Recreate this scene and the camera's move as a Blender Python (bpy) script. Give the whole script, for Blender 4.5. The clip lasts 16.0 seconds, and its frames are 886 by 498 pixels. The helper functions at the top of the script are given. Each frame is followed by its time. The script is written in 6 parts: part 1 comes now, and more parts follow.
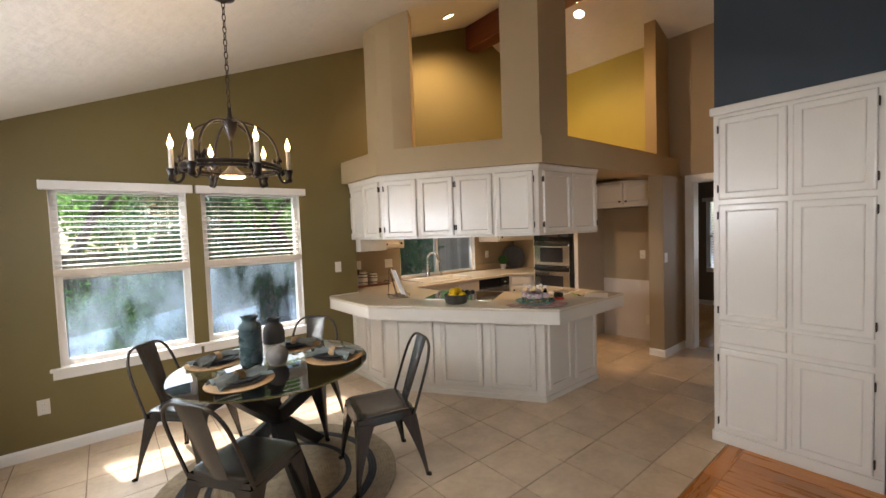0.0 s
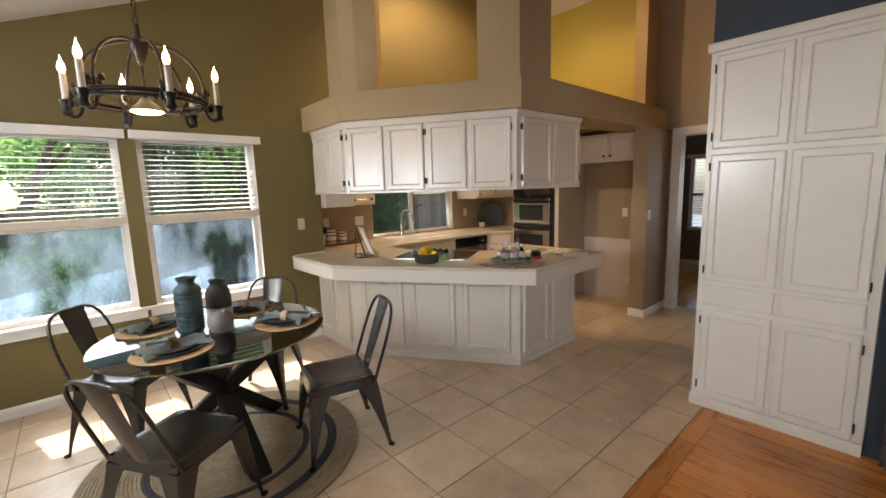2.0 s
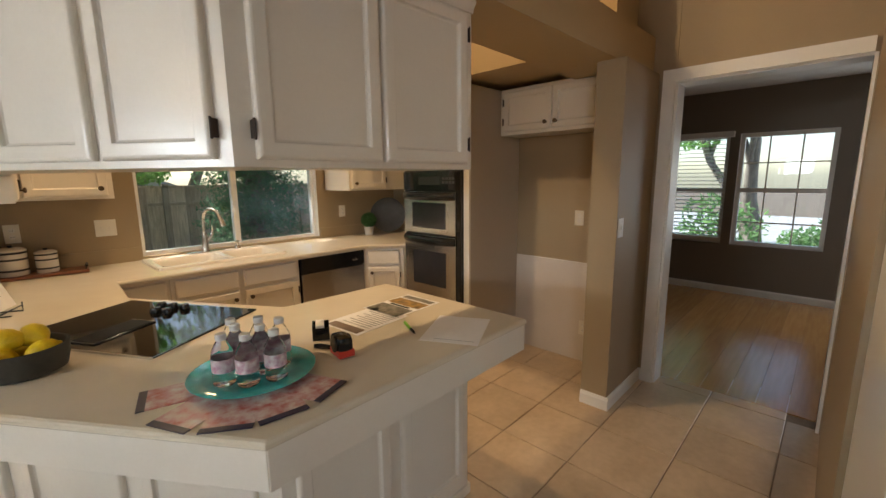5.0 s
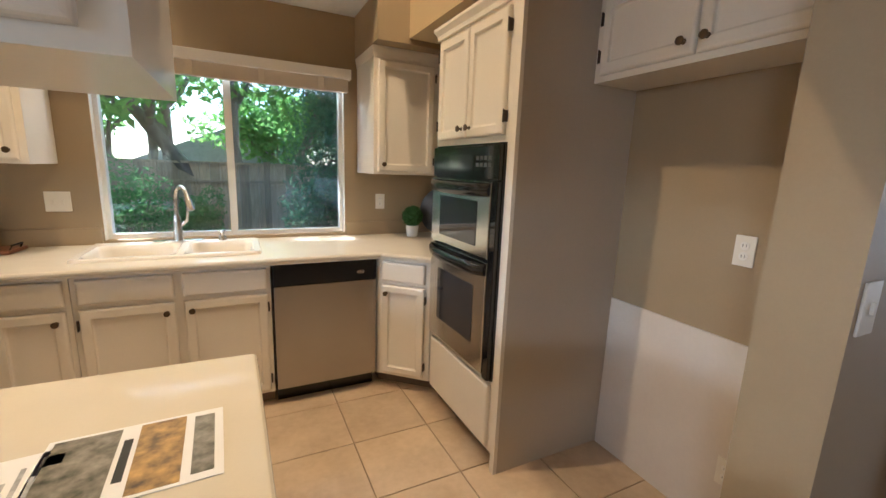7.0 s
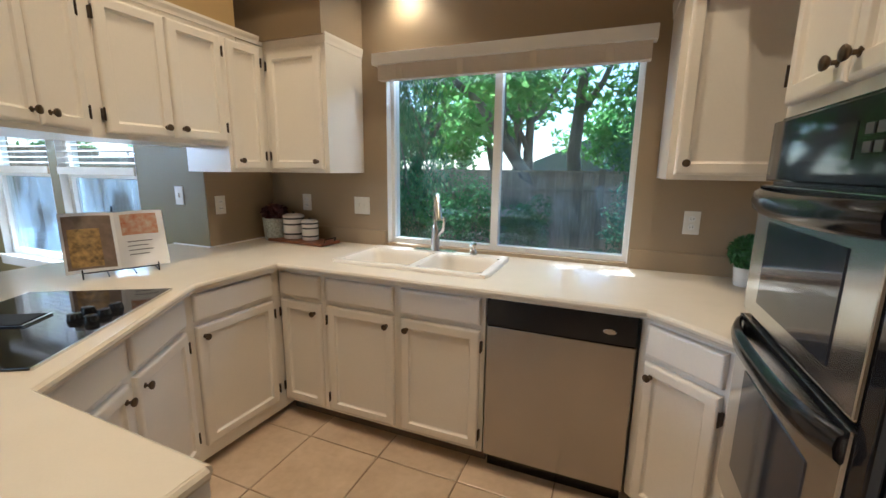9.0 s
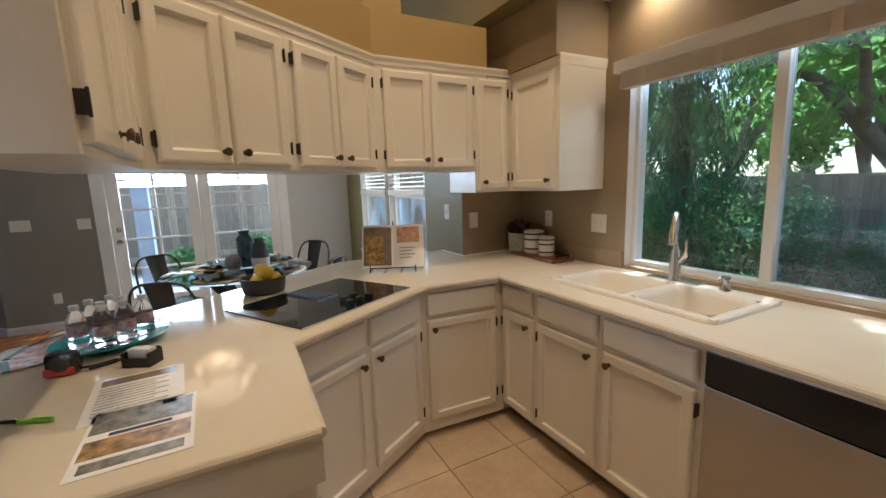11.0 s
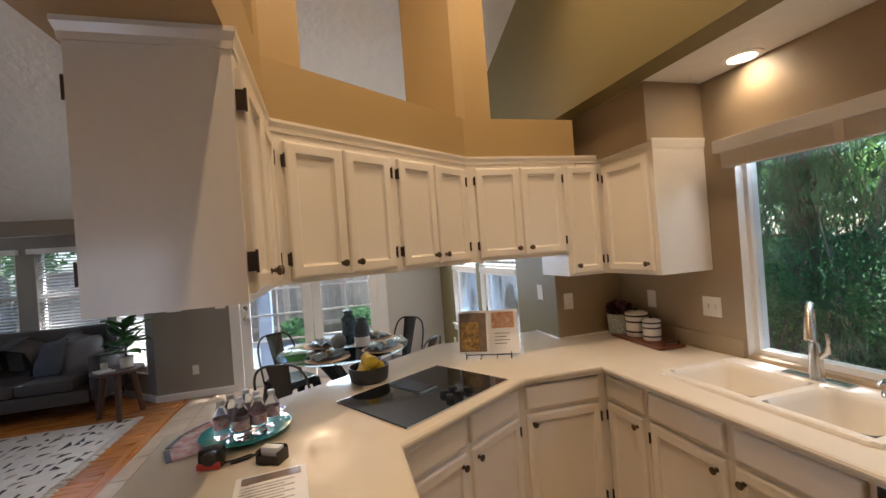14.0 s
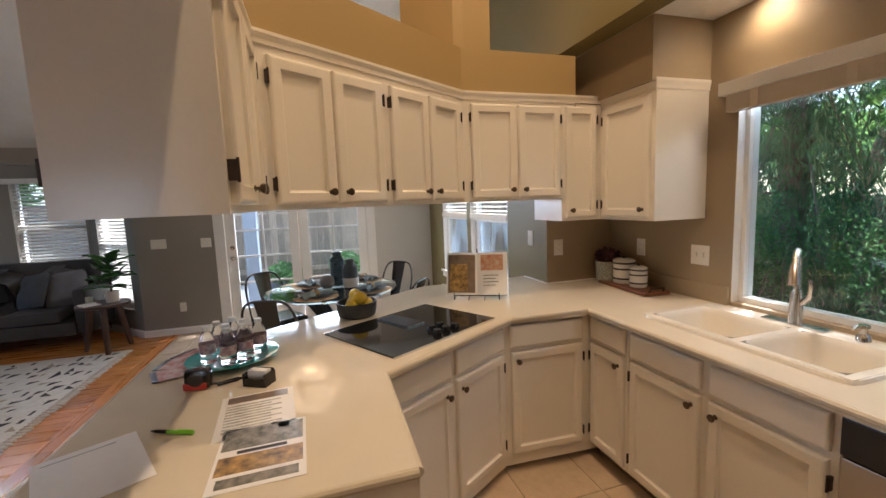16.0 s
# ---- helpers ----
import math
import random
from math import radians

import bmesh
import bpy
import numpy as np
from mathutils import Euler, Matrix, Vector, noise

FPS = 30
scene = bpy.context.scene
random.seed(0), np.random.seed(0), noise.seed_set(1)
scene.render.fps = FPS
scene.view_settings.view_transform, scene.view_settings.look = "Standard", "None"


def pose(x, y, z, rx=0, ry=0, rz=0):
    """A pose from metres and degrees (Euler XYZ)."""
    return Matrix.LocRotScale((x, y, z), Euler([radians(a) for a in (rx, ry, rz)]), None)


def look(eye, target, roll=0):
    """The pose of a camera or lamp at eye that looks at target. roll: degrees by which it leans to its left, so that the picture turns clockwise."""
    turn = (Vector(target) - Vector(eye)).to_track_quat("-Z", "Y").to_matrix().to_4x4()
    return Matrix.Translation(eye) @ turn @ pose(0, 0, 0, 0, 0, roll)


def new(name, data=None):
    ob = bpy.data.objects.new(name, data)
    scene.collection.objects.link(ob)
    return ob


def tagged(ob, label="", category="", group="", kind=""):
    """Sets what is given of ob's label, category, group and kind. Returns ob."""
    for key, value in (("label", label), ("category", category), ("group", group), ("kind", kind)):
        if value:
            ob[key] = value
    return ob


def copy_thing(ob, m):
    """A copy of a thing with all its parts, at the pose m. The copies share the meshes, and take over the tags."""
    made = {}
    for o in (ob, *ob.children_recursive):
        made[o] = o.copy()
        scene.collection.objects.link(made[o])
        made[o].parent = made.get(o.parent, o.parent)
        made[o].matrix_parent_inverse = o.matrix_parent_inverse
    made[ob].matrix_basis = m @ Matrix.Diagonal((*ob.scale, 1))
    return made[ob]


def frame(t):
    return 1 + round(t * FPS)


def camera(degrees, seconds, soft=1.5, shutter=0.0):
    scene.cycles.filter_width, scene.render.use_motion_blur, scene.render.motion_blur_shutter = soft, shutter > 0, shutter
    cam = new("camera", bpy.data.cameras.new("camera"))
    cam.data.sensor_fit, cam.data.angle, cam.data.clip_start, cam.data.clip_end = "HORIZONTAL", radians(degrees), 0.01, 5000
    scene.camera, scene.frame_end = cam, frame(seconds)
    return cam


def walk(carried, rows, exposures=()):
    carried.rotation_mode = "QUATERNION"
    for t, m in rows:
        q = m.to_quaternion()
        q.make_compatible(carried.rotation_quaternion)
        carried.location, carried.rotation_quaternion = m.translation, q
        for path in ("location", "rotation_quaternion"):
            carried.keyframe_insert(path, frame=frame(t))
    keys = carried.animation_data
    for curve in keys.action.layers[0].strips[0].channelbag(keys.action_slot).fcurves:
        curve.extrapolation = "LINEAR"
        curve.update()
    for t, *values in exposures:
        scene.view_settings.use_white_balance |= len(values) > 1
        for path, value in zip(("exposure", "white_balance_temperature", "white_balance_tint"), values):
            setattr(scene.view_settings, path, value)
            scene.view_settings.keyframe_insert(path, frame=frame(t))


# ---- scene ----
cam = camera(94.3, 16.0)
PATH = [
    (0, (0.092, 0.152, 1.596), (1.36, 1.695, 1.501), -2.0),
    (0.5, (0.093, 0.158, 1.586), (1.332, 1.712, 1.362), -2.6),
    (1, (0.121, 0.158, 1.567), (1.342, 1.711, 1.254), -2.8),
    (1.5, (0.164, 0.195, 1.559), (1.426, 1.71, 1.225), -2.6),
    (2, (0.365, 0.298, 1.539), (1.677, 1.779, 1.248), -1.7),
    (2.5, (0.69, 0.434, 1.524), (1.988, 1.924, 1.216), -0.6),
    (3, (1.048, 0.616, 1.528), (2.33, 2.128, 1.264), -1.8),
    (3.5, (1.429, 0.754, 1.495), (2.77, 2.215, 1.236), -2.0),
    (4, (1.822, 0.919, 1.49), (3.192, 2.341, 1.171), -0.9),
    (4.5, (2.221, 1.11, 1.489), (3.663, 2.453, 1.149), -1.0),
    (7, (4.011, 1.873, 1.425), (4.888, 3.63, 1.042), 2.1),
    (7.5, (4.226, 2.028, 1.422), (4.74, 3.918, 1.018), 1.1),
    (8, (4.455, 2.156, 1.421), (4.521, 4.111, 1.005), 1.5),
    (8.5, (4.577, 2.35, 1.4), (4.275, 4.279, 0.968), 0.2),
    (9, (4.622, 2.629, 1.405), (3.878, 4.446, 1.024), 0.7),
    (9.5, (4.731, 2.826, 1.401), (3.448, 4.314, 1.028), 1.8),
    (10, (4.851, 2.909, 1.406), (3.291, 4.098, 1.012), 1.5),
    (12.5, (4.931, 2.908, 1.539), (3.068, 3.614, 1.369), -4.3),
    (13, (4.933, 2.892, 1.576), (3.044, 3.542, 1.475), -4.2),
    (13.5, (4.944, 2.874, 1.59), (3.035, 3.468, 1.554), -4.2),
    (14, (4.948, 2.858, 1.603), (3.022, 3.4, 1.608), -4.3),
    (14.5, (4.966, 2.852, 1.632), (3.032, 3.364, 1.626), -4.2),
    (15, (4.945, 2.854, 1.598), (3.01, 3.357, 1.557), -4.0),
    (15.5, (4.927, 2.861, 1.561), (3.003, 3.385, 1.412), -3.5),
    (16, (4.909, 2.858, 1.523), (3.006, 3.431, 1.296), -2.2),
]
walk(cam, [(t, look(eye, target, roll)) for t, eye, target, roll in PATH], [(0.0, 0.9, 6900, 18), (4.5, 0.95, 7000, 14), (7.0, 1.6, 5600, 10), (8.0, 1.5, 5500, 10), (9.0, 1.32, 5050, 8), (10.0, 0.94, 5300, 8), (12.5, 1.02, 5750, 17), (16.0, 1.05, 5950, 17)])

# ---- world, sun, large lights ----
SUN_DIR = Vector((0.14, -0.52, -0.72)).normalized()
world = bpy.data.worlds.new("sky")
scene.world = world
world.use_nodes = True
wn = world.node_tree.nodes
sky = wn.new("ShaderNodeTexSky")
sky.sky_type, sky.sun_disc = "NISHITA", False
sky.sun_elevation = math.asin(-SUN_DIR.z)
sky.sun_rotation = math.atan2(-SUN_DIR.x, -SUN_DIR.y)
world.node_tree.links.new(sky.outputs[0], wn["Background"].inputs[0])
wn["Background"].inputs[1].default_value = 0.15


def lamp(name, kind, power, color, m, **sizes):
    data = bpy.data.lights.new(name, kind)
    data.energy, data.color = power, color
    for key, value in sizes.items():
        if key == "size":
            data.size = value
        elif key == "size_y":
            data.shape, data.size_y = "RECTANGLE", value
        elif key == "angle":
            data.angle = value
        elif key == "radius":
            data.shadow_soft_size = value
        elif key == "spot":
            data.spot_size, data.spot_blend = value, 0.6
    ob = new(name, data)
    ob.matrix_world = m
    return ob


lamp("sun", "SUN", 5.0, (1.0, 0.96, 0.90), look((0, 0, 0), SUN_DIR), angle=radians(0.6))
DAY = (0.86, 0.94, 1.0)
# area lamps in place of sky light in the openings, shining inwards
# added fill lamp in an assumed, unseen living room window
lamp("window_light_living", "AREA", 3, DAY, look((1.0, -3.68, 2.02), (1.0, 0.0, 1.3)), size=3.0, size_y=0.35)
# added fill lamp in an unseen third window of the next room
lamp("window_light_room", "AREA", 8, DAY, look((8.82, 0.45, 1.3), (5.6, 1.75, 0.75)), size=1.0, size_y=1.2)
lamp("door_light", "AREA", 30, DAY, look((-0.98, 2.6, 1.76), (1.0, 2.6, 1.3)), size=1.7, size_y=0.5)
lamp("window_light_sink", "AREA", 1.1, DAY, look((3.99, 5.06, 1.985), (3.99, 4.3, 1.1)), size=1.38, size_y=0.05)
bay = lamp("window_light_bay", "AREA", 7, DAY, look((-1.66, -1.0, 2.08), (5.2, 2.3, 1.3)), size=2.6, size_y=0.12)
bay.data.spread = radians(55)
for cx in (0.225, 1.23):
    low = lamp("window_light_dining", "AREA", 1.6, (0.72, 0.87, 1.0), look((cx, 4.45, 0.98), (cx + 0.15, 3.45, 0.10)), size=0.76, size_y=0.5)
    low.data.spread = radians(84)
over = lamp("window_light_counter", "AREA", 0.45, DAY, look((3.99, 5.0, 1.45), (3.99, 4.0, 0.25)), size=1.2, size_y=0.5)
over.data.spread = radians(76)
WARM = (1.0, 0.71, 0.40)

# ---- materials ----
def material(name, color, rough=0.5, metal=0.0, vary=0.12, scale=3.0, bump=0.0, grain=60.0, spec=0.5,
             coat=0.0, per_object=0.0, second=None, stretch=(1, 1, 1), tint=None):
    """Paint, stone, cloth or metal: a base colour with large soft stains and a fine grain, and a relief."""
    m = bpy.data.materials.new(name)
    m.use_nodes = True
    nt = m.node_tree
    n, l = nt.nodes, nt.links
    bsdf = n["Principled BSDF"]
    bsdf.inputs["Roughness"].default_value, bsdf.inputs["Metallic"].default_value = rough, metal
    bsdf.inputs["Specular IOR Level"].default_value = spec
    bsdf.inputs["Coat Weight"].default_value = coat
    bsdf.inputs["Coat Roughness"].default_value = 0.12
    geo = n.new("ShaderNodeNewGeometry")
    mp = n.new("ShaderNodeMapping")
    mp.inputs["Scale"].default_value = stretch
    l.new(geo.outputs["Position"], mp.inputs["Vector"])
    big = n.new("ShaderNodeTexNoise")
    big.inputs["Scale"].default_value, big.inputs["Detail"].default_value = scale, 5
    fine = n.new("ShaderNodeTexNoise")
    fine.inputs["Scale"].default_value, fine.inputs["Detail"].default_value = grain, 3
    l.new(mp.outputs[0], big.inputs["Vector"])
    l.new(mp.outputs[0], fine.inputs["Vector"])
    mixn = n.new("ShaderNodeMix")
    mixn.data_type = "FLOAT"
    mixn.inputs[0].default_value = 0.3
    l.new(big.outputs[0], mixn.inputs[2])
    l.new(fine.outputs[0], mixn.inputs[3])
    ramp = n.new("ShaderNodeValToRGB")
    c = Vector(color[:3])
    lo = Vector(second) if second else c * (1 - vary)
    hi = c if second else c * (1 + vary)
    ramp.color_ramp.elements[0].position, ramp.color_ramp.elements[1].position = 0.31, 0.69
    ramp.color_ramp.elements[0].color = (*lo, 1)
    ramp.color_ramp.elements[1].color = (*hi, 1)
    l.new(mixn.outputs[0], ramp.inputs[0])
    out = ramp.outputs[0]
    if per_object:
        info = n.new("ShaderNodeObjectInfo")
        hsv = n.new("ShaderNodeHueSaturation")
        mr = n.new("ShaderNodeMapRange")
        mr.inputs[3].default_value, mr.inputs[4].default_value = 1 - per_object, 1 + per_object
        l.new(info.outputs["Random"], mr.inputs[0])
        l.new(mr.outputs[0], hsv.inputs["Value"])
        l.new(out, hsv.inputs["Color"])
        out = hsv.outputs[0]
    l.new(out, bsdf.inputs["Base Color"])
    rr = n.new("ShaderNodeMapRange")
    rr.inputs[3].default_value, rr.inputs[4].default_value = max(0.02, rough - 0.04), min(1, rough + 0.04)
    l.new(big.outputs[0], rr.inputs[0])
    l.new(rr.outputs[0], bsdf.inputs["Roughness"])
    if bump:
        b = n.new("ShaderNodeBump")
        b.inputs["Strength"].default_value, b.inputs["Distance"].default_value = bump, 0.01
        l.new(fine.outputs[0], b.inputs["Height"])
        l.new(b.outputs[0], bsdf.inputs["Normal"])
    return m


def glass(name, color=(1, 1, 1), rough=0.0, ior=1.45):
    m = bpy.data.materials.new(name)
    m.use_nodes = True
    b = m.node_tree.nodes["Principled BSDF"]
    b.inputs["Base Color"].default_value = (*color, 1)
    b.inputs["Transmission Weight"].default_value = 1
    b.inputs["Roughness"].default_value = rough
    b.inputs["IOR"].default_value = ior
    return m


def glow(name, color, strength):
    m = bpy.data.materials.new(name)
    m.use_nodes = True
    b = m.node_tree.nodes["Principled BSDF"]
    b.inputs["Base Color"].default_value = (*color, 1)
    b.inputs["Emission Color"].default_value = (*color, 1)
    b.inputs["Emission Strength"].default_value = strength
    return m


def wood(name, light, dark, along=(1, 12, 12), rough=0.35, per_object=0.15, coat=0.0, angle=0.0):
    """Boards: long streaks of grain, knots and a tone of its own for each board."""
    m = material(name, light, rough, vary=0.1, scale=2.0, bump=0.08, grain=40, per_object=per_object,
                 second=dark, stretch=along, coat=coat)
    for node in m.node_tree.nodes:
        if node.type == "MAPPING":
            node.inputs["Rotation"].default_value = (0, 0, radians(angle))
    return m


M_OLIVE = material("olive_paint", (0.175, 0.136, 0.046), 0.55, vary=0.05, scale=1.5, bump=0.06, grain=130)
M_TAN = material("tan_paint", (0.46, 0.345, 0.195), 0.6, vary=0.04, scale=1.5, bump=0.06, grain=130)
# tan shifted to ochre, warm lamp light put into the colour
M_TAN_LIT = material("tan_paint_warm_lit", (0.37, 0.255, 0.105), 0.6, vary=0.04, scale=1.5, bump=0.06, grain=130)
M_TAUPE = material("taupe_paint", (0.32, 0.24, 0.145), 0.55, vary=0.05, scale=1.5, bump=0.05, grain=130)
M_GREY = material("grey_paint", (0.27, 0.245, 0.21), 0.6, vary=0.04, scale=1.5, bump=0.05, grain=130)
M_ROOM = material("brown_taupe_paint", (0.20, 0.165, 0.13), 0.6, vary=0.04, scale=1.5, bump=0.05, grain=130)
M_PALE = material("pale_wall_paint", (0.52, 0.50, 0.45), 0.6, vary=0.03, scale=1.5, bump=0.05, grain=130)
M_BLUE = material("slate_blue_paint", (0.030, 0.045, 0.062), 0.6, vary=0.06, scale=1.5, bump=0.05, grain=130)
M_CEIL = material("textured_ceiling_white", (0.74, 0.72, 0.68), 0.7, vary=0.03, scale=5, bump=0.7, grain=14)
M_TRIM = material("white_trim_paint", (0.78, 0.76, 0.72), 0.35, vary=0.03, scale=4, bump=0.02)
M_CAB = material("white_cabinet_paint", (0.76, 0.71, 0.63), 0.3, vary=0.035, scale=2.5, bump=0.03, grain=90, coat=0.3)
M_CTOP = material("cream_counter", (0.67, 0.60, 0.48), 0.07, vary=0.03, scale=8, grain=180, spec=0.09)
M_TILE = material("beige_floor_tile", (0.655, 0.51, 0.36), 0.33, vary=0.2, scale=4.5, bump=0.05, grain=26, per_object=0.08, second=(0.465, 0.345, 0.23))
M_GROUT = material("grout", (0.26, 0.19, 0.125), 0.9, vary=0.2, scale=12, bump=0.3, grain=200)
M_FLOOR = wood("honey_pine_floor", (0.62, 0.25, 0.05), (0.44, 0.145, 0.025), along=(14, 1.2, 4), rough=0.28, per_object=0.2, coat=0.12)
M_FLOOR_B = wood("honey_pine_border", (0.58, 0.23, 0.045), (0.42, 0.14, 0.025), along=(1.2, 14, 4), rough=0.28, per_object=0.2, coat=0.12)
M_LAM = wood("laminate_floor", (0.60, 0.31, 0.11), (0.44, 0.205, 0.065), along=(1.2, 14, 4), rough=0.14, per_object=0.12, coat=0.3)
M_BEAM = wood("stained_beam", (0.20, 0.055, 0.02), (0.11, 0.03, 0.012), along=(10, 0.8, 10), rough=0.4, per_object=0)
M_BLACKWOOD = material("black_stained_wood", (0.010, 0.009, 0.008), 0.4, vary=0.3, scale=10, bump=0.08, grain=80, spec=0.25)
M_GUNMETAL = material("gunmetal_chair_steel", (0.10, 0.092, 0.084), 0.24, metal=0.85, vary=0.15, scale=6, bump=0.02, grain=70)
M_BRONZE = material("oiled_bronze", (0.018, 0.012, 0.009), 0.34, metal=0.25, vary=0.35, scale=25, bump=0.1)
M_KNOB = material("antique_bronze_knob", (0.12, 0.085, 0.055), 0.32, metal=0.9, vary=0.25, scale=40)
M_HINGE = material("dark_hinge", (0.045, 0.03, 0.022), 0.45, metal=0.5, vary=0.2, scale=40)
M_STEEL = material("brushed_steel", (0.66, 0.66, 0.65), 0.2, metal=1.0, vary=0.01, scale=1.2, grain=200)
M_STEELDW = material("dishwasher_steel", (0.44, 0.42, 0.40), 0.22, metal=1.0, vary=0.02, scale=1.2, grain=200)
steel = M_STEELDW.node_tree
steel.nodes["Principled BSDF"].inputs["Anisotropic"].default_value = 0.8
steel.nodes["Principled BSDF"].inputs["Anisotropic Rotation"].default_value = 0.25
tangent = steel.nodes.new("ShaderNodeTangent")
tangent.direction_type, tangent.axis = "RADIAL", "Z"
steel.links.new(tangent.outputs[0], steel.nodes["Principled BSDF"].inputs["Tangent"])
M_NICKEL = material("brushed_nickel", (0.62, 0.58, 0.52), 0.22, metal=1.0, vary=0.06, scale=20)
M_BLACK = material("black_plastic", (0.010, 0.010, 0.011), 0.16, vary=0.15, scale=20)
M_GLASSBLACK = material("black_ceramic_glass", (0.010, 0.010, 0.011), 0.05, vary=0.1, scale=20, spec=0.6)
M_OVENGLASS = material("dark_oven_glass", (0.03, 0.03, 0.034), 0.06, vary=0.1, scale=10, spec=0.7)
M_PLATE = material("white_switch_plastic", (0.74, 0.70, 0.62), 0.35, vary=0.02, scale=10)
M_SINK = material("cream_sink_enamel", (0.80, 0.74, 0.64), 0.15, vary=0.02, scale=6)
# the cyan tint puts the blue outdoor haze into the panes
M_GLASS = glass("window_glass", (0.86, 0.96, 1.0))
M_TABLEGLASS = glass("table_glass", (0.86, 0.97, 0.93), 0.0, 1.5)
M_BULB = glow("bulb_glow", (1.0, 0.66, 0.34), 9)
M_DISC = glow("recessed_lamp_glow", (1.0, 0.86, 0.62), 14)


# ---- building blocks ----
def thing(name, loc, label, category, group="", kind=""):
    ob = new(name)
    ob.matrix_basis = Matrix.Translation(loc)
    ob.empty_display_size = 0.1
    tagged(ob, label, category, group, kind)
    return ob


def finish(bm, name, mat, smooth=None):
    bmesh.ops.recalc_face_normals(bm, faces=bm.faces)
    me = bpy.data.meshes.new(name)
    bm.to_mesh(me)
    bm.free()
    me.materials.append(mat)
    if smooth:
        for p in me.polygons:
            p.use_smooth = True
        me.set_sharp_from_angle(angle=radians(smooth))
    return me


def part(name, bm, mat, parent, label="", smooth=None):
    """One mesh, drawn in world places, under a thing (an Empty) or under a part of it."""
    ob = new(name, finish(bm, name, mat, smooth))
    ob.parent = parent
    if parent is not None and parent.type == "EMPTY":
        ob.matrix_basis = parent.matrix_basis.inverted()
    if label:
        ob["label"] = label
    return ob


def solid(name, bm, mat, label="", category="", kind="", group="", smooth=None):
    ob = new(name, finish(bm, name, mat, smooth))
    return tagged(ob, label, category, group, kind)


ID = Matrix.Identity(4)


def box(bm, x0, x1, y0, y1, z0, z1, m=ID, bevel=0.0):
    vs = [bm.verts.new(m @ Vector(p)) for p in ((x0, y0, z0), (x1, y0, z0), (x1, y1, z0), (x0, y1, z0),
                                               (x0, y0, z1), (x1, y0, z1), (x1, y1, z1), (x0, y1, z1))]
    fs = [bm.faces.new([vs[i] for i in f]) for f in ((0, 3, 2, 1), (4, 5, 6, 7), (0, 1, 5, 4), (1, 2, 6, 5), (2, 3, 7, 6), (3, 0, 4, 7))]
    if bevel:
        edges = list({e for f in fs for e in f.edges})
        bmesh.ops.bevel(bm, geom=edges, offset=bevel, segments=2, profile=0.6, affect="EDGES")
    return bm


def boxes(*rows, m=ID, bevel=0.0):
    bm = bmesh.new()
    for r in rows:
        box(bm, *r, m=m, bevel=bevel)
    return bm


def prism(bm, poly, z0, z1, m=ID):
    """An upright prism over a plan outline, also one with notches; z1 may be a function of x and y."""
    top = z1 if callable(z1) else (lambda x, y: z1)
    lo = [bm.verts.new(m @ Vector((x, y, z0))) for x, y in poly]
    hi = [bm.verts.new(m @ Vector((x, y, top(x, y)))) for x, y in poly]
    k = len(poly)
    faces = [bm.faces.new(lo[::-1]), bm.faces.new(hi)]
    for i in range(k):
        bm.faces.new((lo[i], lo[(i + 1) % k], hi[(i + 1) % k], hi[i]))
    bm.normal_update()
    bmesh.ops.triangulate(bm, faces=faces, quad_method="BEAUTY", ngon_method="EAR_CLIP")
    return bm


def lathe(bm, profile, m=ID, n=20, cap=True):
    rings = []
    for r, z in profile:
        rings.append([bm.verts.new(m @ Vector((r * math.cos(2 * math.pi * i / n), r * math.sin(2 * math.pi * i / n), z))) for i in range(n)])
    for a, b in zip(rings, rings[1:]):
        for i in range(n):
            bm.faces.new((a[i], a[(i + 1) % n], b[(i + 1) % n], b[i]))
    if cap:
        bm.faces.new(rings[0][::-1])
        bm.faces.new(rings[-1])
    return bm


def tube(bm, points, r, n=8, closed=False, m=ID):
    """A round bar along points; r is a number or one radius a point."""
    pts = [m @ Vector(p) for p in points]
    k = len(pts)
    rings = []
    up = Vector((0.13, 0.21, 0.97))
    for i, p in enumerate(pts):
        a = pts[i - 1] if (i > 0 or closed) else p
        b = pts[(i + 1) % k] if (i < k - 1 or closed) else p
        d = (b - a).normalized()
        s = d.cross(up)
        if s.length < 0.05:
            s = d.cross(Vector((1, 0.2, 0)))
        s.normalize()
        u = s.cross(d)
        rad = r[i] if isinstance(r, (list, tuple)) else r
        rings.append([bm.verts.new(p + rad * (math.cos(2 * math.pi * j / n) * s + math.sin(2 * math.pi * j / n) * u)) for j in range(n)])
    for i in range(k if closed else k - 1):
        a, b = rings[i], rings[(i + 1) % k]
        for j in range(n):
            bm.faces.new((a[j], a[(j + 1) % n], b[(j + 1) % n], b[j]))
    if not closed:
        bm.faces.new(rings[0][::-1])
        bm.faces.new(rings[-1])
    return bm


def sheet(bm, grid, thick=0.002):
    """A pressed sheet from rows of points, with a thickness."""
    vs = [[bm.verts.new(p) for p in row] for row in grid]
    fs = []
    for r0, r1 in zip(vs, vs[1:]):
        for i in range(len(r0) - 1):
            fs.append(bm.faces.new((r0[i], r0[i + 1], r1[i + 1], r1[i])))
    bmesh.ops.recalc_face_normals(bm, faces=fs)
    bmesh.ops.solidify(bm, geom=fs, thickness=thick)
    return bm


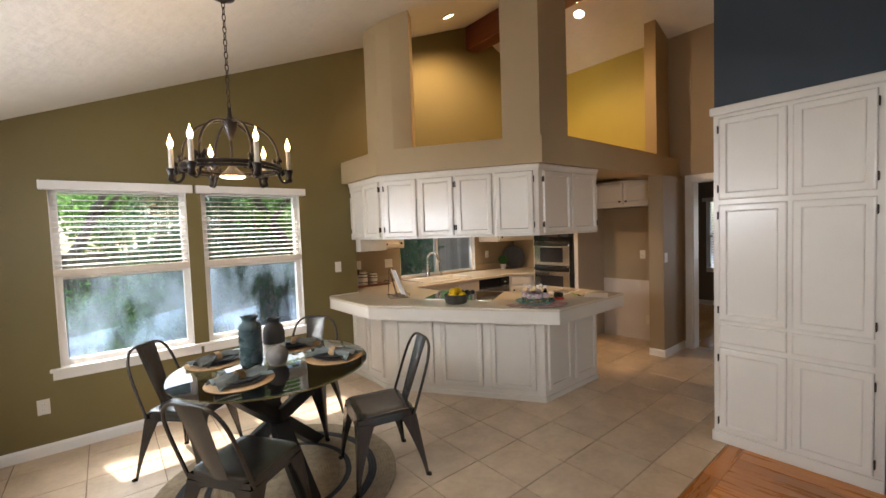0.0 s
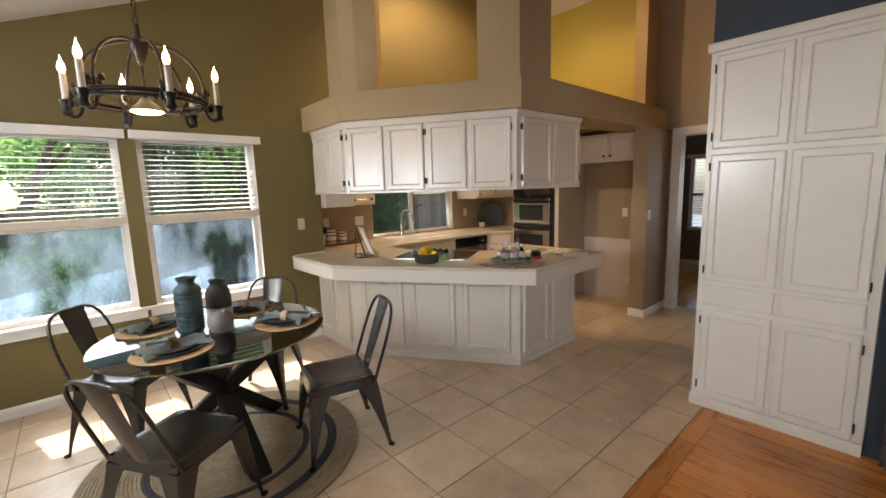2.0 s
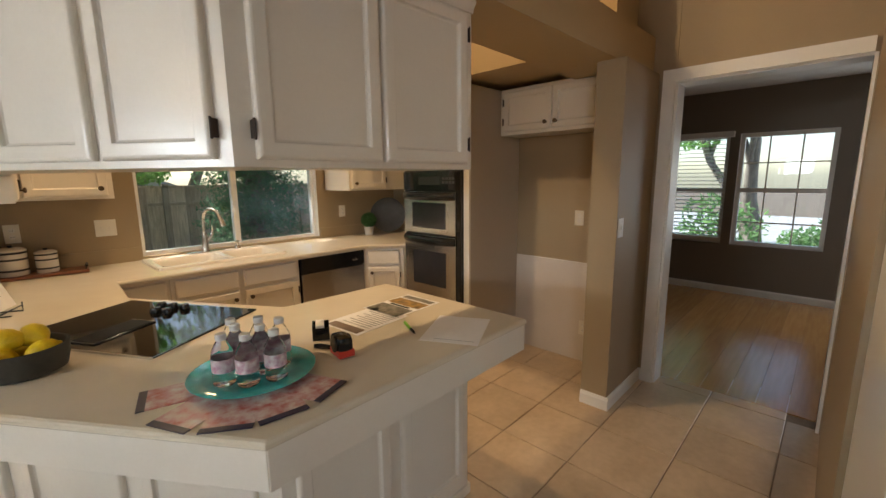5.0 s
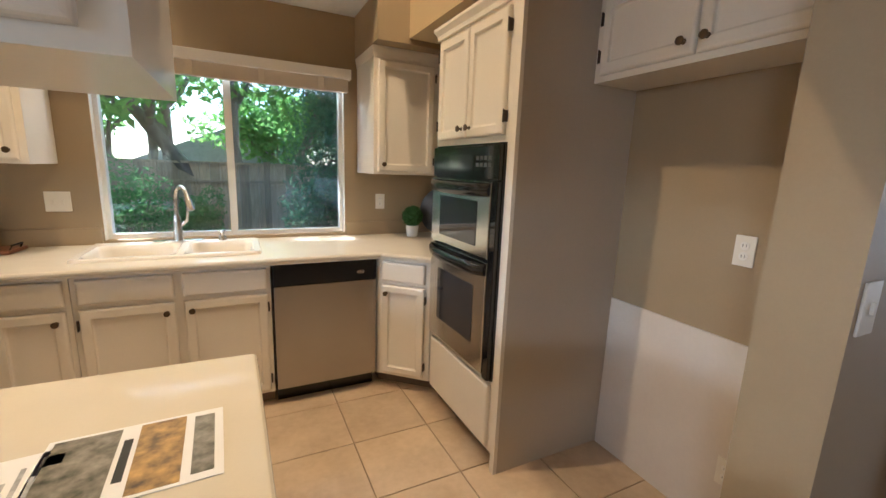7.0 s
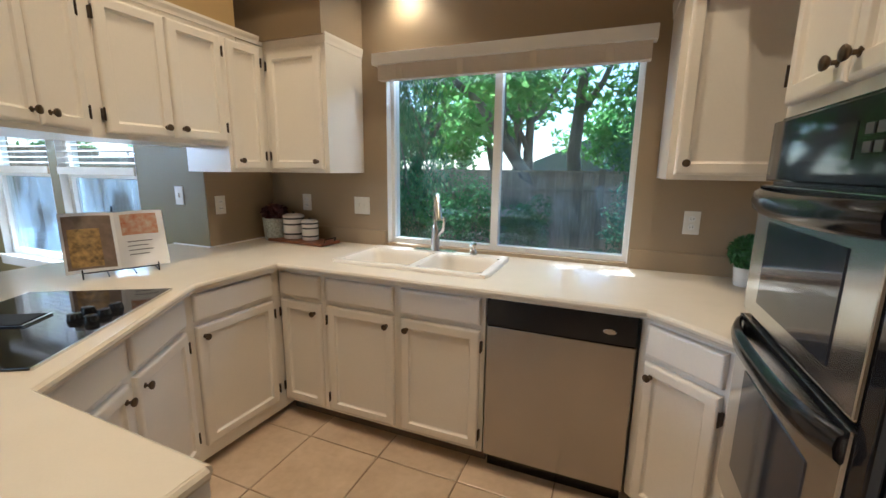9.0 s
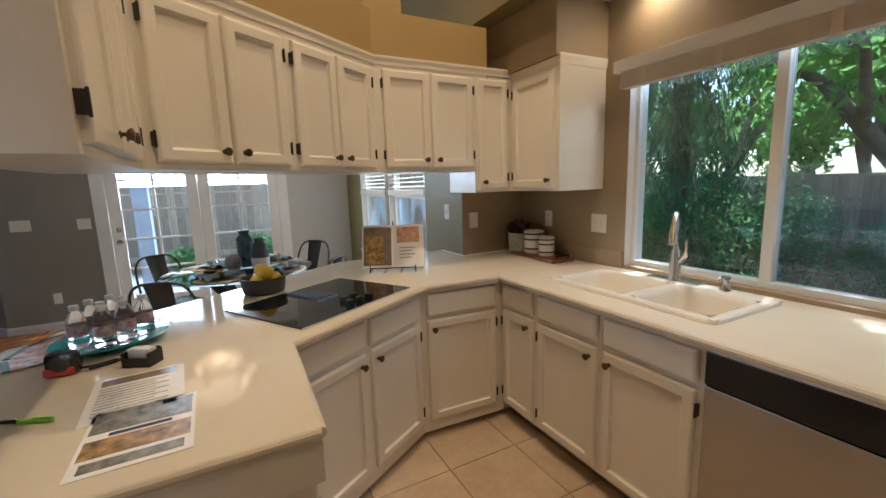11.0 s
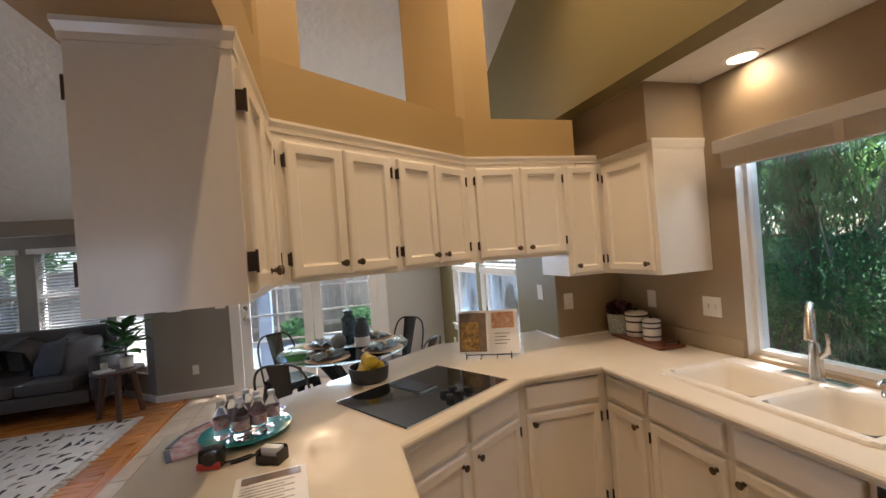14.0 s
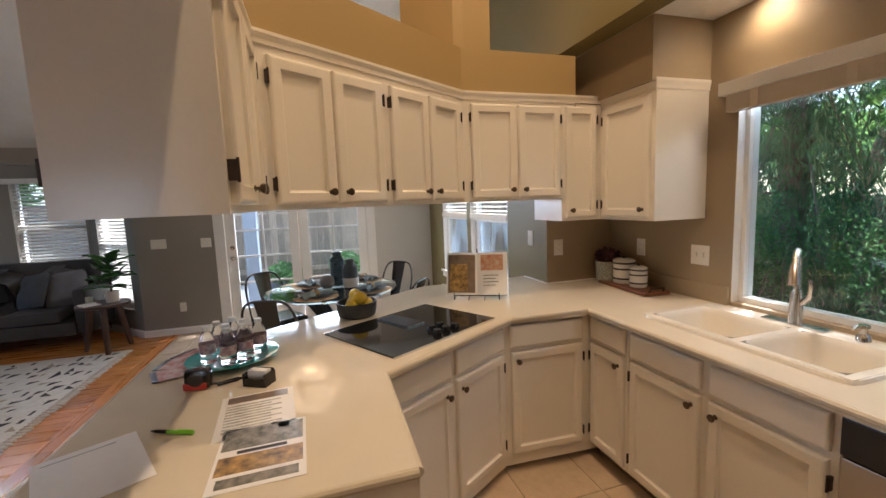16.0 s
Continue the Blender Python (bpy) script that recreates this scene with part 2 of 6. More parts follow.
def line_frame(p, q, z=0.0):
    """A frame on a face that runs from p to q in plan: x along it, y into it, z up; its front looks to the right of p to q."""
    d = Vector((q[0] - p[0], q[1] - p[1], 0)).normalized()
    y = Vector((-d.y, d.x, 0))
    return Matrix(((d.x, y.x, 0, p[0]), (d.y, y.y, 0, p[1]), (0, 0, 1, z), (0, 0, 0, 1)))


def framed_slab(m, x0, x1, z0, z1, thick=0.022, rail=0.042, deep=0.014):
    """A door or drawer front: rounded edge, flat rails and a sunk panel with a sloped bead."""
    bm = bmesh.new()
    loops = [(0.0, 0.0), (0.0, -thick + 0.010), (0.002, -thick + 0.005), (0.006, -thick + 0.0015), (0.012, -thick)]
    if rail:
        loops += [(rail, -thick), (rail + 0.002, -thick + 0.001), (rail + 0.005, -thick + deep * 0.75), (rail + 0.011, -thick + deep)]
    rings = []
    for inset, y in loops:
        rings.append([bm.verts.new(m @ Vector(p)) for p in ((x0 + inset, y, z0 + inset), (x1 - inset, y, z0 + inset),
                                                            (x1 - inset, y, z1 - inset), (x0 + inset, y, z1 - inset))])
    for a, b in zip(rings, rings[1:]):
        for i in range(4):
            bm.faces.new((a[i], a[(i + 1) % 4], b[(i + 1) % 4], b[i]))
    bm.faces.new(rings[-1])
    bm.faces.new(rings[0][::-1])
    return bm


def knob(parent, m, x, z, thick=0.02):
    turn = m @ Matrix.Translation((x, -thick, z)) @ pose(0, 0, 0, 90, 0, 0)
    bm = lathe(bmesh.new(), [(0.010, 0), (0.010, 0.003), (0.005, 0.006), (0.005, 0.014), (0.012, 0.018), (0.0155, 0.024), (0.0145, 0.028), (0.008, 0.031)], turn, 14)
    return part("knob", bm, M_KNOB, parent, smooth=50)


def hinge(parent, m, x, z):
    bm = boxes((x - 0.001, x + 0.007, -0.0205, 0.001, z - 0.023, z + 0.023), m=m)
    tube(bm, [(x + 0.0025, -0.021, z - 0.027), (x + 0.0025, -0.021, z + 0.027)], 0.0035, 6, m=m)
    return part("hinge", bm, M_HINGE, parent)


def door_front(parent, m, x0, x1, z0, z1, knob_at=None, hinge_side=None, rail=0.042):
    """knob_at: (side, 'top' or 'bottom'); hinge_side: 'l' or 'r'."""
    d = part("door", framed_slab(m, x0, x1, z0, z1, rail=rail), M_CAB, parent)
    if knob_at:
        kx = x0 + 0.035 if knob_at[0] == "l" else x1 - 0.035
        knob(d, m, kx, z1 - 0.05 if knob_at[1] == "top" else z0 + 0.045)
    if hinge_side:
        hx = x0 - 0.008 if hinge_side == "l" else x1 + 0.002
        for z in (z0 + 0.075, z1 - 0.075):
            hinge(d, m, hx, z)
    return d


def drawer_front(parent, m, x0, x1, z0, z1):
    return part("drawer", framed_slab(m, x0, x1, z0, z1, rail=0), M_CAB, parent)


def wall(name, mat, axis, f0, f1, a0, a1, z0, top, holes=(), label=""):
    """A wall along x or y with true openings; top is a height or a function of x and y."""
    ztop = top if callable(top) else (lambda x, y: top)
    cuts = sorted({a0, a1, *[h[0] for h in holes], *[h[1] for h in holes], *([4.25] if axis == "x" and a0 < 4.25 < a1 else [])})
    bm = bmesh.new()
    for a, b in zip(cuts, cuts[1:]):
        spans = [(z0, None)]
        for h0, h1, hz0, hz1 in holes:
            if h0 <= a + 1e-6 and b <= h1 + 1e-6:
                spans = ([(z0, hz0)] if hz0 > z0 else []) + [(hz1, None)]
        for s0, s1 in spans:
            poly = [(a, f0), (b, f0), (b, f1), (a, f1)] if axis == "x" else [(f0, a), (f0, b), (f1, b), (f1, a)]
            prism(bm, poly, s0, ztop if s1 is None else s1)
    return solid(name, bm, mat, label or "painted wall", "wall", "structure")


def vault(x, y=0):
    """Height of the pitched ceiling, with its ridge over x = 4.25."""
    return 2.66 + 0.42 * x if x < 4.25 else 4.445 - 0.39 * (x - 4.25)

# ---- structure ----
XE = 5.69      # east wall
XW = -0.87     # west wall
YD = 4.42      # dining wall
YS = 4.97      # sink wall
WINDOWS_D = ((-0.22, 0.67), (0.785, 1.68))
wall("wall_dining", M_OLIVE, "x", YD, YD + 0.15, XW - 0.15, XE, 0, vault,
     [(a, b, 0.64, 2.03) for a, b in WINDOWS_D] + [(2.31, XE, 0.0, 2.44)], "olive green painted wall with two windows")
solid("wall_jog", boxes((2.16, 2.31, YD + 0.15, YS + 0.15, 0, 2.44)), M_TAUPE, "taupe painted wall return beside the counter", "wall", "structure")
solid("wall_jog_face", boxes((2.306, 2.314, YD + 0.004, YD + 0.15, 0, 2.44)), M_TAUPE, "taupe painted wall end", "wall", "structure")
wall("wall_sink", M_TAUPE, "x", YS, YS + 0.15, 2.31, XE + 0.15, 0, 2.44, [(3.27, 4.72, 0.925, 2.03)], "taupe painted wall with a window over the sink")
wall("wall_east", M_TAUPE, "y", XE, XE + 0.15, 1.2, YS, 0, vault, [(1.22, 2.11, 0.0, 2.08)], "taupe painted wall with an open doorway")
wall("wall_hall", M_TAUPE, "x", 1.05, 1.2, 4.06, XE + 0.15, 0, vault, (), "taupe painted hall wall")
wall("wall_living_east", M_BLUE, "y", 3.47, 3.62, -3.6, 1.19, 0, vault, [(0.335, 1.19, 0.0, 2.36)], "slate blue painted wall above the tall cabinet")
wall("wall_west", M_GREY, "y", XW - 0.15, XW, 0.74, YD, 0, vault, [(1.68, 3.54, 0.0, 2.08)], "grey painted wall beside the garden doors")
solid("wall_panel_white", boxes((XW, XW + 0.006, 3.6, YD - 0.002, 0, 2.3)), M_PALE, "pale painted wall between doors and windows", "wall", "structure")
# bay of the living room
bay = line_frame((XW - 0.75, -0.01), (XW, 0.74))
bm = bmesh.new()
for r in ((0, 0.16, 0, 0.14, 0, 2.25), (0.88, 1.06, 0, 0.14, 0, 2.25), (0.16, 0.88, 0, 0.14, 0, 0.33), (0.16, 0.88, 0, 0.14, 2.0, 2.25)):
    box(bm, *r, m=bay)
solid("wall_bay", bm, M_GREY, "grey painted slanting bay wall with a window", "wall", "structure")
wall("wall_living_west", M_GREY, "y", XW - 0.9, XW - 0.75, -3.6, 0.0, 0, 2.25, [(-1.9, -1.0, 0.8, 2.0), (-0.80, 0.0 - 0.05, 0.8, 2.0)], "grey painted wall with windows behind the sofa")
wall("wall_living_header", M_GREY, "y", XW - 0.15, XW, -3.6, 0.74, 2.12, vault, (), "grey painted header over the bay")
# the south opening is assumed, cut for the fill lamp
wall("wall_living_south", M_GREY, "x", -3.75, -3.6, XW - 0.9, 3.62, 0, lambda x, y: max(2.3, vault(x)), [(-0.6, 2.6, 0.7, 2.2)], "grey painted wall with an added, unseen window opening")
solid("ceiling_bay", boxes((XW - 0.9, XW - 0.1, -3.6, 0.76, 2.25, 2.35)), M_CEIL, "white ceiling of the bay", "ceiling", "structure")

# pitched ceiling, two slopes
bm = bmesh.new()
for xa, xb in ((XW - 0.15, 4.25), (4.25, XE + 0.15)):
    v = [bm.verts.new((x, y, vault(x) + dz)) for dz in (0, 0.12) for x, y in ((xa, -3.75), (xb, -3.75), (xb, YD + 0.15), (xa, YD + 0.15))]
    for f in ((0, 1, 2, 3), (7, 6, 5, 4), (0, 4, 5, 1), (1, 5, 6, 2), (2, 6, 7, 3), (3, 7, 4, 0)):
        bm.faces.new([v[i] for i in f])
solid("ceiling", bm, M_CEIL, "white pitched ceiling with a knockdown texture", "ceiling", "structure")
solid("ceiling_beam", boxes((4.14, 4.36, 1.21, YD, 4.09, 4.40), bevel=0.008), M_BEAM, "reddish-brown stained ridge beam", "beam", "structure")
solid("ceiling_sink", boxes((2.16, XE + 0.15, YD + 0.002, YS + 0.15, 2.442, 2.55)), M_CEIL, "flat white ceiling over the sink", "ceiling", "structure")

# olive wall colour turned golden to hold the warm lamp light
M_OLIVE_LIT = material("olive_paint_warm_lit", (0.42, 0.335, 0.055), 0.55, vary=0.05, scale=1.5, bump=0.06, grain=130)
# soffit ring and pillars over the peninsula
A0, B0 = (3.03, 2.36), (2.20, 3.64)      # outer corners
A1, B1 = (3.32, 2.67), (2.66, 3.68)      # inner corners
AX = Vector((B0[0] - A0[0], B0[1] - A0[1])).normalized()
SILL = 2.37
bm = bmesh.new()
prism(bm, [(2.17, YD), (2.155, 3.62), (3.005, 2.325), (XE, 2.25), (XE, 2.67), A1, B1, (2.66, YD)], 2.141, SILL)


def kitchen_side(ob):
    """Kitchen-facing sides take an ochre with the warm lamp light put into it."""
    ob.data.materials.append(M_TAN_LIT)
    for f in ob.data.polygons:
        if f.normal.dot(Vector((4.2, 3.6, f.center.z)) - f.center) > 0.03:
            f.material_index = 1
    return ob


soffit = kitchen_side(solid("soffit", bm, M_TAN, "tan painted soffit over the cabinets, warm lamp light coloured into its kitchen side", "soffit", "structure"))


def along(s, off):
    """A plan point on the slanting part: s along it from the outer corner, off towards the kitchen."""
    return (A0[0] + AX.x * s + AX.y * off, A0[1] + AX.y * s - AX.x * off)


def pillar(name, poly):
    return kitchen_side(solid(name, prism(bmesh.new(), poly, SILL, vault), M_TAN, "tan painted wall pillar between open niches, warm lamp light coloured into its kitchen side", "pillar", "structure"))


pillar("pillar_west", [(2.20, 3.86), (2.20, 3.635), along(1.371, 0.0), along(1.20, 0.06), along(1.29, 0.375), (2.66, 3.70), (2.66, 3.86)])
pillar("pillar_corner", [along(0.325, 0.0), A0, (3.45, 2.365), (3.45, 2.67), A1, along(0.29, 0.375)])
pillar("pillar_east", [(5.335, 2.375), (XE, 2.375), (XE, 2.51), (5.335, 2.51)])
solid("niche_sill", boxes((3.45, 5.335, 2.375, 2.51, SILL, 2.425)), M_TAN, "tan painted sill of the open niche", "sill", "structure")
solid("wall_east_upper", prism(bmesh.new(), [(XE - 0.006, 2.51), (XE, 2.51), (XE, YD), (XE - 0.006, YD)], 2.45, vault), M_OLIVE_LIT, "olive upper wall of the kitchen, warm lamp light in its colour", "wall", "structure")
solid("pier", boxes((5.105, XE, 2.21, 2.38, 0, 2.141)), M_TAUPE, "taupe painted wall end beside the fridge space", "wall", "structure")
wall("wall_above_pier", M_TAUPE, "y", XE - 0.004, XE, 2.11, 2.38, 2.1, 3.8, (), "taupe painted wall")
M_SIDE = material("pale_taupe_paint", (0.46, 0.40, 0.32), 0.4, vary=0.05, scale=1.5, bump=0.04, grain=130)
solid("wall_fridge_side", boxes((5.045, XE, 3.288, 3.318, 0, 2.155)), M_SIDE, "taupe painted side panel of the oven housing", "wall", "structure")
solid("soffit_oven", boxes((5.0, XE, 2.70, YD, 2.20, 2.45)), M_TAN, "tan painted soffit over the oven housing", "soffit", "structure")
solid("soffit_corner_east", boxes((4.80, XE, YD + 0.001, YS, 2.17, 2.441)), M_TAUPE, "taupe painted soffit over the corner cabinet", "soffit", "structure")
solid("soffit_corner_west", boxes((2.31, 3.105, 4.575, YS, 2.115, 2.441)), M_TAUPE, "taupe painted soffit over the corner cabinet", "soffit", "structure")

# floors
floor = solid("floor", boxes((XW - 0.15, XE + 0.15, 1.10, YS + 0.15, -0.10, -0.006)), M_GROUT, "beige ceramic tile floor", "floor", "structure")
floor_wood = solid("floor_wood", boxes((XW - 1.0, 3.62, -3.75, 1.10, -0.10, -0.006)), M_HINGE, "honey-coloured pine board floor", "floor", "structure")
floor_room = solid("floor_room", boxes((XE + 0.15, 9.0, -1.2, 4.9, -0.10, -0.006)), M_LAM, "glossy laminate floor of the next room", "floor", "structure")

# the room beyond the doorway
solid("wall_room_far", boxes((8.85, 9.0, -1.2, -0.05, 0, 2.5), (8.85, 9.0, 0.95, 1.32, 0, 2.5), (8.85, 9.0, -0.05, 0.95, 0, 0.62), (8.85, 9.0, -0.05, 0.95, 1.98, 2.5), (8.85, 9.0, 2.98, 4.9, 0, 2.5), (8.85, 9.0, 1.32, 2.98, 0, 0.62), (8.85, 9.0, 1.32, 2.98, 1.98, 2.5),
                             (8.85, 9.0, 2.20, 2.30, 0.62, 1.98)), M_ROOM, "brown taupe painted wall with two windows and an added unseen third", "wall", "structure")
solid("wall_room_south", boxes((XE + 0.15, 9.0, -1.35, -1.2, 0, 2.5)), M_ROOM, "brown taupe painted wall", "wall", "structure")
solid("wall_room_north", boxes((XE + 0.15, 9.0, 4.9, 5.05, 0, 2.5)), M_ROOM, "grey painted wall", "wall", "structure")
solid("wall_room_west", boxes((XE + 0.15, XE + 0.2, -1.2, 1.2, 0, 2.5)), M_ROOM, "grey painted wall", "wall", "structure")
solid("ceiling_room", boxes((XE + 0.15, 9.0, -1.35, 5.05, 2.5, 2.6)), M_CEIL, "white flat ceiling", "ceiling", "structure")

# skirting and door casing
def skirting(p, q, h=0.085):
    m = line_frame(p, q)
    n = math.dist(p, q)
    bm = bmesh.new()
    prof = [(0, 0), (-0.014, 0), (-0.014, h - 0.02), (-0.006, h), (0, h)]
    a = [bm.verts.new(m @ Vector((0, y, z))) for y, z in prof]
    b = [bm.verts.new(m @ Vector((n, y, z))) for y, z in prof]
    for i in range(5):
        bm.faces.new((a[i], a[(i + 1) % 5], b[(i + 1) % 5], b[i]))
    bm.faces.new(a)
    bm.faces.new(b[::-1])
    return solid("baseboard", bm, M_TRIM, "white painted baseboard", "baseboard", "structure")


skirting((XW, YD), (2.22, YD))
skirting((XW, 0.74), (XW, 1.60))
skirting((XW, 3.62), (XW, YD))
skirting((5.105, 2.21), (XE, 2.21))
skirting((5.105, 2.38), (5.105, 2.195))
skirting((8.85, 4.9), (8.85, -1.2))
skirting((XE, 2.21), (XE, 2.185))
skirting((XW - 0.75, -0.01), (XW, 0.74))
skirting((XW - 0.75, -3.6), (XW - 0.75, -0.01))
bm = boxes((XE - 0.018, XE, 2.11, 2.185, 0, 2.155), (XE - 0.018, XE, 1.22, 2.11, 2.08, 2.155), (XE - 0.002, XE + 0.152, 2.095, 2.11, 0, 2.08),
           (XE - 0.002, XE + 0.152, 1.22, 2.095, 2.065, 2.08), (XE - 0.002, XE + 0.152, 1.205, 1.22, 0, 2.08))
solid("door_casing", bm, M_TRIM, "white painted doorway casing", "door casing", "structure")


# ---- windows ----
def screen_material(most):
    """Fine dusty mesh, mostly clear; light-scattering smears imitate haze and reflections on the panes."""
    m = bpy.data.materials.new("hazed_screen")
    m.use_nodes = True
    nt = m.node_tree
    n, l = nt.nodes, nt.links
    clear, haze_film, mix = n.new("ShaderNodeBsdfTransparent"), n.new("ShaderNodeBsdfTranslucent"), n.new("ShaderNodeMixShader")
    clear.inputs[0].default_value = (0.86, 0.87, 0.88, 1)
    # bluish smear colour holds the glare and reflections of the pane
    haze_film.inputs[0].default_value = (0.50, 0.62, 0.76, 1)
    geo, noise_t, ramp = n.new("ShaderNodeNewGeometry"), n.new("ShaderNodeTexNoise"), n.new("ShaderNodeMapRange")
    mp = n.new("ShaderNodeMapping")
    mp.inputs["Scale"].default_value = (1, 1, 0.45)
    mp.inputs["Rotation"].default_value = (0, 0.5, 0)
    noise_t.inputs["Scale"].default_value, noise_t.inputs["Detail"].default_value = 2.6, 3
    ramp.inputs[1].default_value, ramp.inputs[2].default_value = 0.40, 0.62
    ramp.inputs[3].default_value, ramp.inputs[4].default_value = most * 0.03, most * 1.15
    l.new(geo.outputs["Position"], mp.inputs[0])
    l.new(mp.outputs[0], noise_t.inputs["Vector"])
    l.new(noise_t.outputs[0], ramp.inputs[0])
    l.new(ramp.outputs[0], mix.inputs[0])
    l.new(clear.outputs[0], mix.inputs[1])
    l.new(haze_film.outputs[0], mix.inputs[2])
    l.new(mix.outputs[0], n["Material Output"].inputs[0])
    return m


M_SCREEN, M_SCREEN_THIN = screen_material(0.30), screen_material(0.035)


def window(name, m, w, z0, z1, style, label, screen=False):
    """A window in an opening of width w; the frame m stands on the inner face of the wall, y outwards."""
    top = thing(name, m @ Vector((w / 2, 0.08, z0)), label, "window", kind="structure")
    f = 0.028 if style == "slide" else 0.045
    frame_bm = boxes((0, f, 0.05, 0.12, z0, z1), (w - f, w, 0.05, 0.12, z0, z1), (f, w - f, 0.05, 0.12, z0, z0 + f), (f, w - f, 0.05, 0.12, z1 - f, z1), m=m)
    part("window_frame", frame_bm, M_TRIM, top)
    if style == "hung":
        mid = (z0 + z1) / 2
        part("meeting_rail", boxes((f, w - f, 0.055, 0.10, mid - 0.025, mid + 0.025), m=m), M_TRIM, top)
        panes = [(f, w - f, z0 + f, mid - 0.025), (f, w - f, mid + 0.025, z1 - f)]
    elif style == "slide":
        c = w * 0.485
        part("mullion", boxes((c - 0.022, c + 0.022, 0.05, 0.11, z0 + f, z1 - f), m=m), M_TRIM, top)
        panes = [(f, c - 0.022, z0 + f, z1 - f), (c + 0.022, w - f, z0 + f, z1 - f)]
    else:
        panes = [(f, w - f, z0 + f, z1 - f)]
    for a, b, c0, c1 in panes:
        p = part("pane", boxes((a, b, 0.078, 0.082, c0, c1), m=m), M_GLASS, top)
        p.visible_shadow = False
    screens = {"hung": panes[:1], "slide": panes[1:]}.get(style, []) if screen else []
    for a, b, c0, c1 in screens:
        s = part("insect_screen", boxes((a, b, 0.0952, 0.0958, c0, c1), m=m), M_SCREEN if style == "hung" else M_SCREEN_THIN, top, "dusty insect screen, pane haze coloured into its smears")
        s.visible_shadow = False
    reveal = boxes((0, 0.004, 0, 0.05, z0, z1), (w - 0.004, w, 0, 0.05, z0, z1), (0, w, 0, 0.05, z1 - 0.004, z1), m=m)
    part("reveal", reveal, M_TRIM, top)
    return top


def sill(top, m, w, z0, over=0.06, proud=0.035):
    bm = boxes((-over, w + over, -proud, 0.05, z0 - 0.022, z0 + 0.003), m=m, bevel=0.004)
    box(bm, -over + 0.015, w + over - 0.015, -0.014, 0, z0 - 0.085, z0 - 0.022, m=m)
    part("window_sill", bm, M_TRIM, top)


M_BLIND = material("white_blind_slat", (0.80, 0.78, 0.74), 0.4, vary=0.02, scale=8)
M_RAIL = material("blind_bottom_rail", (0.66, 0.58, 0.48), 0.45, vary=0.05, scale=8)


def blind(m, w, ztop, zbot, tilt=12, pitch=0.042, stack=0.05):
    """A slatted blind let down to zbot, with a valance board above it."""
    b = thing("window_blind", m @ Vector((w / 2, -0.02, zbot)), "white horizontal slat blind lowered over the window", "window blind", "window blinds")
    part("valance", boxes((-0.045, w + 0.045, -0.075, -0.004, ztop - 0.055, ztop + 0.012), m=m, bevel=0.003), M_TRIM, b)
    z = ztop - 0.085
    slat = None
    while z > zbot + stack:
        sm = m @ Matrix.Translation((0, 0.02, z)) @ pose(0, 0, 0, tilt, 0, 0)
        if slat is None:
            bm = boxes((0.012, w - 0.012, -0.024, 0.024, -0.0014, 0.0014))
            slat = finish(bm, "slat", M_BLIND)
        o = new("slat", slat)
        o.parent = b
        o.matrix_basis = b.matrix_basis.inverted() @ sm
        z -= pitch
    part("bottom_rail", boxes((0.004, w - 0.004, -0.012, 0.05, zbot, zbot + stack), m=m, bevel=0.003), M_RAIL, b)
    for x in (0.14, w / 2, w - 0.14):
        part("cord", tube(bmesh.new(), [(x, -0.006, zbot + 0.02), (x, -0.006, ztop - 0.05)], 0.0012, 5, m=m), M_TRIM, b)
    return b


for i, (a, b) in enumerate(WINDOWS_D):
    m = Matrix.Translation((a, YD, 0))
    wd = window("window_%d" % (i + 1), m, b - a, 0.64, 2.03, "hung", "white single-hung dining room window", True)
    sill(wd, m, b - a, 0.64)
    blind(m, b - a, 2.05, 1.335, tilt=10, stack=0.055)
m = Matrix.Translation((3.27, YS, 0))
window("window_3", m, 1.45, 0.925, 2.03, "slide", "white sliding window over the sink", True)
shade = thing("window_blind", (3.99, YS - 0.05, 1.95), "raised woven blind under a white valance board", "window blind")
part("valance", boxes((3.22, 4.755, YS - 0.085, YS - 0.002, 2.01, 2.075), bevel=0.004), M_TRIM, shade)
bm = bmesh.new()
for k in range(12):
    box(bm, 3.255, 4.735, YS - 0.07, YS - 0.012, 1.925 + k * 0.007, 1.9305 + k * 0.007)
part("slat", bm, M_RAIL, shade, "stacked cream slats")
for x in (3.40, 3.78, 4.18, 4.55):
    part("ladder_tape", boxes((x - 0.018, x + 0.018, YS - 0.073, YS - 0.071, 1.924, 2.01)), M_RAIL, shade)
m = bay @ Matrix.Translation((0.16, 0, 0))
window("window_4", m, 0.72, 0.33, 2.0, "hung", "white bay window beside the plant")
blind(m, 0.72, 2.0, 0.38, tilt=25)
for i, (a, b) in enumerate(((-1.9, -1.0), (-0.80, -0.05))):
    m = line_frame((XW - 0.75, a), (XW - 0.75, b))
    window("window_%d" % (i + 5), m, b - a, 0.8, 2.0, "hung", "white window behind the sofa")
    blind(m, b - a, 2.0, 0.85, tilt=20)
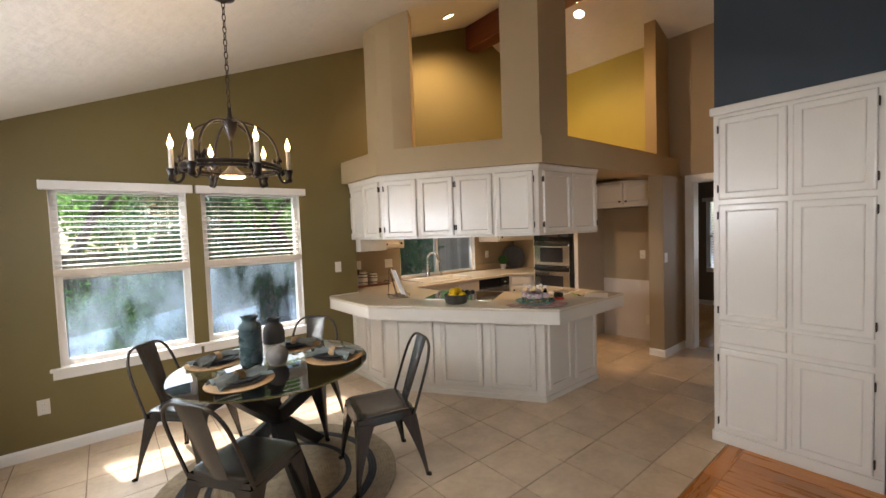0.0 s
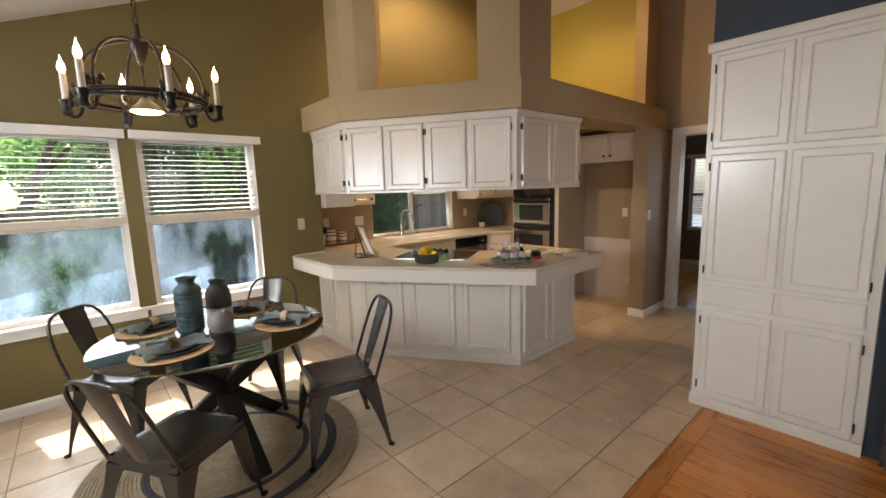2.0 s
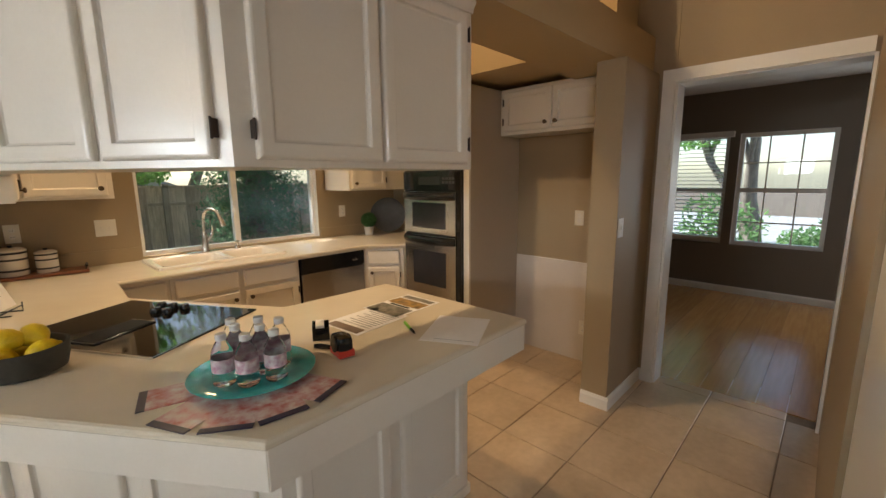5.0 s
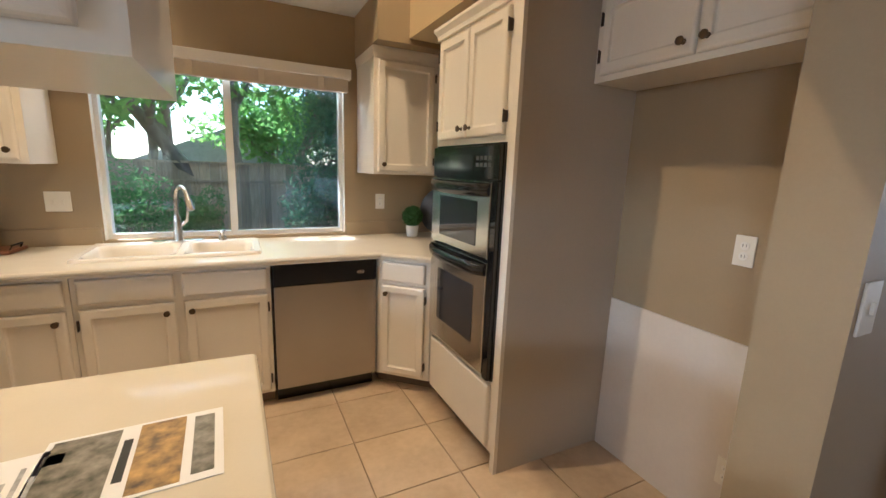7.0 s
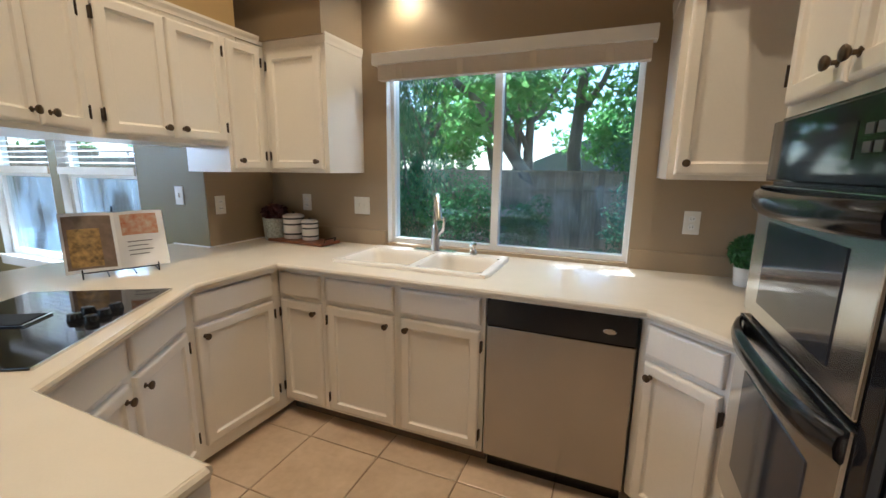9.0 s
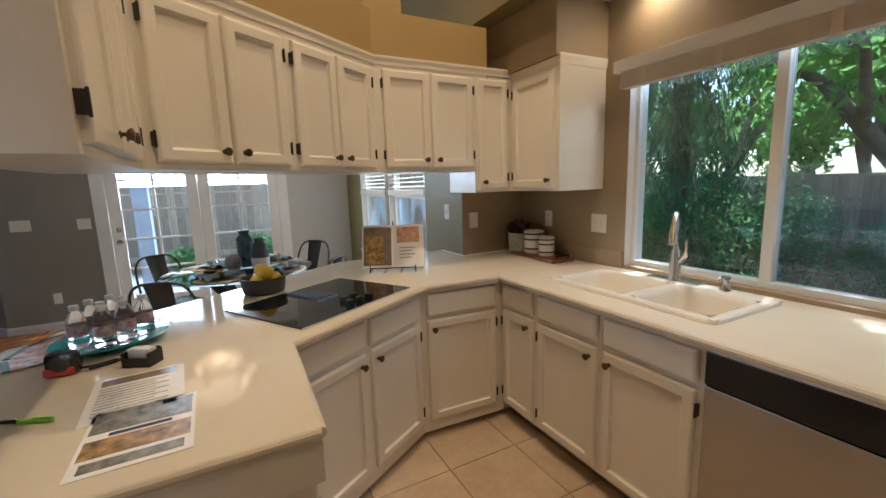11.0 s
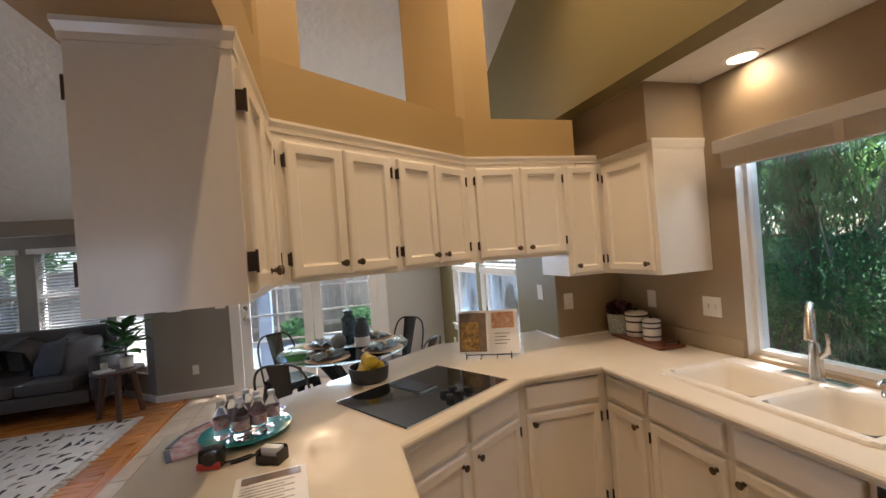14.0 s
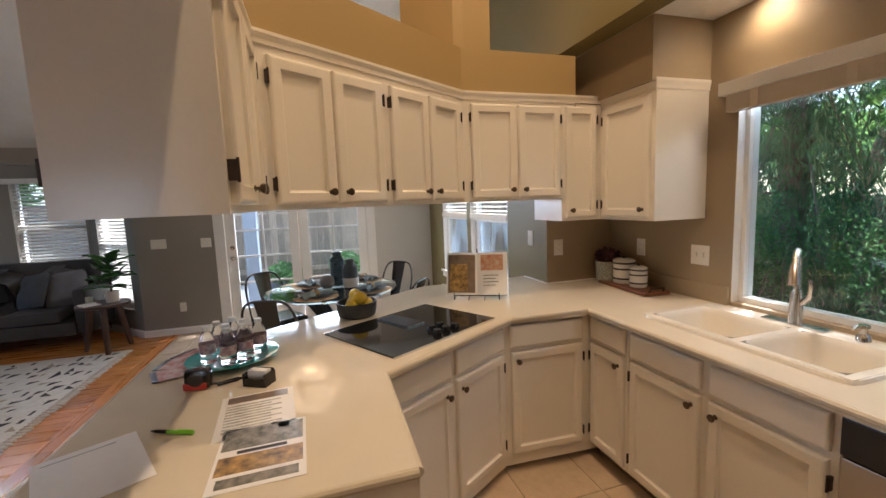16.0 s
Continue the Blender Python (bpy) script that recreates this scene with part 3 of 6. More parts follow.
# the third window is unseen, added to go with the fill lamp
for i, (a, b) in enumerate(((2.98, 2.30), (2.20, 1.32), (0.95, -0.05))):
    m = line_frame((8.85, a), (8.85, b))
    window("window_%d" % (i + 7), m, a - b, 0.62, 1.98, "hung", "white window of the next room")
    if i == 0:
        blind(m, a - b, 2.0, 0.65, tilt=8, pitch=0.05)
    elif i == 1:
        part("muntin", boxes((0.28, 0.295, 0.07, 0.09, 0.66, 1.95), (0.58, 0.595, 0.07, 0.09, 0.66, 1.95), (0.04, a - b - 0.04, 0.07, 0.09, 0.9, 0.915), (0.04, a - b - 0.04, 0.07, 0.09, 1.62, 1.635), m=m),
             M_TRIM, bpy.data.objects["window_8"])

# ---- garden doors ----
def garden_door(name, y0, y1, handle_y=None):
    """A glazed door leaf in the west wall, with a grid of bars."""
    d = thing(name, (XW - 0.05, (y0 + y1) / 2, 0), "white glazed garden door with a grid of panes", "door", "garden doors", "structure")
    x0, x1 = XW - 0.075, XW - 0.03
    st = 0.115
    part("stile", boxes((x0, x1, y0, y0 + st, 0.01, 2.05)), M_TRIM, d)
    part("stile", boxes((x0, x1, y1 - st, y1, 0.01, 2.05)), M_TRIM, d)
    part("rail", boxes((x0, x1, y0 + st, y1 - st, 0.01, 0.24)), M_TRIM, d)
    part("rail", boxes((x0, x1, y0 + st, y1 - st, 1.93, 2.05)), M_TRIM, d)
    p = part("pane", boxes((XW - 0.055, XW - 0.05, y0 + st, y1 - st, 0.24, 1.93)), M_GLASS, d)
    p.visible_shadow = False
    w = (y1 - y0 - 2 * st)
    part("muntin", boxes((x0 + 0.008, x1 - 0.008, y0 + st + w / 2 - 0.011, y0 + st + w / 2 + 0.011, 0.24, 1.93)), M_TRIM, d)
    for k in range(1, 5):
        z = 0.24 + k * 1.69 / 5
        part("muntin", boxes((x0 + 0.009, x1 - 0.009, y0 + st, y1 - st, z - 0.011, z + 0.011)), M_TRIM, d)
    if handle_y:
        for z in (0.90, 1.04):
            lm = Matrix.Translation((x1, handle_y, z)) @ pose(0, 0, 0, 0, 90, 0)
            part("knob" if z < 1 else "deadbolt", lathe(bmesh.new(), [(0.03, 0), (0.03, 0.006), (0.012, 0.01), (0.012, 0.03), (0.027, 0.04), (0.028, 0.055), (0.018, 0.063)]
                 if z < 1 else [(0.03, 0), (0.03, 0.012), (0.022, 0.018)], lm, 16), M_NICKEL, d, smooth=40)
    return d


garden_door("garden_door", 1.72, 2.605, 1.785)
garden_door("garden_door", 2.615, 3.50)
bm = boxes((XW - 0.15, XW + 0.018, 1.60, 1.72, 0, 2.16), (XW - 0.15, XW + 0.018, 3.50, 3.62, 0, 2.16), (XW - 0.15, XW + 0.017, 1.72, 3.50, 2.052, 2.16))
solid("garden_door_casing", bm, M_TRIM, "white painted garden door casing", "door casing", "structure")
solid("garden_door_threshold", boxes((XW - 0.16, XW + 0.01, 1.72, 3.50, -0.005, 0.012)), M_STEEL, "metal door threshold", "threshold", "structure")

# ---- base cabinets ----
ZC = 0.905     # worktop height
# toe board colour darkened to hold the shade beneath the cabinets
M_KICK = material("toe_board_shade_tinted", (0.16, 0.12, 0.085), 0.7, vary=0.2, scale=8)


def unit(name, poly, label, z0=0.09, z1=0.864, kick=None, category="cabinet", group="base cabinets"):
    cx, cy = sum(p[0] for p in poly) / len(poly), sum(p[1] for p in poly) / len(poly)
    u = thing(name, (cx, cy, 0 if kick else z0), label, category, group)
    part("body", prism(bmesh.new(), poly, z0, z1), M_CAB, u)
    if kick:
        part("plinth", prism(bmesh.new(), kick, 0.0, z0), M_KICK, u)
    return u


def moulding(parent, p, q, z0, z1, proud, name="moulding"):
    m = line_frame(p, q)
    n = math.dist(p, q)
    bm = bmesh.new()
    prof = [(0, z0), (-proud * 0.4, z0), (-proud * 0.5, z0 + (z1 - z0) * 0.35), (-proud, z0 + (z1 - z0) * 0.75), (-proud, z1), (0, z1)]
    a = [bm.verts.new(m @ Vector((y * 0.9, y, z))) for y, z in prof]
    b = [bm.verts.new(m @ Vector((n - y * 0.9, y, z))) for y, z in prof]
    k = len(prof)
    for i in range(k):
        bm.faces.new((a[i], a[(i + 1) % k], b[(i + 1) % k], b[i]))
    bm.faces.new(a)
    bm.faces.new(b[::-1])
    return part(name, bm, M_CAB, parent)


def base_board(parent, p, q):
    m = line_frame(p, q)
    return part("base_board", boxes((-0.008, math.dist(p, q) + 0.008, -0.014, 0, 0.0, 0.048), m=m, bevel=0.004), M_CAB, parent)


PL, PM, PR, PE = (2.23, 3.715), (3.09, 2.41), (3.965, 2.41), (3.965, 3.02)
IG, IH, II = (3.41, 3.02), (2.94, 3.775), (2.965, 4.305)
WHITE = "white painted base cabinet with framed panels under the cream worktop"
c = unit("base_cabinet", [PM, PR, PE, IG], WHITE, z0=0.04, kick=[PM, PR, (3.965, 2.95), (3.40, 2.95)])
m = line_frame(PM, PR)
door_front(c, m, 0.045, 0.41, 0.10, 0.745)
door_front(c, m, 0.47, 0.835, 0.10, 0.745)
base_board(c, PM, PR)
base_board(c, PR, PE)
m = line_frame(PE, IG)
drawer_front(c, m, 0.05, 0.50, 0.725, 0.848)
door_front(c, m, 0.05, 0.50, 0.11, 0.70, ("r", "top"), "l")

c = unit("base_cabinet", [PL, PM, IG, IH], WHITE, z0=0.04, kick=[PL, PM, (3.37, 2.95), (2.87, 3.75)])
m = line_frame(PL, PM)
n = math.dist(PL, PM)
for k in range(3):
    a = 0.10 + k * 0.487
    door_front(c, m, a, a + 0.41, 0.10, 0.745)
base_board(c, PL, PM)
m = line_frame(IG, IH)
n = math.dist(IG, IH)
drawer_front(c, m, 0.03, n / 2 - 0.02, 0.725, 0.848)
drawer_front(c, m, n / 2 + 0.02, n - 0.03, 0.725, 0.848)
door_front(c, m, 0.03, n / 2 - 0.02, 0.11, 0.70, ("r", "top"), "l")
door_front(c, m, n / 2 + 0.02, n - 0.03, 0.11, 0.70, ("l", "top"), "r")

c = unit("base_cabinet", [(2.23, YD - 0.002), PL, IH, II, (2.965, YS - 0.002), (2.316, YS - 0.002), (2.316, YD - 0.002)], WHITE,
         z0=0.04, kick=[(2.23, YD - 0.002), PL, (2.87, 3.78), (2.89, YD - 0.002)])
m = line_frame((2.23, YD), PL)
door_front(c, m, 0.05, 0.33, 0.10, 0.745)
door_front(c, m, 0.37, 0.66, 0.10, 0.745)
base_board(c, (2.23, YD - 0.002), PL)
m = line_frame(IH, II)
n = math.dist(IH, II)
drawer_front(c, m, 0.035, n - 0.06, 0.725, 0.848)
door_front(c, m, 0.035, n - 0.06, 0.11, 0.70, ("l", "top"), "r")

FY = 4.305
FRONTS = (((2.985, 3.25), "r", "l"), ((3.295, 3.685), "r", "l"), ((3.725, 4.125), "l", "r"))
for (a, b), k, h in FRONTS:
    x0 = 2.967 if a < 3 else a - 0.022
    x1 = b + 0.020
    c = unit("base_cabinet", [(x0, FY), (x1, FY), (x1, YS - 0.002), (x0, YS - 0.002)], "white painted base cabinet with a drawer under the worktop",
             kick=[(x0, FY + 0.07), (x1, FY + 0.07), (x1, YS - 0.01), (x0, YS - 0.01)], z1=0.60 if a > 3.2 else 0.864)
    if a > 3.2:
        part("front_rail", boxes((x0, x1, FY, FY + 0.02, 0.60, 0.864)), M_CAB, c)
    m = line_frame((0, FY), (1, FY))
    drawer_front(c, m, a, b, 0.725, 0.848)
    door_front(c, m, a, b, 0.11, 0.70, (k, "top"), h)
KA, KB = (4.766, FY), (5.03, 4.062)
c = unit("base_cabinet", [KA, KB, (XE - 0.002, 4.062), (XE - 0.002, YS - 0.002), (4.766, YS - 0.002)], "white painted slanting corner cabinet with a drawer",
         kick=[(4.80, FY + 0.07), (5.10, 4.11), (XE - 0.01, 4.11), (XE - 0.01, YS - 0.01), (4.80, YS - 0.01)])
m = line_frame(KA, KB)
n = math.dist(KA, KB)
drawer_front(c, m, 0.04, n - 0.035, 0.725, 0.848)
door_front(c, m, 0.04, n - 0.035, 0.11, 0.70, ("l", "top"), "r")

# ---- dishwasher ----
dw = thing("dishwasher", (4.455, FY + 0.3, 0), "stainless steel dishwasher with a black control strip", "dishwasher")
part("body", boxes((4.152, 4.760, FY + 0.002, YS - 0.01, 0.09, 0.86)), M_BLACK, dw)
part("door", boxes((4.158, 4.754, FY - 0.024, FY, 0.105, 0.735), bevel=0.004), M_STEELDW, dw)
cp = part("control_panel", boxes((4.156, 4.756, FY - 0.026, FY, 0.739, 0.862), bevel=0.006), M_BLACK, dw)
em = Matrix.Translation((4.655, FY - 0.026, 0.79)) @ pose(0, 0, 0, 90, 0, 0) @ Matrix.Diagonal((1.6, 0.7, 1, 1))
part("emblem", lathe(bmesh.new(), [(0.016, -0.001), (0.016, 0.002), (0.013, 0.003)], em, 18), M_NICKEL, cp)
part("kick_plate", boxes((4.16, 4.752, FY + 0.05, FY + 0.06, 0.0, 0.10)), M_BLACK, dw)

# ---- worktop ----
COUNTER = [(1.97, YD - 0.002), (1.98, 3.58), (2.96, 2.155), (4.035, 2.165), (4.02, 3.045), (3.44, 3.06), (2.975, 3.80), (3.005, 4.265), (3.005, YD - 0.002)]
worktop = thing("worktop", (3.2, 3.2, 0.864), "cream laminate worktop with a deep front edge", "worktop")
OUTLINE = COUNTER[:8] + [(4.775, 4.265), (5.028, 4.03), (XE - 0.001, 4.03), (XE - 0.001, YS - 0.001), (4.09, YS - 0.001), (4.09, 4.43), (3.26, 4.43),
                         (3.26, YS - 0.001), (2.316, YS - 0.001), (2.316, YD - 0.002)]
part("slab", prism(bmesh.new(), OUTLINE, 0.866, ZC), M_CTOP, worktop)
part("slab_strip", boxes((3.26, 4.09, 4.87, YS - 0.001, 0.866, ZC)), M_CTOP, worktop)
bm = bmesh.new()
EDGE = COUNTER[:5]
for p, q in zip(EDGE, EDGE[1:]):
    m = line_frame(p, q)
    n = math.dist(p, q)
    box(bm, -0.002, n + 0.002, -0.006, 0.03, 0.772, ZC - 0.012, m=m, bevel=0.003)
part("edge_band", bm, M_CAB, worktop, "deep white edge board")
part("nosing", tube(bmesh.new(), [(*p, ZC - 0.0135) for p in EDGE], 0.0135, 10), M_CTOP, worktop)
part("nosing", tube(bmesh.new(), [(*p, ZC - 0.014) for p in [*COUNTER[4:8], (4.775, 4.265), (5.026, 4.03)]], 0.014, 8), M_CTOP, worktop)
for a, b in ((2.318, 3.262), (4.728, XE - 0.002)):
    part("upstand", boxes((a, b, YS - 0.02, YS - 0.001, ZC, 1.005), bevel=0.003), M_TAUPE, worktop, "taupe painted upstand along the wall")
part("caulk_line", boxes((2.314, 2.322, YD, YS - 0.02, ZC, ZC + 0.006), (1.98, 2.31, YD - 0.008, YD, ZC, ZC + 0.006)), M_TRIM, worktop)

# ---- sink ----
sink = thing("kitchen_sink", (3.675, 4.65, 0.75), "cream double-bowl enamel sink set into the worktop", "sink")
SX0, SX1, SY0, SY1 = 3.235, 4.115, 4.405, 4.895


def ring(bm, x0, x1, y0, y1, z, r, m=ID, n=5):
    pts = []
    for cx, cy, a0 in ((x1 - r, y1 - r, 0), (x0 + r, y1 - r, 90), (x0 + r, y0 + r, 180), (x1 - r, y0 + r, 270)):
        for k in range(n + 1):
            a = radians(a0 + 90 * k / n)
            pts.append(bm.verts.new(m @ Vector((cx + r * math.cos(a), cy + r * math.sin(a), z))))
    return pts


def bridge(bm, a, b):
    k = len(a)
    for i in range(k):
        bm.faces.new((a[i], a[(i + 1) % k], b[(i + 1) % k], b[i]))


def bowl(bm, x0, x1, y0, y1):
    spec = ((0, 0.018, 0.05), (0.006, 0.012, 0.05), (0.012, -0.01, 0.05), (0.03, -0.15, 0.06), (0.06, -0.165, 0.06))
    rings = [ring(bm, x0 + i, x1 - i, y0 + i, y1 - i, ZC + z, r) for i, z, r in spec]
    for a, b in zip(rings, rings[1:]):
        bridge(bm, a, b)
    bm.faces.new(rings[-1])


bowls = ((SX0 + 0.04, 3.69, SY0 + 0.035, SY1 - 0.10), (3.725, SX1 - 0.04, SY0 + 0.035, SY1 - 0.10))
for x0, x1, y0, y1 in bowls:
    bm = bmesh.new()
    bowl(bm, x0, x1, y0, y1)
    part("bowl", bm, M_SINK, sink, smooth=40)
# rim deck around the two bowls
bm = bmesh.new()
for r in ((SX0 + 0.01, SX1 - 0.01, SY0 + 0.01, SY0 + 0.036), (SX0 + 0.01, SX1 - 0.01, SY1 - 0.101, SY1 - 0.01), (SX0 + 0.01, SX0 + 0.041, SY0 + 0.036, SY1 - 0.101),
          (SX1 - 0.041, SX1 - 0.01, SY0 + 0.036, SY1 - 0.101), (3.689, 3.726, SY0 + 0.036, SY1 - 0.101)):
    box(bm, *r, ZC - 0.03, ZC + 0.018)
a, b, c2 = ring(bm, SX0, SX1, SY0, SY1, ZC + 0.001, 0.05), ring(bm, SX0 + 0.005, SX1 - 0.005, SY0 + 0.005, SY1 - 0.005, ZC + 0.014, 0.047), ring(bm, SX0 + 0.014, SX1 - 0.014, SY0 + 0.014, SY1 - 0.014, ZC + 0.0185, 0.042)
bridge(bm, a, b)
bridge(bm, b, c2)
part("rim", bm, M_SINK, sink, smooth=40)
for x0, x1, y0, y1 in bowls:
    part("drain", lathe(bmesh.new(), [(0.042, ZC - 0.164), (0.04, ZC - 0.160), (0.02, ZC - 0.161)], Matrix.Translation(((x0 + x1) / 2, (y0 + y1) / 2, 0)), 18), M_STEEL, sink)

fx, fy = 3.66, 4.855
tap = thing("kitchen_tap", (fx, fy, ZC + 0.018), "brushed nickel pull-down kitchen tap with a side lever", "tap")
z = ZC + 0.018
part("base_plate", boxes((fx - 0.13, fx + 0.13, fy - 0.03, fy + 0.03, z, z + 0.008), bevel=0.003), M_NICKEL, tap)
part("body", lathe(bmesh.new(), [(0.03, z + 0.008), (0.028, z + 0.02), (0.024, z + 0.10), (0.022, z + 0.14), (0.018, z + 0.16)], Matrix.Translation((fx, fy, 0)), 18), M_NICKEL, tap, smooth=40)
arc = [(fx, fy, z + 0.14), (fx, fy, z + 0.26)] + [(fx + 0.48 * 0.08 * (1 - math.cos(a)), fy - 0.88 * 0.08 * (1 - math.cos(a)), z + 0.26 + 0.08 * math.sin(a)) for a in np.linspace(0.2, 2.7, 10)]
part("spout", tube(bmesh.new(), arc, 0.013, 10), M_NICKEL, tap, smooth=60)
e = Vector(arc[-1])
part("spray_head", tube(bmesh.new(), [e, e + Vector((0.010, -0.018, -0.04)), e + Vector((0.018, -0.032, -0.085))], [0.014, 0.020, 0.023], 12), M_NICKEL, tap, smooth=60)
part("lever", tube(bmesh.new(), [(fx + 0.02, fy, z + 0.10), (fx + 0.05, fy - 0.005, z + 0.13), (fx + 0.06, fy - 0.01, z + 0.18), (fx + 0.055, fy - 0.012, z + 0.21)], [0.012, 0.012, 0.009, 0.007], 10), M_NICKEL, tap, smooth=60)
soap = thing("soap_dispenser", (3.90, 4.855, z), "brushed nickel soap dispenser beside the tap", "soap dispenser")
part("base", lathe(bmesh.new(), [(0.024, z), (0.022, z + 0.02), (0.012, z + 0.03), (0.012, z + 0.05), (0.02, z + 0.055), (0.018, z + 0.065)], Matrix.Translation((3.90, 4.855, 0)), 16), M_NICKEL, soap, smooth=40)
part("nozzle", tube(bmesh.new(), [(3.90, 4.855, z + 0.06), (3.90, 4.81, z + 0.065), (3.90, 4.79, z + 0.055)], 0.006, 8), M_NICKEL, soap)

# ---- oven housing ----
OA, OB = (5.03, 4.03), (5.03, 3.32)
tower = unit("oven_housing", [OA, OB, (XE - 0.002, 3.32), (XE - 0.002, 4.03)], "tall white cabinet around a double wall oven", z0=0.09, z1=2.10,
             kick=[(5.09, 4.02), (5.09, 3.325), (XE - 0.01, 3.325), (XE - 0.01, 4.02)], category="cabinet", group="")
m = line_frame(OA, OB)
door_front(tower, m, 0.035, 0.345, 1.575, 2.075, ("r", "bottom"), "l")
door_front(tower, m, 0.355, 0.665, 1.575, 2.075, ("l", "bottom"), "r")
drawer_front(tower, m, 0.03, 0.675, 0.11, 0.43)
moulding(tower, OA, OB, 2.095, 2.155, 0.03, "crown")
part("edge_strip", boxes((5.026, 5.046, 3.288, 3.322, 0, 2.155)), M_CAB, tower)
ov = thing("wall_oven", (5.02, 3.66, 0.46), "stainless steel double wall oven with dark glass windows and black trim", "oven")
part("housing", boxes((0.025, 0.685, -0.012, 0.5, 0.455, 1.545), m=m), M_BLACK, ov)
part("side_trim", boxes((0.638, 0.682, -0.034, -0.012, 0.46, 1.38), m=m, bevel=0.004), M_GLASSBLACK, ov)
cp = part("control_panel", boxes((0.03, 0.68, -0.032, -0.012, 1.385, 1.535), m=m, bevel=0.004), M_GLASSBLACK, ov)
part("display", boxes((0.22, 0.46, -0.034, -0.031, 1.43, 1.495), m=m), M_OVENGLASS, cp)
M_BTN = material("grey_buttons", (0.07, 0.07, 0.07), 0.4)
for k in range(8):
    a = 0.49 + (k % 4) * 0.035
    zz = 1.44 + (k // 4) * 0.03
    part("button", boxes((a, a + 0.024, -0.034, -0.0315, zz, zz + 0.018), m=m), M_BTN, cp)
for z0, z1, wz0, wz1 in ((1.03, 1.375, 1.075, 1.285), (0.48, 1.015, 0.595, 0.885)):
    d = part("oven_door", boxes((0.04, 0.635, -0.04, -0.012, z0, z1), m=m, bevel=0.005), M_STEEL, ov, "brushed steel oven door")
    part("oven_window", boxes((0.145, 0.53, -0.0425, -0.039, wz0, wz1), m=m, bevel=0.001), M_OVENGLASS, d)
    hz = z1 - 0.035
    rows = []
    for u in np.linspace(-1, 1, 15):
        bow = -0.040 - 0.034 * (1 - abs(u) ** 4)
        rows.append([m @ Vector((0.337 + 0.29 * u, bow - lean, hz - 0.006 * (1 - u * u) + dz)) for dz, lean in ((-0.021, -0.006), (-0.014, 0.003), (0.0, 0.006), (0.014, 0.003), (0.021, -0.006))])
    part("handle", sheet(bmesh.new(), rows, 0.010), M_BLACK, d, smooth=60)
    part("trim_strip", boxes((0.04, 0.635, -0.043, -0.039, z1 - 0.012, z1 - 0.002), m=m), M_BLACK, d)

# ---- wall cabinets ----
ZU, ZT = 1.515, 2.10
CA0, CB0 = (3.035, 2.395), (2.215, 3.665)
CA1, CB1 = (3.315, 2.675), (2.655, 3.68)
UP = "white painted wall cabinet with framed doors hung over the peninsula"


def upper(poly, label, z0=ZU, z1=ZT):
    return unit("wall_cabinet", poly, label, z0=z0, z1=z1, group="wall cabinets")


def pair(c, m, a, b, z0, z1, n=2, hinges=True, knobs=True):
    w = (b - a) / n
    for k in range(n):
        left = k % 2 == 0
        door_front(c, m, a + k * w + 0.006, a + (k + 1) * w - 0.006, z0, z1,
                   (("r" if left else "l"), "bottom") if knobs else None, ("l" if left else "r") if hinges else None, rail=0.042)


c = upper([CA0, (3.93, 2.362), (3.93, 2.68), CA1], UP)
m = line_frame(CA0, (3.93, 2.362))
pair(c, m, 0.05, 0.865, ZU + 0.02, ZT - 0.016, knobs=False)
m = line_frame((3.93, 2.68), CA1)
pair(c, m, 0.02, 0.585, ZU + 0.02, ZT - 0.038)
moulding(c, CA0, (3.93, 2.362), ZT - 0.006, 2.14, 0.014, "crown")
moulding(c, (3.93, 2.362), (3.93, 2.68), ZT - 0.006, 2.14, 0.014, "crown")
moulding(c, (3.93, 2.68), CA1, ZT - 0.006, 2.14, 0.014, "crown")
c = upper([CB0, CA0, CA1, CB1], UP)
m = line_frame(CB0, CA0)
n = math.dist(CB0, CA0)
for k in range(4):
    a = 0.036 + k * 0.365
    door_front(c, m, a, a + 0.337, ZU + 0.02, ZT - 0.016, None, "l" if k in (0, 2) else "r", rail=0.042)
m = line_frame(CA1, CB1)
n = math.dist(CA1, CB1)
pair(c, m, 0.048, 0.592, ZU + 0.02, ZT - 0.038)
pair(c, m, 0.632, 1.172, ZU + 0.02, ZT - 0.038)
moulding(c, CB0, CA0, ZT - 0.006, 2.14, 0.014, "crown")
moulding(c, CA1, CB1, ZT - 0.006, 2.14, 0.014, "crown")
c = upper([(2.26, YD - 0.002), CB0, CB1, (2.655, 4.32), (2.655, YD - 0.002)], UP)
m = line_frame((2.26, YD), CB0)
pair(c, m, 0.06, 0.73, ZU + 0.02, ZT - 0.016, knobs=False)
m = line_frame(CB1, (2.655, 4.63))
pair(c, m, 0.042, 0.632, ZU + 0.02, ZT - 0.03)
moulding(c, (2.26, YD), CB0, ZT - 0.006, 2.14, 0.014, "crown")
moulding(c, CB1, (2.655, 4.63), ZT - 0.006, 2.14, 0.014, "crown")
c = upper([(2.318, YD + 0.003), (2.656, YD + 0.003), (2.656, 4.608), (2.318, 4.608)], "narrow white painted wall cabinet beside the corner", z0=1.375, z1=2.09)
part("body", boxes((2.318, 2.656, 4.322, YD + 0.003, 1.375, ZU - 0.001)), M_CAB, c)
door_front(c, m, 0.664, 0.885, 1.395, 2.07, ("l", "bottom"), "r", rail=0.038)
c = upper([(2.318, 4.61), (3.10, 4.61), (3.10, YS - 0.002), (2.318, YS - 0.002)], "white painted corner wall cabinet beside the window", z0=1.375, z1=2.09)
m = line_frame((2.67, 4.61), (3.10, 4.61))
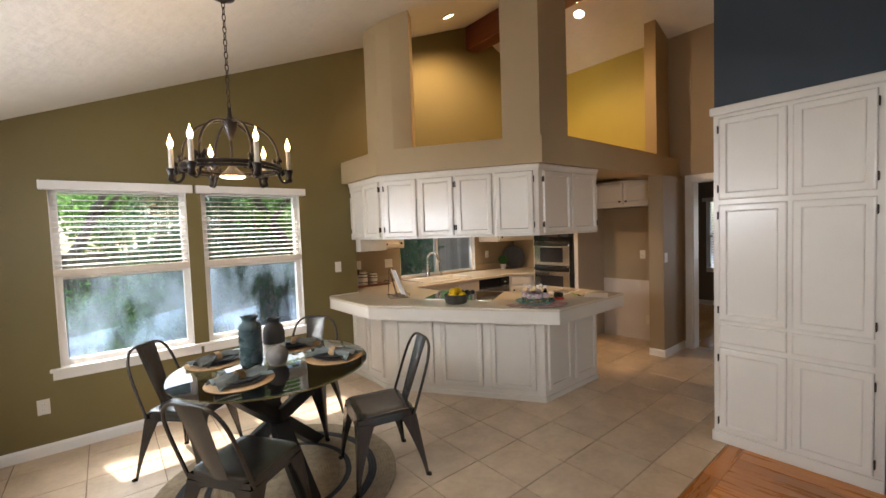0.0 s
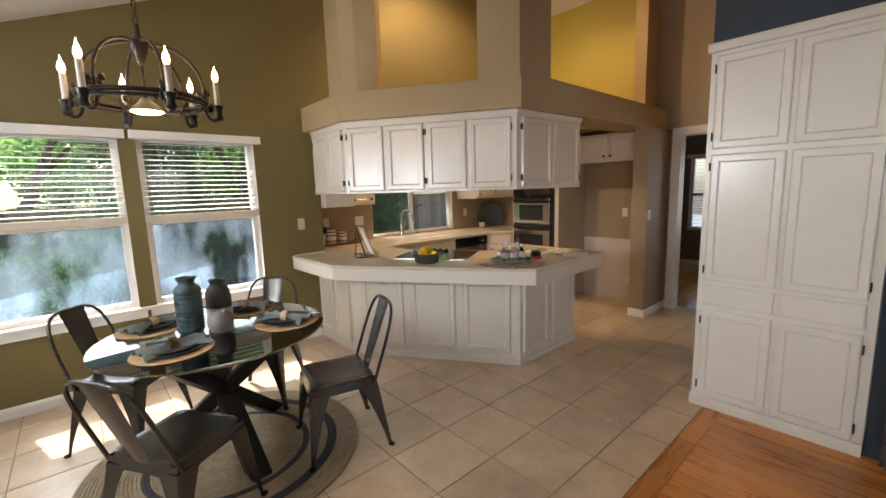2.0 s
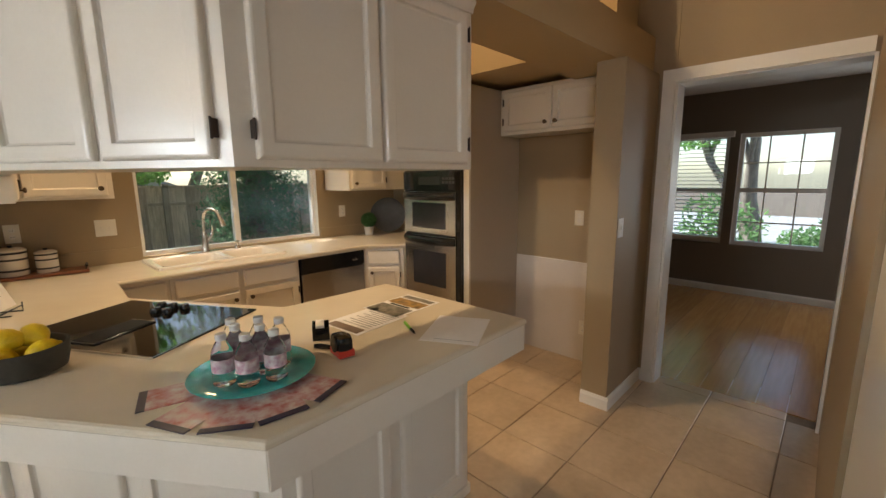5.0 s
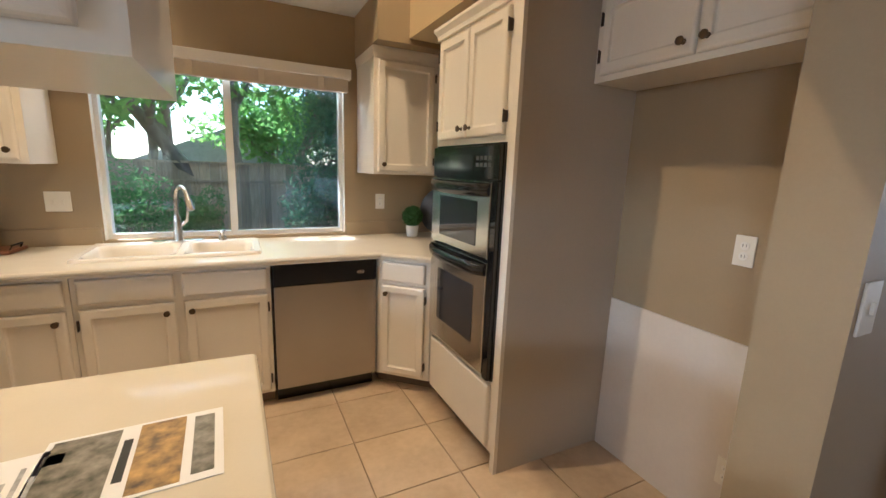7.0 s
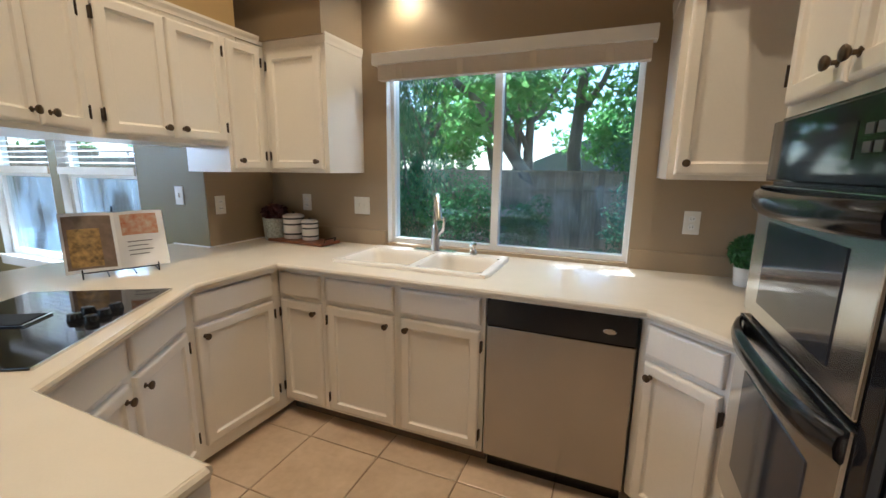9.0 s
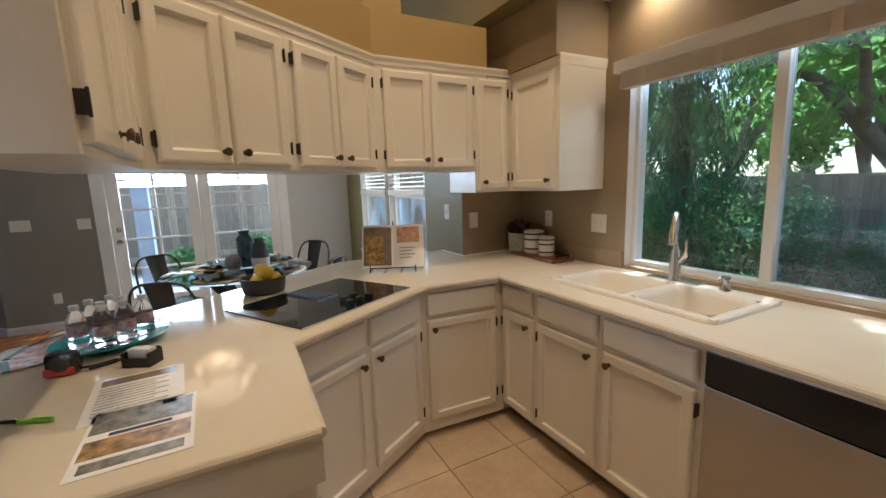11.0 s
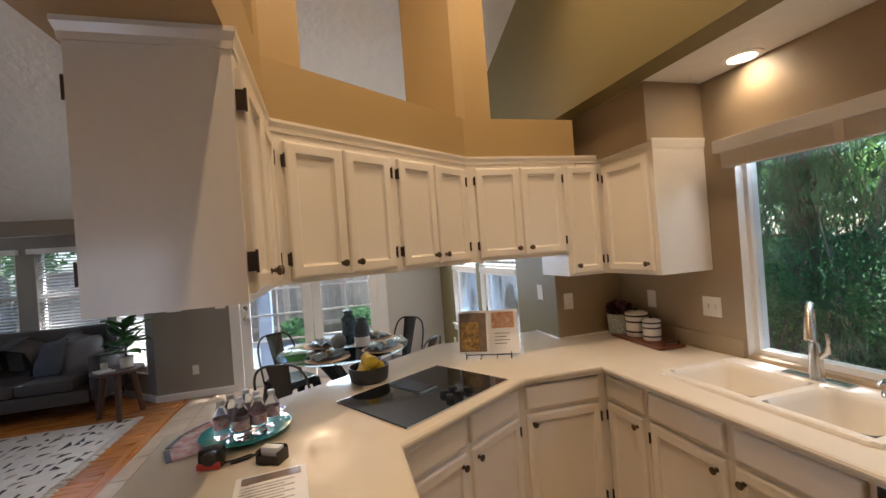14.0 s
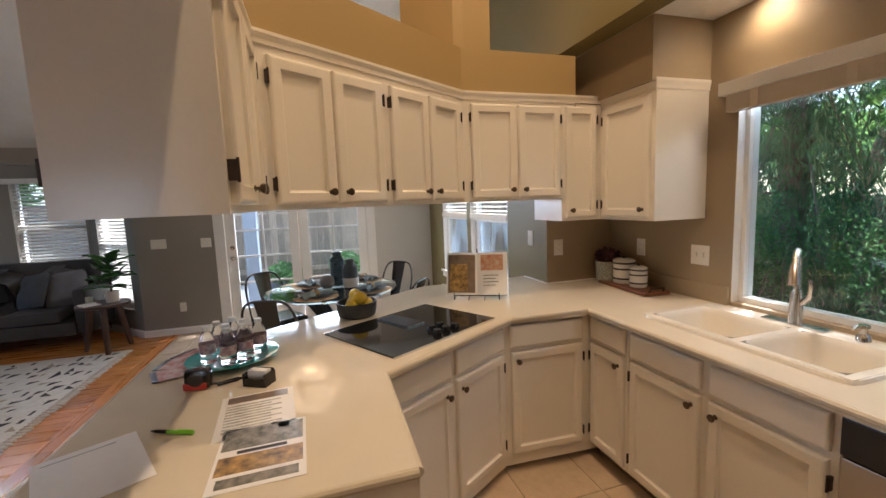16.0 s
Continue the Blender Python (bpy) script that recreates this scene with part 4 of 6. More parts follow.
door_front(c, m, 0.02, 0.40, 1.395, 2.055, ("r", "bottom"), "l")
moulding(c, (2.66, 4.61), (3.10, 4.61), 2.075, 2.13, 0.010, "crown")
moulding(c, (3.10, 4.61), (3.10, YS - 0.002), 2.075, 2.13, 0.010, "crown")
c = upper([(4.815, 4.55), (XE - 0.003, 4.55), (XE - 0.003, YS - 0.002), (4.815, YS - 0.002)], "white painted corner wall cabinet beside the oven housing", z0=1.375, z1=2.12)
m = line_frame((4.815, 4.55), (XE, 4.55))
door_front(c, m, 0.025, 0.42, 1.395, 2.09, ("l", "bottom"), "r")
moulding(c, (4.815, 4.55), (XE, 4.55), 2.105, 2.168, 0.010, "crown")
moulding(c, (4.815, YS - 0.002), (4.815, 4.55), 2.105, 2.168, 0.010, "crown")
c = upper([(5.42, 3.286), (5.42, 2.382), (XE - 0.002, 2.382), (XE - 0.002, 3.286)], "white painted wall cabinet over the fridge space", z0=1.81, z1=2.155)
m = line_frame((5.42, 3.286), (5.42, 2.382))
pair(c, m, 0.03, 0.874, 1.835, 2.13)

# ---- tall cabinet ----
PX, PY0, PY1 = 3.44, 0.34, 1.185
pantry = thing("pantry_cabinet", (3.73, 0.76, 0), "tall white painted built-in cabinet with framed doors and two drawers", "cabinet")
part("body", boxes((PX, 4.05, PY0, PY1, 0, 2.335)), M_CAB, pantry)
m = line_frame((PX, PY1), (PX, PY0))
n = PY1 - PY0
for a, b, h in ((0.035, 0.408, "l"), (0.435, 0.80, "r")):
    for z0, z1 in ((1.735, 2.295), (0.885, 1.70), (0.085, 0.69)):
        door_front(pantry, m, a, b, z0, z1, None, h, rail=0.042)
    drawer_front(pantry, m, a, b, 0.725, 0.86)
part("crown", boxes((PX - 0.03, 3.46, PY0 - 0.03, PY1 + 0.02, 2.32, 2.375), bevel=0.012), M_CAB, pantry)
part("base_board", boxes((PX - 0.012, PX + 0.05, PY0, PY1 + 0.012, 0, 0.075), bevel=0.004), M_CAB, pantry)

# ---- dining table and chairs ----
TX, TY = 0.91, 2.95
table = thing("dining_table", (TX, TY, 0), "round glass dining table on a dark crossed wooden base", "table")
bm = lathe(bmesh.new(), [(0.598, 0.738), (0.604, 0.741), (0.605, 0.746), (0.603, 0.750)], Matrix.Translation((TX, TY, 0)), 72)
top = part("tabletop", bm, M_TABLEGLASS, table, "clear round glass top", smooth=40)
top.visible_shadow = False
for k in range(3):
    a = radians(35 + 120 * k)
    d = Vector((math.cos(a), math.sin(a), 0))
    lo, hi = Vector((TX, TY, 0.022)) + d * 0.42, Vector((TX, TY, 0.735)) - d * 0.42
    s = Vector((-d.y, d.x, 0)) * 0.055
    wv = d * 0.06
    bm = bmesh.new()
    off = s * (0.5 * (k - 1))
    v = [bm.verts.new(p) for p in (lo - s - wv, lo - s + wv, lo + s + wv, lo + s - wv, hi - s - wv, hi - s + wv, hi + s + wv, hi + s - wv)]
    for f in ((0, 3, 2, 1), (4, 5, 6, 7), (0, 1, 5, 4), (1, 2, 6, 5), (2, 3, 7, 6), (3, 0, 4, 7)):
        bm.faces.new([v[i] for i in f])
    bmesh.ops.bevel(bm, geom=bm.edges[:], offset=0.006, segments=2, affect="EDGES")
    part("leg", bm, M_BLACKWOOD, table)


def metal_chair():
    """A pressed steel cafe chair; its front looks along +y."""
    c = thing("dining_chair", (0, 0, 0), "gunmetal pressed-steel cafe chair drawn up to the table", "chair", "chairs round the table")
    W, D, H = 0.185, 0.18, 0.45
    bm = bmesh.new()
    rings = [ring(bm, -W + i, W - i, -D + i, D - i, zz, 0.045, n=4) for i, zz in ((0.0, H - 0.045), (-0.004, H - 0.02), (0.0, H - 0.004), (0.012, H), (0.05, H - 0.002), (0.10, H - 0.006))]
    for a, b in zip(rings, rings[1:]):
        bridge(bm, a, b)
    bm.faces.new(rings[-1])
    part("seat", bm, M_GUNMETAL, c, smooth=50)
    # aprons with an arched lower edge
    for ang, w, d in ((0, W, D), (180, W, D), (90, D, W), (270, D, W)):
        rot = pose(0, 0, 0, 0, 0, ang)
        rows = []
        for t in (0.0, 0.5, 1.0):
            row = []
            for u in np.linspace(-1, 1, 11):
                drop = 0.045 + 0.12 * abs(u) ** 5
                row.append(rot @ Vector((u * (w + 0.004 + 0.012 * t), d + 0.004 + 0.010 * t, H - 0.02 - drop * t)))
            rows.append(row)
        part("apron", sheet(bmesh.new(), rows), M_GUNMETAL, c, smooth=50)
    for sx in (-1, 1):
        for sy in (-1, 1):
            bm = bmesh.new()
            rows = []
            for t in np.linspace(0, 1, 9):
                zz = (H - 0.05) * (1 - t)
                w = 0.085 * (1 - t) ** 1.6 + 0.021
                px, py = sx * (W + 0.012 + 0.042 * t), sy * (D + 0.010 + (0.06 if sy < 0 else 0.035) * t)
                rows.append([Vector((px - sx * w, py, zz)), Vector((px - sx * 0.006, py + sy * 0.002, zz)), Vector((px, py - sy * 0.006, zz)), Vector((px, py - sy * w, zz))])
            sheet(bm, rows, 0.003)
            leg = part("leg", bm, M_GUNMETAL, c, smooth=35)
            part("rubber_foot", boxes((sx * (W + 0.054) - 0.011, sx * (W + 0.054) + 0.011, sy * (D + (0.07 if sy < 0 else 0.045)) - 0.011, sy * (D + (0.07 if sy < 0 else 0.045)) + 0.011, 0, 0.014)), M_BLACK, leg)
    hoop = []
    for t in np.linspace(-1, 1, 23):
        a = t * math.pi / 2
        x = 0.20 * math.copysign(abs(math.sin(a)) ** 0.55, a)
        zz = H - 0.03 + 0.43 * (math.cos(a)) ** 0.42 if abs(t) < 0.999 else H - 0.05
        hoop.append((x, -D + 0.01 - 0.15 * (zz - H + 0.05) / 0.43, zz))
    part("back_hoop", tube(bmesh.new(), hoop, 0.0095, 8), M_GUNMETAL, c, smooth=60)
    rows = []
    for t in np.linspace(0, 1, 7):
        zz = H - 0.02 + 0.42 * t
        w = 0.055 + 0.028 * t
        rows.append([Vector((u * w, -D + 0.01 - 0.15 * (zz - H + 0.05) / 0.43 - 0.012 * (1 - u * u), zz)) for u in np.linspace(-1, 1, 7)])
    part("backrest", sheet(bmesh.new(), rows), M_GUNMETAL, c, smooth=50)
    return c


RUG_Z = 0.014
SEATS = [(-38, 0.68, 24), (52, 0.62, -3), (127, 0.68, 8), (239, 0.60, -26)]
chair0 = metal_chair()
for k, (ang, dist, twist) in enumerate(SEATS):
    a = radians(ang)
    p = pose(TX + dist * math.cos(a), TY + dist * math.sin(a), RUG_Z, 0, 0, ang + 90 + twist)
    if k == 0:
        chair0.matrix_basis = p
    else:
        copy_thing(chair0, p)

# round jute rug of coiled braids
M_JUTE = material("jute_braid", (0.33, 0.25, 0.155), 0.9, vary=0.25, scale=30, bump=0.8, grain=160)
M_JUTED = material("charcoal_braid", (0.045, 0.045, 0.05), 0.9, vary=0.3, scale=30, bump=0.8, grain=160)
rug = thing("round_rug", (0.90, 2.88, 0), "round natural jute rug with charcoal rings", "rug")
rm = Matrix.Translation((0.90, 2.88, 0))
R, NB = 0.745, 40


def coil(bm, i):
    r0, r1 = max(0.002, R * i / NB), R * (i + 1) / NB
    c, w = (r0 + r1) / 2, (r1 - r0) / 2
    prof = [(c - w, 0.002), (c - w * 0.8, 0.0115), (c, 0.0135), (c + w * 0.8, 0.0115), (c + w, 0.002)]
    return lathe(bm, prof, rm, 56, cap=False)


bands = {i for i in (22, 23, 30, 31, 32)}
for nm, mt, pick in (("braid_field", M_JUTE, lambda i: i not in bands), ("braid_ring", M_JUTED, lambda i: i in bands)):
    bm = bmesh.new()
    for i in range(NB):
        if pick(i):
            coil(bm, i)
    tagged(part(nm, bm, mt, rug, smooth=60), kind="stuff")

# ---- table setting ----
ZT2 = 0.751
M_MAT = material("woven_placemat", (0.50, 0.34, 0.19), 0.85, vary=0.2, scale=40, bump=0.5, grain=220)
M_PLATE_D = material("charcoal_stoneware", (0.045, 0.05, 0.055), 0.3, vary=0.25, scale=18)
M_NAPKIN = material("blue_grey_linen", (0.11, 0.15, 0.16), 0.9, vary=0.35, scale=14, bump=0.4, grain=250, second=(0.22, 0.25, 0.24))
M_RING = material("jute_napkin_ring", (0.42, 0.29, 0.16), 0.85, vary=0.2, scale=60, bump=0.5, grain=200)


def setting():
    s = thing("placemat", (0, 0, 0), "round woven tan placemat on the glass table", "placemat", "placemats")
    part("mat", lathe(bmesh.new(), [(0.165, 0), (0.168, 0.002), (0.165, 0.004)], n=40), M_MAT, s)
    p = thing("plate", (0, 0, 0), "dark stoneware dinner plate and side plate", "plate", "plates")
    part("dinner_plate", lathe(bmesh.new(), [(0.07, 0.005), (0.075, 0.006), (0.125, 0.016), (0.127, 0.019), (0.12, 0.018), (0.075, 0.010)], n=36), M_PLATE_D, p, smooth=40)
    part("side_plate", lathe(bmesh.new(), [(0.06, 0.0105), (0.065, 0.012), (0.10, 0.024), (0.102, 0.027), (0.095, 0.026), (0.06, 0.017)], n=36), M_PLATE_D, p, smooth=40)
    nk = thing("napkin", (0, 0, 0.02), "blue-grey linen napkin gathered in a ring", "napkin", "napkins")
    rows = []
    rng = random.Random(4)
    for t in np.linspace(-1, 1, 17):
        row = []
        spread = 0.020 + 0.075 * abs(t) ** 1.3
        for u in np.linspace(-1, 1, 13):
            fold = 0.014 * math.sin(u * 8 + t * 2) * (0.4 + abs(t)) + rng.uniform(-0.002, 0.002)
            row.append(Vector((t * 0.135, u * spread, 0.036 + 0.016 * (1 - u * u) + fold * 0.7 + 0.012 * (1 - abs(t)))))
        rows.append(row)
    part("cloth", sheet(bmesh.new(), rows, 0.002), M_NAPKIN, nk, smooth=60)
    bm = lathe(bmesh.new(), [(0.030, -0.018), (0.033, 0), (0.030, 0.018)], Matrix.Translation((0, 0, 0.050)) @ pose(0, 0, 0, 0, 90, 0), 18, cap=False)
    bmesh.ops.solidify(bm, geom=bm.faces[:], thickness=0.003)
    part("napkin_ring", bm, M_RING, nk, smooth=40)
    return s, p, nk


trio = setting()
for k, (ang, dist, twist) in enumerate(((-23, 0.385, 20), (52, 0.42, 0), (130, 0.43, -10), (218, 0.32, 30))):
    a = radians(ang)
    for ob in trio:
        rz = ang + 90 + twist + (35 if ob is trio[2] and k in (0, 3) else 0)
        p = pose(TX + dist * math.cos(a), TY + dist * math.sin(a), ZT2, 0, 0, rz)
        if k == 3:
            ob.matrix_basis = p @ Matrix.Scale(1.13, 4)
        else:
            copy_thing(ob, p @ Matrix.Scale(1.13, 4))

M_TEAL = material("teal_glazed_ceramic", (0.035, 0.065, 0.075), 0.28, vary=0.35, scale=12, bump=0.1, grain=40)
M_CHAR = material("matte_charcoal_ceramic", (0.05, 0.055, 0.058), 0.5, vary=0.2, scale=12)
M_SAND = material("grey_stoneware", (0.20, 0.19, 0.18), 0.6, vary=0.2, scale=20)
M_CREAM = material("cream_glaze", (0.62, 0.58, 0.50), 0.4, vary=0.06, scale=20)


def vase(name, x, y, prof, mat, label, extra=None):
    v = thing(name, (x, y, ZT2), label, "vase", "vases on the table")
    part("body", lathe(bmesh.new(), [(r, z + ZT2) for r, z in prof], Matrix.Translation((x, y, 0)), 32, cap=True), mat, v, smooth=50)
    if extra:
        part("glaze_band", lathe(bmesh.new(), [(r, z + ZT2) for r, z in extra[0]], Matrix.Translation((x, y, 0)), 32, cap=False), extra[1], v, smooth=50)
    return v


ribbed = [(0.05, 0.0), (0.062, 0.006)]
for k in range(9):
    z = 0.02 + k * 0.027
    ribbed += [(0.068, z), (0.071, z + 0.008), (0.071, z + 0.018), (0.068, z + 0.025)]
ribbed += [(0.06, 0.275), (0.042, 0.29), (0.040, 0.305), (0.052, 0.32), (0.052, 0.328), (0.036, 0.326), (0.034, 0.30)]
vase("vase", 0.79, 3.01, ribbed, M_TEAL, "tall dark teal ribbed ceramic vase")
vase("vase", 0.97, 3.12, [(0.055, 0), (0.066, 0.01), (0.072, 0.10), (0.072, 0.17), (0.06, 0.215), (0.04, 0.235), (0.038, 0.25), (0.048, 0.262), (0.047, 0.27), (0.033, 0.268), (0.032, 0.24)], M_CHAR,
     "charcoal ceramic bottle vase with a cream lower half", ([(0.0665, 0.009), (0.0728, 0.05), (0.0735, 0.098)], M_CREAM))
vase("vase", 0.92, 2.90, [(0.035, 0), (0.05, 0.008), (0.068, 0.045), (0.07, 0.07), (0.06, 0.105), (0.035, 0.122), (0.030, 0.126), (0.027, 0.12)], M_SAND, "small round grey stoneware vase")

# ---- chandelier ----
CX, CY = 0.67, 2.69
ch = thing("chandelier", (CX, CY, 1.88), "dark bronze ring chandelier with six lit candle bulbs", "chandelier")
cz = 1.985
RR = 0.245
part("ring", tube(bmesh.new(), [(CX + RR * math.cos(a), CY + RR * math.sin(a), cz) for a in np.linspace(0, 2 * math.pi, 49)[:-1]], 0.012, 8, closed=True), M_BRONZE, ch, smooth=60)
part("ring", tube(bmesh.new(), [(CX + RR * math.cos(a), CY + RR * math.sin(a), cz - 0.022) for a in np.linspace(0, 2 * math.pi, 49)[:-1]], 0.008, 6, closed=True), M_BRONZE, ch, smooth=60)
part("hub", lathe(bmesh.new(), [(0.008, cz + 0.15), (0.018, cz + 0.17), (0.035, cz + 0.22), (0.042, cz + 0.255), (0.03, cz + 0.265), (0.014, cz + 0.28), (0.010, cz + 0.33)], Matrix.Translation((CX, CY, 0)), 18), M_BRONZE, ch, smooth=50)
part("stem", tube(bmesh.new(), [(CX, CY, cz - 0.02), (CX, CY, cz + 0.17)], 0.007, 8), M_BRONZE, ch)
part("down_shade", lathe(bmesh.new(), [(0.02, cz + 0.005), (0.03, cz - 0.01), (0.075, cz - 0.05), (0.077, cz - 0.054), (0.07, cz - 0.05), (0.028, cz - 0.012)], Matrix.Translation((CX, CY, 0)), 24), M_BRONZE, ch, smooth=50)
part("down_bulb", lathe(bmesh.new(), [(0.02, cz - 0.02), (0.055, cz - 0.042), (0.066, cz - 0.053), (0.05, cz - 0.060), (0.01, cz - 0.064)], Matrix.Translation((CX, CY, 0)), 20), M_BULB, ch, "glowing white lamp")
rng = random.Random(7)
for k in range(6):
    a = radians(40 + 60 * k)
    d = Vector((math.cos(a), math.sin(a), 0))
    o = Vector((CX, CY, 0))
    arm = [o + d * (0.03 + 0.215 * math.sin(q)) + Vector((0, 0, cz + 0.252 * max(0.0, math.cos(q)) ** 0.75)) for q in np.linspace(0.0, math.pi / 2, 12)]
    part("arm", tube(bmesh.new(), arm, 0.0072, 8), M_BRONZE, ch, smooth=60)
    cup_at = o + d * 0.295
    branch = [o + d * (RR + 0.028 - 0.034 * math.cos(q)) + Vector((0, 0, cz - 0.030 - 0.055 * math.sin(q))) for q in np.linspace(0.0, math.pi * 0.8, 9)]
    branch.append(cup_at + Vector((0, 0, cz - 0.075)))
    br = part("branch", tube(bmesh.new(), branch, 0.008, 8), M_BRONZE, ch, smooth=60)
    part("candle_cup", lathe(bmesh.new(), [(0.010, cz - 0.085), (0.022, cz - 0.072), (0.016, cz - 0.05), (0.021, cz - 0.03), (0.026, cz - 0.015), (0.022, cz - 0.012)], Matrix.Translation(cup_at), 16), M_BRONZE, br, smooth=50)
    part("candle_sleeve", lathe(bmesh.new(), [(0.0125, cz - 0.014), (0.0125, cz + 0.095), (0.009, cz + 0.098)], Matrix.Translation(cup_at), 14), M_CREAM, br, "cream candle sleeve", smooth=40)
    part("bulb", lathe(bmesh.new(), [(0.006, cz + 0.097), (0.011, cz + 0.106), (0.0145, cz + 0.119), (0.0125, cz + 0.134), (0.0065, cz + 0.149), (0.0025, cz + 0.162), (0.0008, cz + 0.174)], Matrix.Translation(cup_at), 14), M_BULB, br, "glowing flame bulb", smooth=60)
    orn = bmesh.new()
    for j in range(14):
        q = o + d * (RR + 0.005) + Vector((rng.uniform(-0.034, 0.034), rng.uniform(-0.034, 0.034), cz + rng.uniform(-0.035, 0.05)))
        bmesh.ops.create_icosphere(orn, subdivisions=1, radius=rng.uniform(0.007, 0.014), matrix=Matrix.Translation(q) @ Matrix.Diagonal((1, 1, 1.5, 1)))
    tagged(part("ornament", orn, M_BRONZE, ch, "cast leaf ornament"), kind="stuff")
top_z = vault(CX) - 0.02
links = int((top_z - cz - 0.33) / 0.034)
for k in range(links):
    z = cz + 0.345 + k * 0.034
    lm = Matrix.Translation((CX, CY, z)) @ pose(0, 0, 0, 0, 0, 90 * (k % 2) + 15)
    part("chain_link", tube(bmesh.new(), [(0.009 * math.cos(a), 0, 0.021 * math.sin(a)) for a in np.linspace(0, 2 * math.pi, 11)[:-1]], 0.0028, 5, closed=True, m=lm), M_BRONZE, ch)
part("canopy", lathe(bmesh.new(), [(0.06, vault(CX) + 0.0), (0.06, vault(CX) - 0.03), (0.02, vault(CX) - 0.05), (0.006, vault(CX) - 0.06)], Matrix.Translation((CX, CY, 0)), 20), M_BRONZE, ch)
lamp("chandelier_light", "POINT", 5.0, WARM, Matrix.Translation((CX, CY, cz + 0.13)), radius=0.25)

# ---- recessed lamps ----
def recessed(x, y, power, spot=150):
    z = 2.442 if y > YD else vault(x)
    n = Vector((0, 0, 1)) if y > YD else (Vector((-0.42, 0, 1)) if x < 4.25 else Vector((0.39, 0, 1))).normalized()
    q = n.to_track_quat("Z", "Y").to_matrix().to_4x4()
    t = thing("recessed_lamp", (x, y, z), "round recessed ceiling lamp, lit, with a white trim", "ceiling lamp", "recessed lamps")
    m = Matrix.Translation((x, y, z)) @ q
    part("trim_ring", lathe(bmesh.new(), [(0.062, -0.001), (0.09, -0.001), (0.09, -0.006), (0.064, -0.010), (0.060, -0.004)], m, 28, cap=False), M_TRIM, t, smooth=40)
    part("lens", lathe(bmesh.new(), [(0.061, -0.002), (0.061, -0.004), (0.03, -0.0055)], m, 24), M_DISC, t, "glowing warm lens")
    lamp("recessed_light", "SPOT", power, WARM, m @ Matrix.Translation((0, 0, -0.02)), radius=0.04, spot=radians(spot))
    return t


recessed(3.28, 3.79, 76, 152)
recessed(4.82, 3.07, 56, 152)
recessed(3.42, 4.885, 2.6)

# ---- cooktop ----
M_GRILLE = material("matte_black_grille", (0.012, 0.012, 0.012), 0.6, vary=0.2, scale=40, spec=0.2)
CL, CF, CR = Vector((2.919, 2.804)), Vector((3.329, 3.11)), Vector((2.976, 3.707))
um = line_frame(CF, CR)
CW = (CR - CF).length
CD = 0.51
cook = thing("cooktop", (2.947, 3.256, ZC), "black ceramic cooktop with a middle vent and knobs", "cooktop")
part("plate", boxes((0, CW, 0.0, CD, ZC, ZC + 0.008), m=um, bevel=0.002), M_GLASSBLACK, cook)
part("trim", boxes((0, CW, -0.006, 0.0, ZC, ZC + 0.0075), (0, CW, CD, CD + 0.005, ZC, ZC + 0.0075), m=um), M_STEEL, cook)
vent = part("vent", boxes((CW * 0.42, CW * 0.59, 0.235, 0.475, ZC + 0.008, ZC + 0.013), m=um, bevel=0.002), M_BLACK, cook)
part("vent_rim", boxes((CW * 0.42, CW * 0.59, 0.231, 0.237, ZC + 0.008, ZC + 0.0145), m=um), M_STEEL, vent)
part("vent_cover", boxes((CW * 0.43, CW * 0.58, 0.245, 0.465, ZC + 0.013, ZC + 0.0155), m=um, bevel=0.001), M_GRILLE, vent)
for u, v in ((0.46, 0.06), (0.55, 0.06), (0.64, 0.06), (0.50, 0.125), (0.59, 0.125)):
    p = um @ Vector((CW * u, v, ZC + 0.008))
    part("knob", lathe(bmesh.new(), [(0.022, 0), (0.022, 0.006), (0.018, 0.022), (0.010, 0.024)], Matrix.Translation(p), 16), M_BLACK, cook, smooth=40)

# ---- things on the worktop ----
M_BOWL = material("dark_stone_bowl", (0.055, 0.052, 0.042), 0.55, vary=0.25, scale=25, bump=0.1)
M_LEMON = material("lemon_skin", (0.88, 0.60, 0.02), 0.42, vary=0.12, scale=20, bump=0.25, grain=140)
bx, by = 2.60, 3.035
fb = thing("fruit_bowl", (bx, by, ZC), "dark stoneware bowl on the worktop", "bowl")
part("bowl", lathe(bmesh.new(), [(0.085, ZC), (0.10, ZC + 0.008), (0.108, ZC + 0.04), (0.112, ZC + 0.085), (0.105, ZC + 0.085), (0.098, ZC + 0.04), (0.06, ZC + 0.015)], Matrix.Translation((bx, by, 0)), 32), M_BOWL, fb, smooth=40)
rng = random.Random(2)
for dx, dy, dz in ((-0.05, -0.02, 0.062), (0.045, -0.035, 0.064), (0.0, 0.055, 0.066), (0.032, 0.012, 0.108), (-0.03, -0.004, 0.112)):
    lm = Matrix.Translation((bx + dx, by + dy, ZC + dz)) @ pose(0, 0, 0, rng.uniform(0, 180), 70, rng.uniform(0, 180))
    lm = lm @ Matrix.Scale(1.02, 4)
    prof = [(0.004, -0.047), (0.008, -0.043), (0.022, -0.034), (0.033, -0.015), (0.035, 0.0), (0.033, 0.015), (0.022, 0.033), (0.009, 0.042), (0.006, 0.047), (0.002, 0.048)]
    le = thing("lemon", lm.translation, "bright yellow lemon in the dark bowl", "lemon", "lemons")
    part("skin", lathe(bmesh.new(), prof, lm, 18), M_LEMON, le, smooth=60)

# cookbook on a wire stand
M_PAPER = material("book_paper", (0.84, 0.83, 0.82), 0.7, vary=0.03, scale=12)
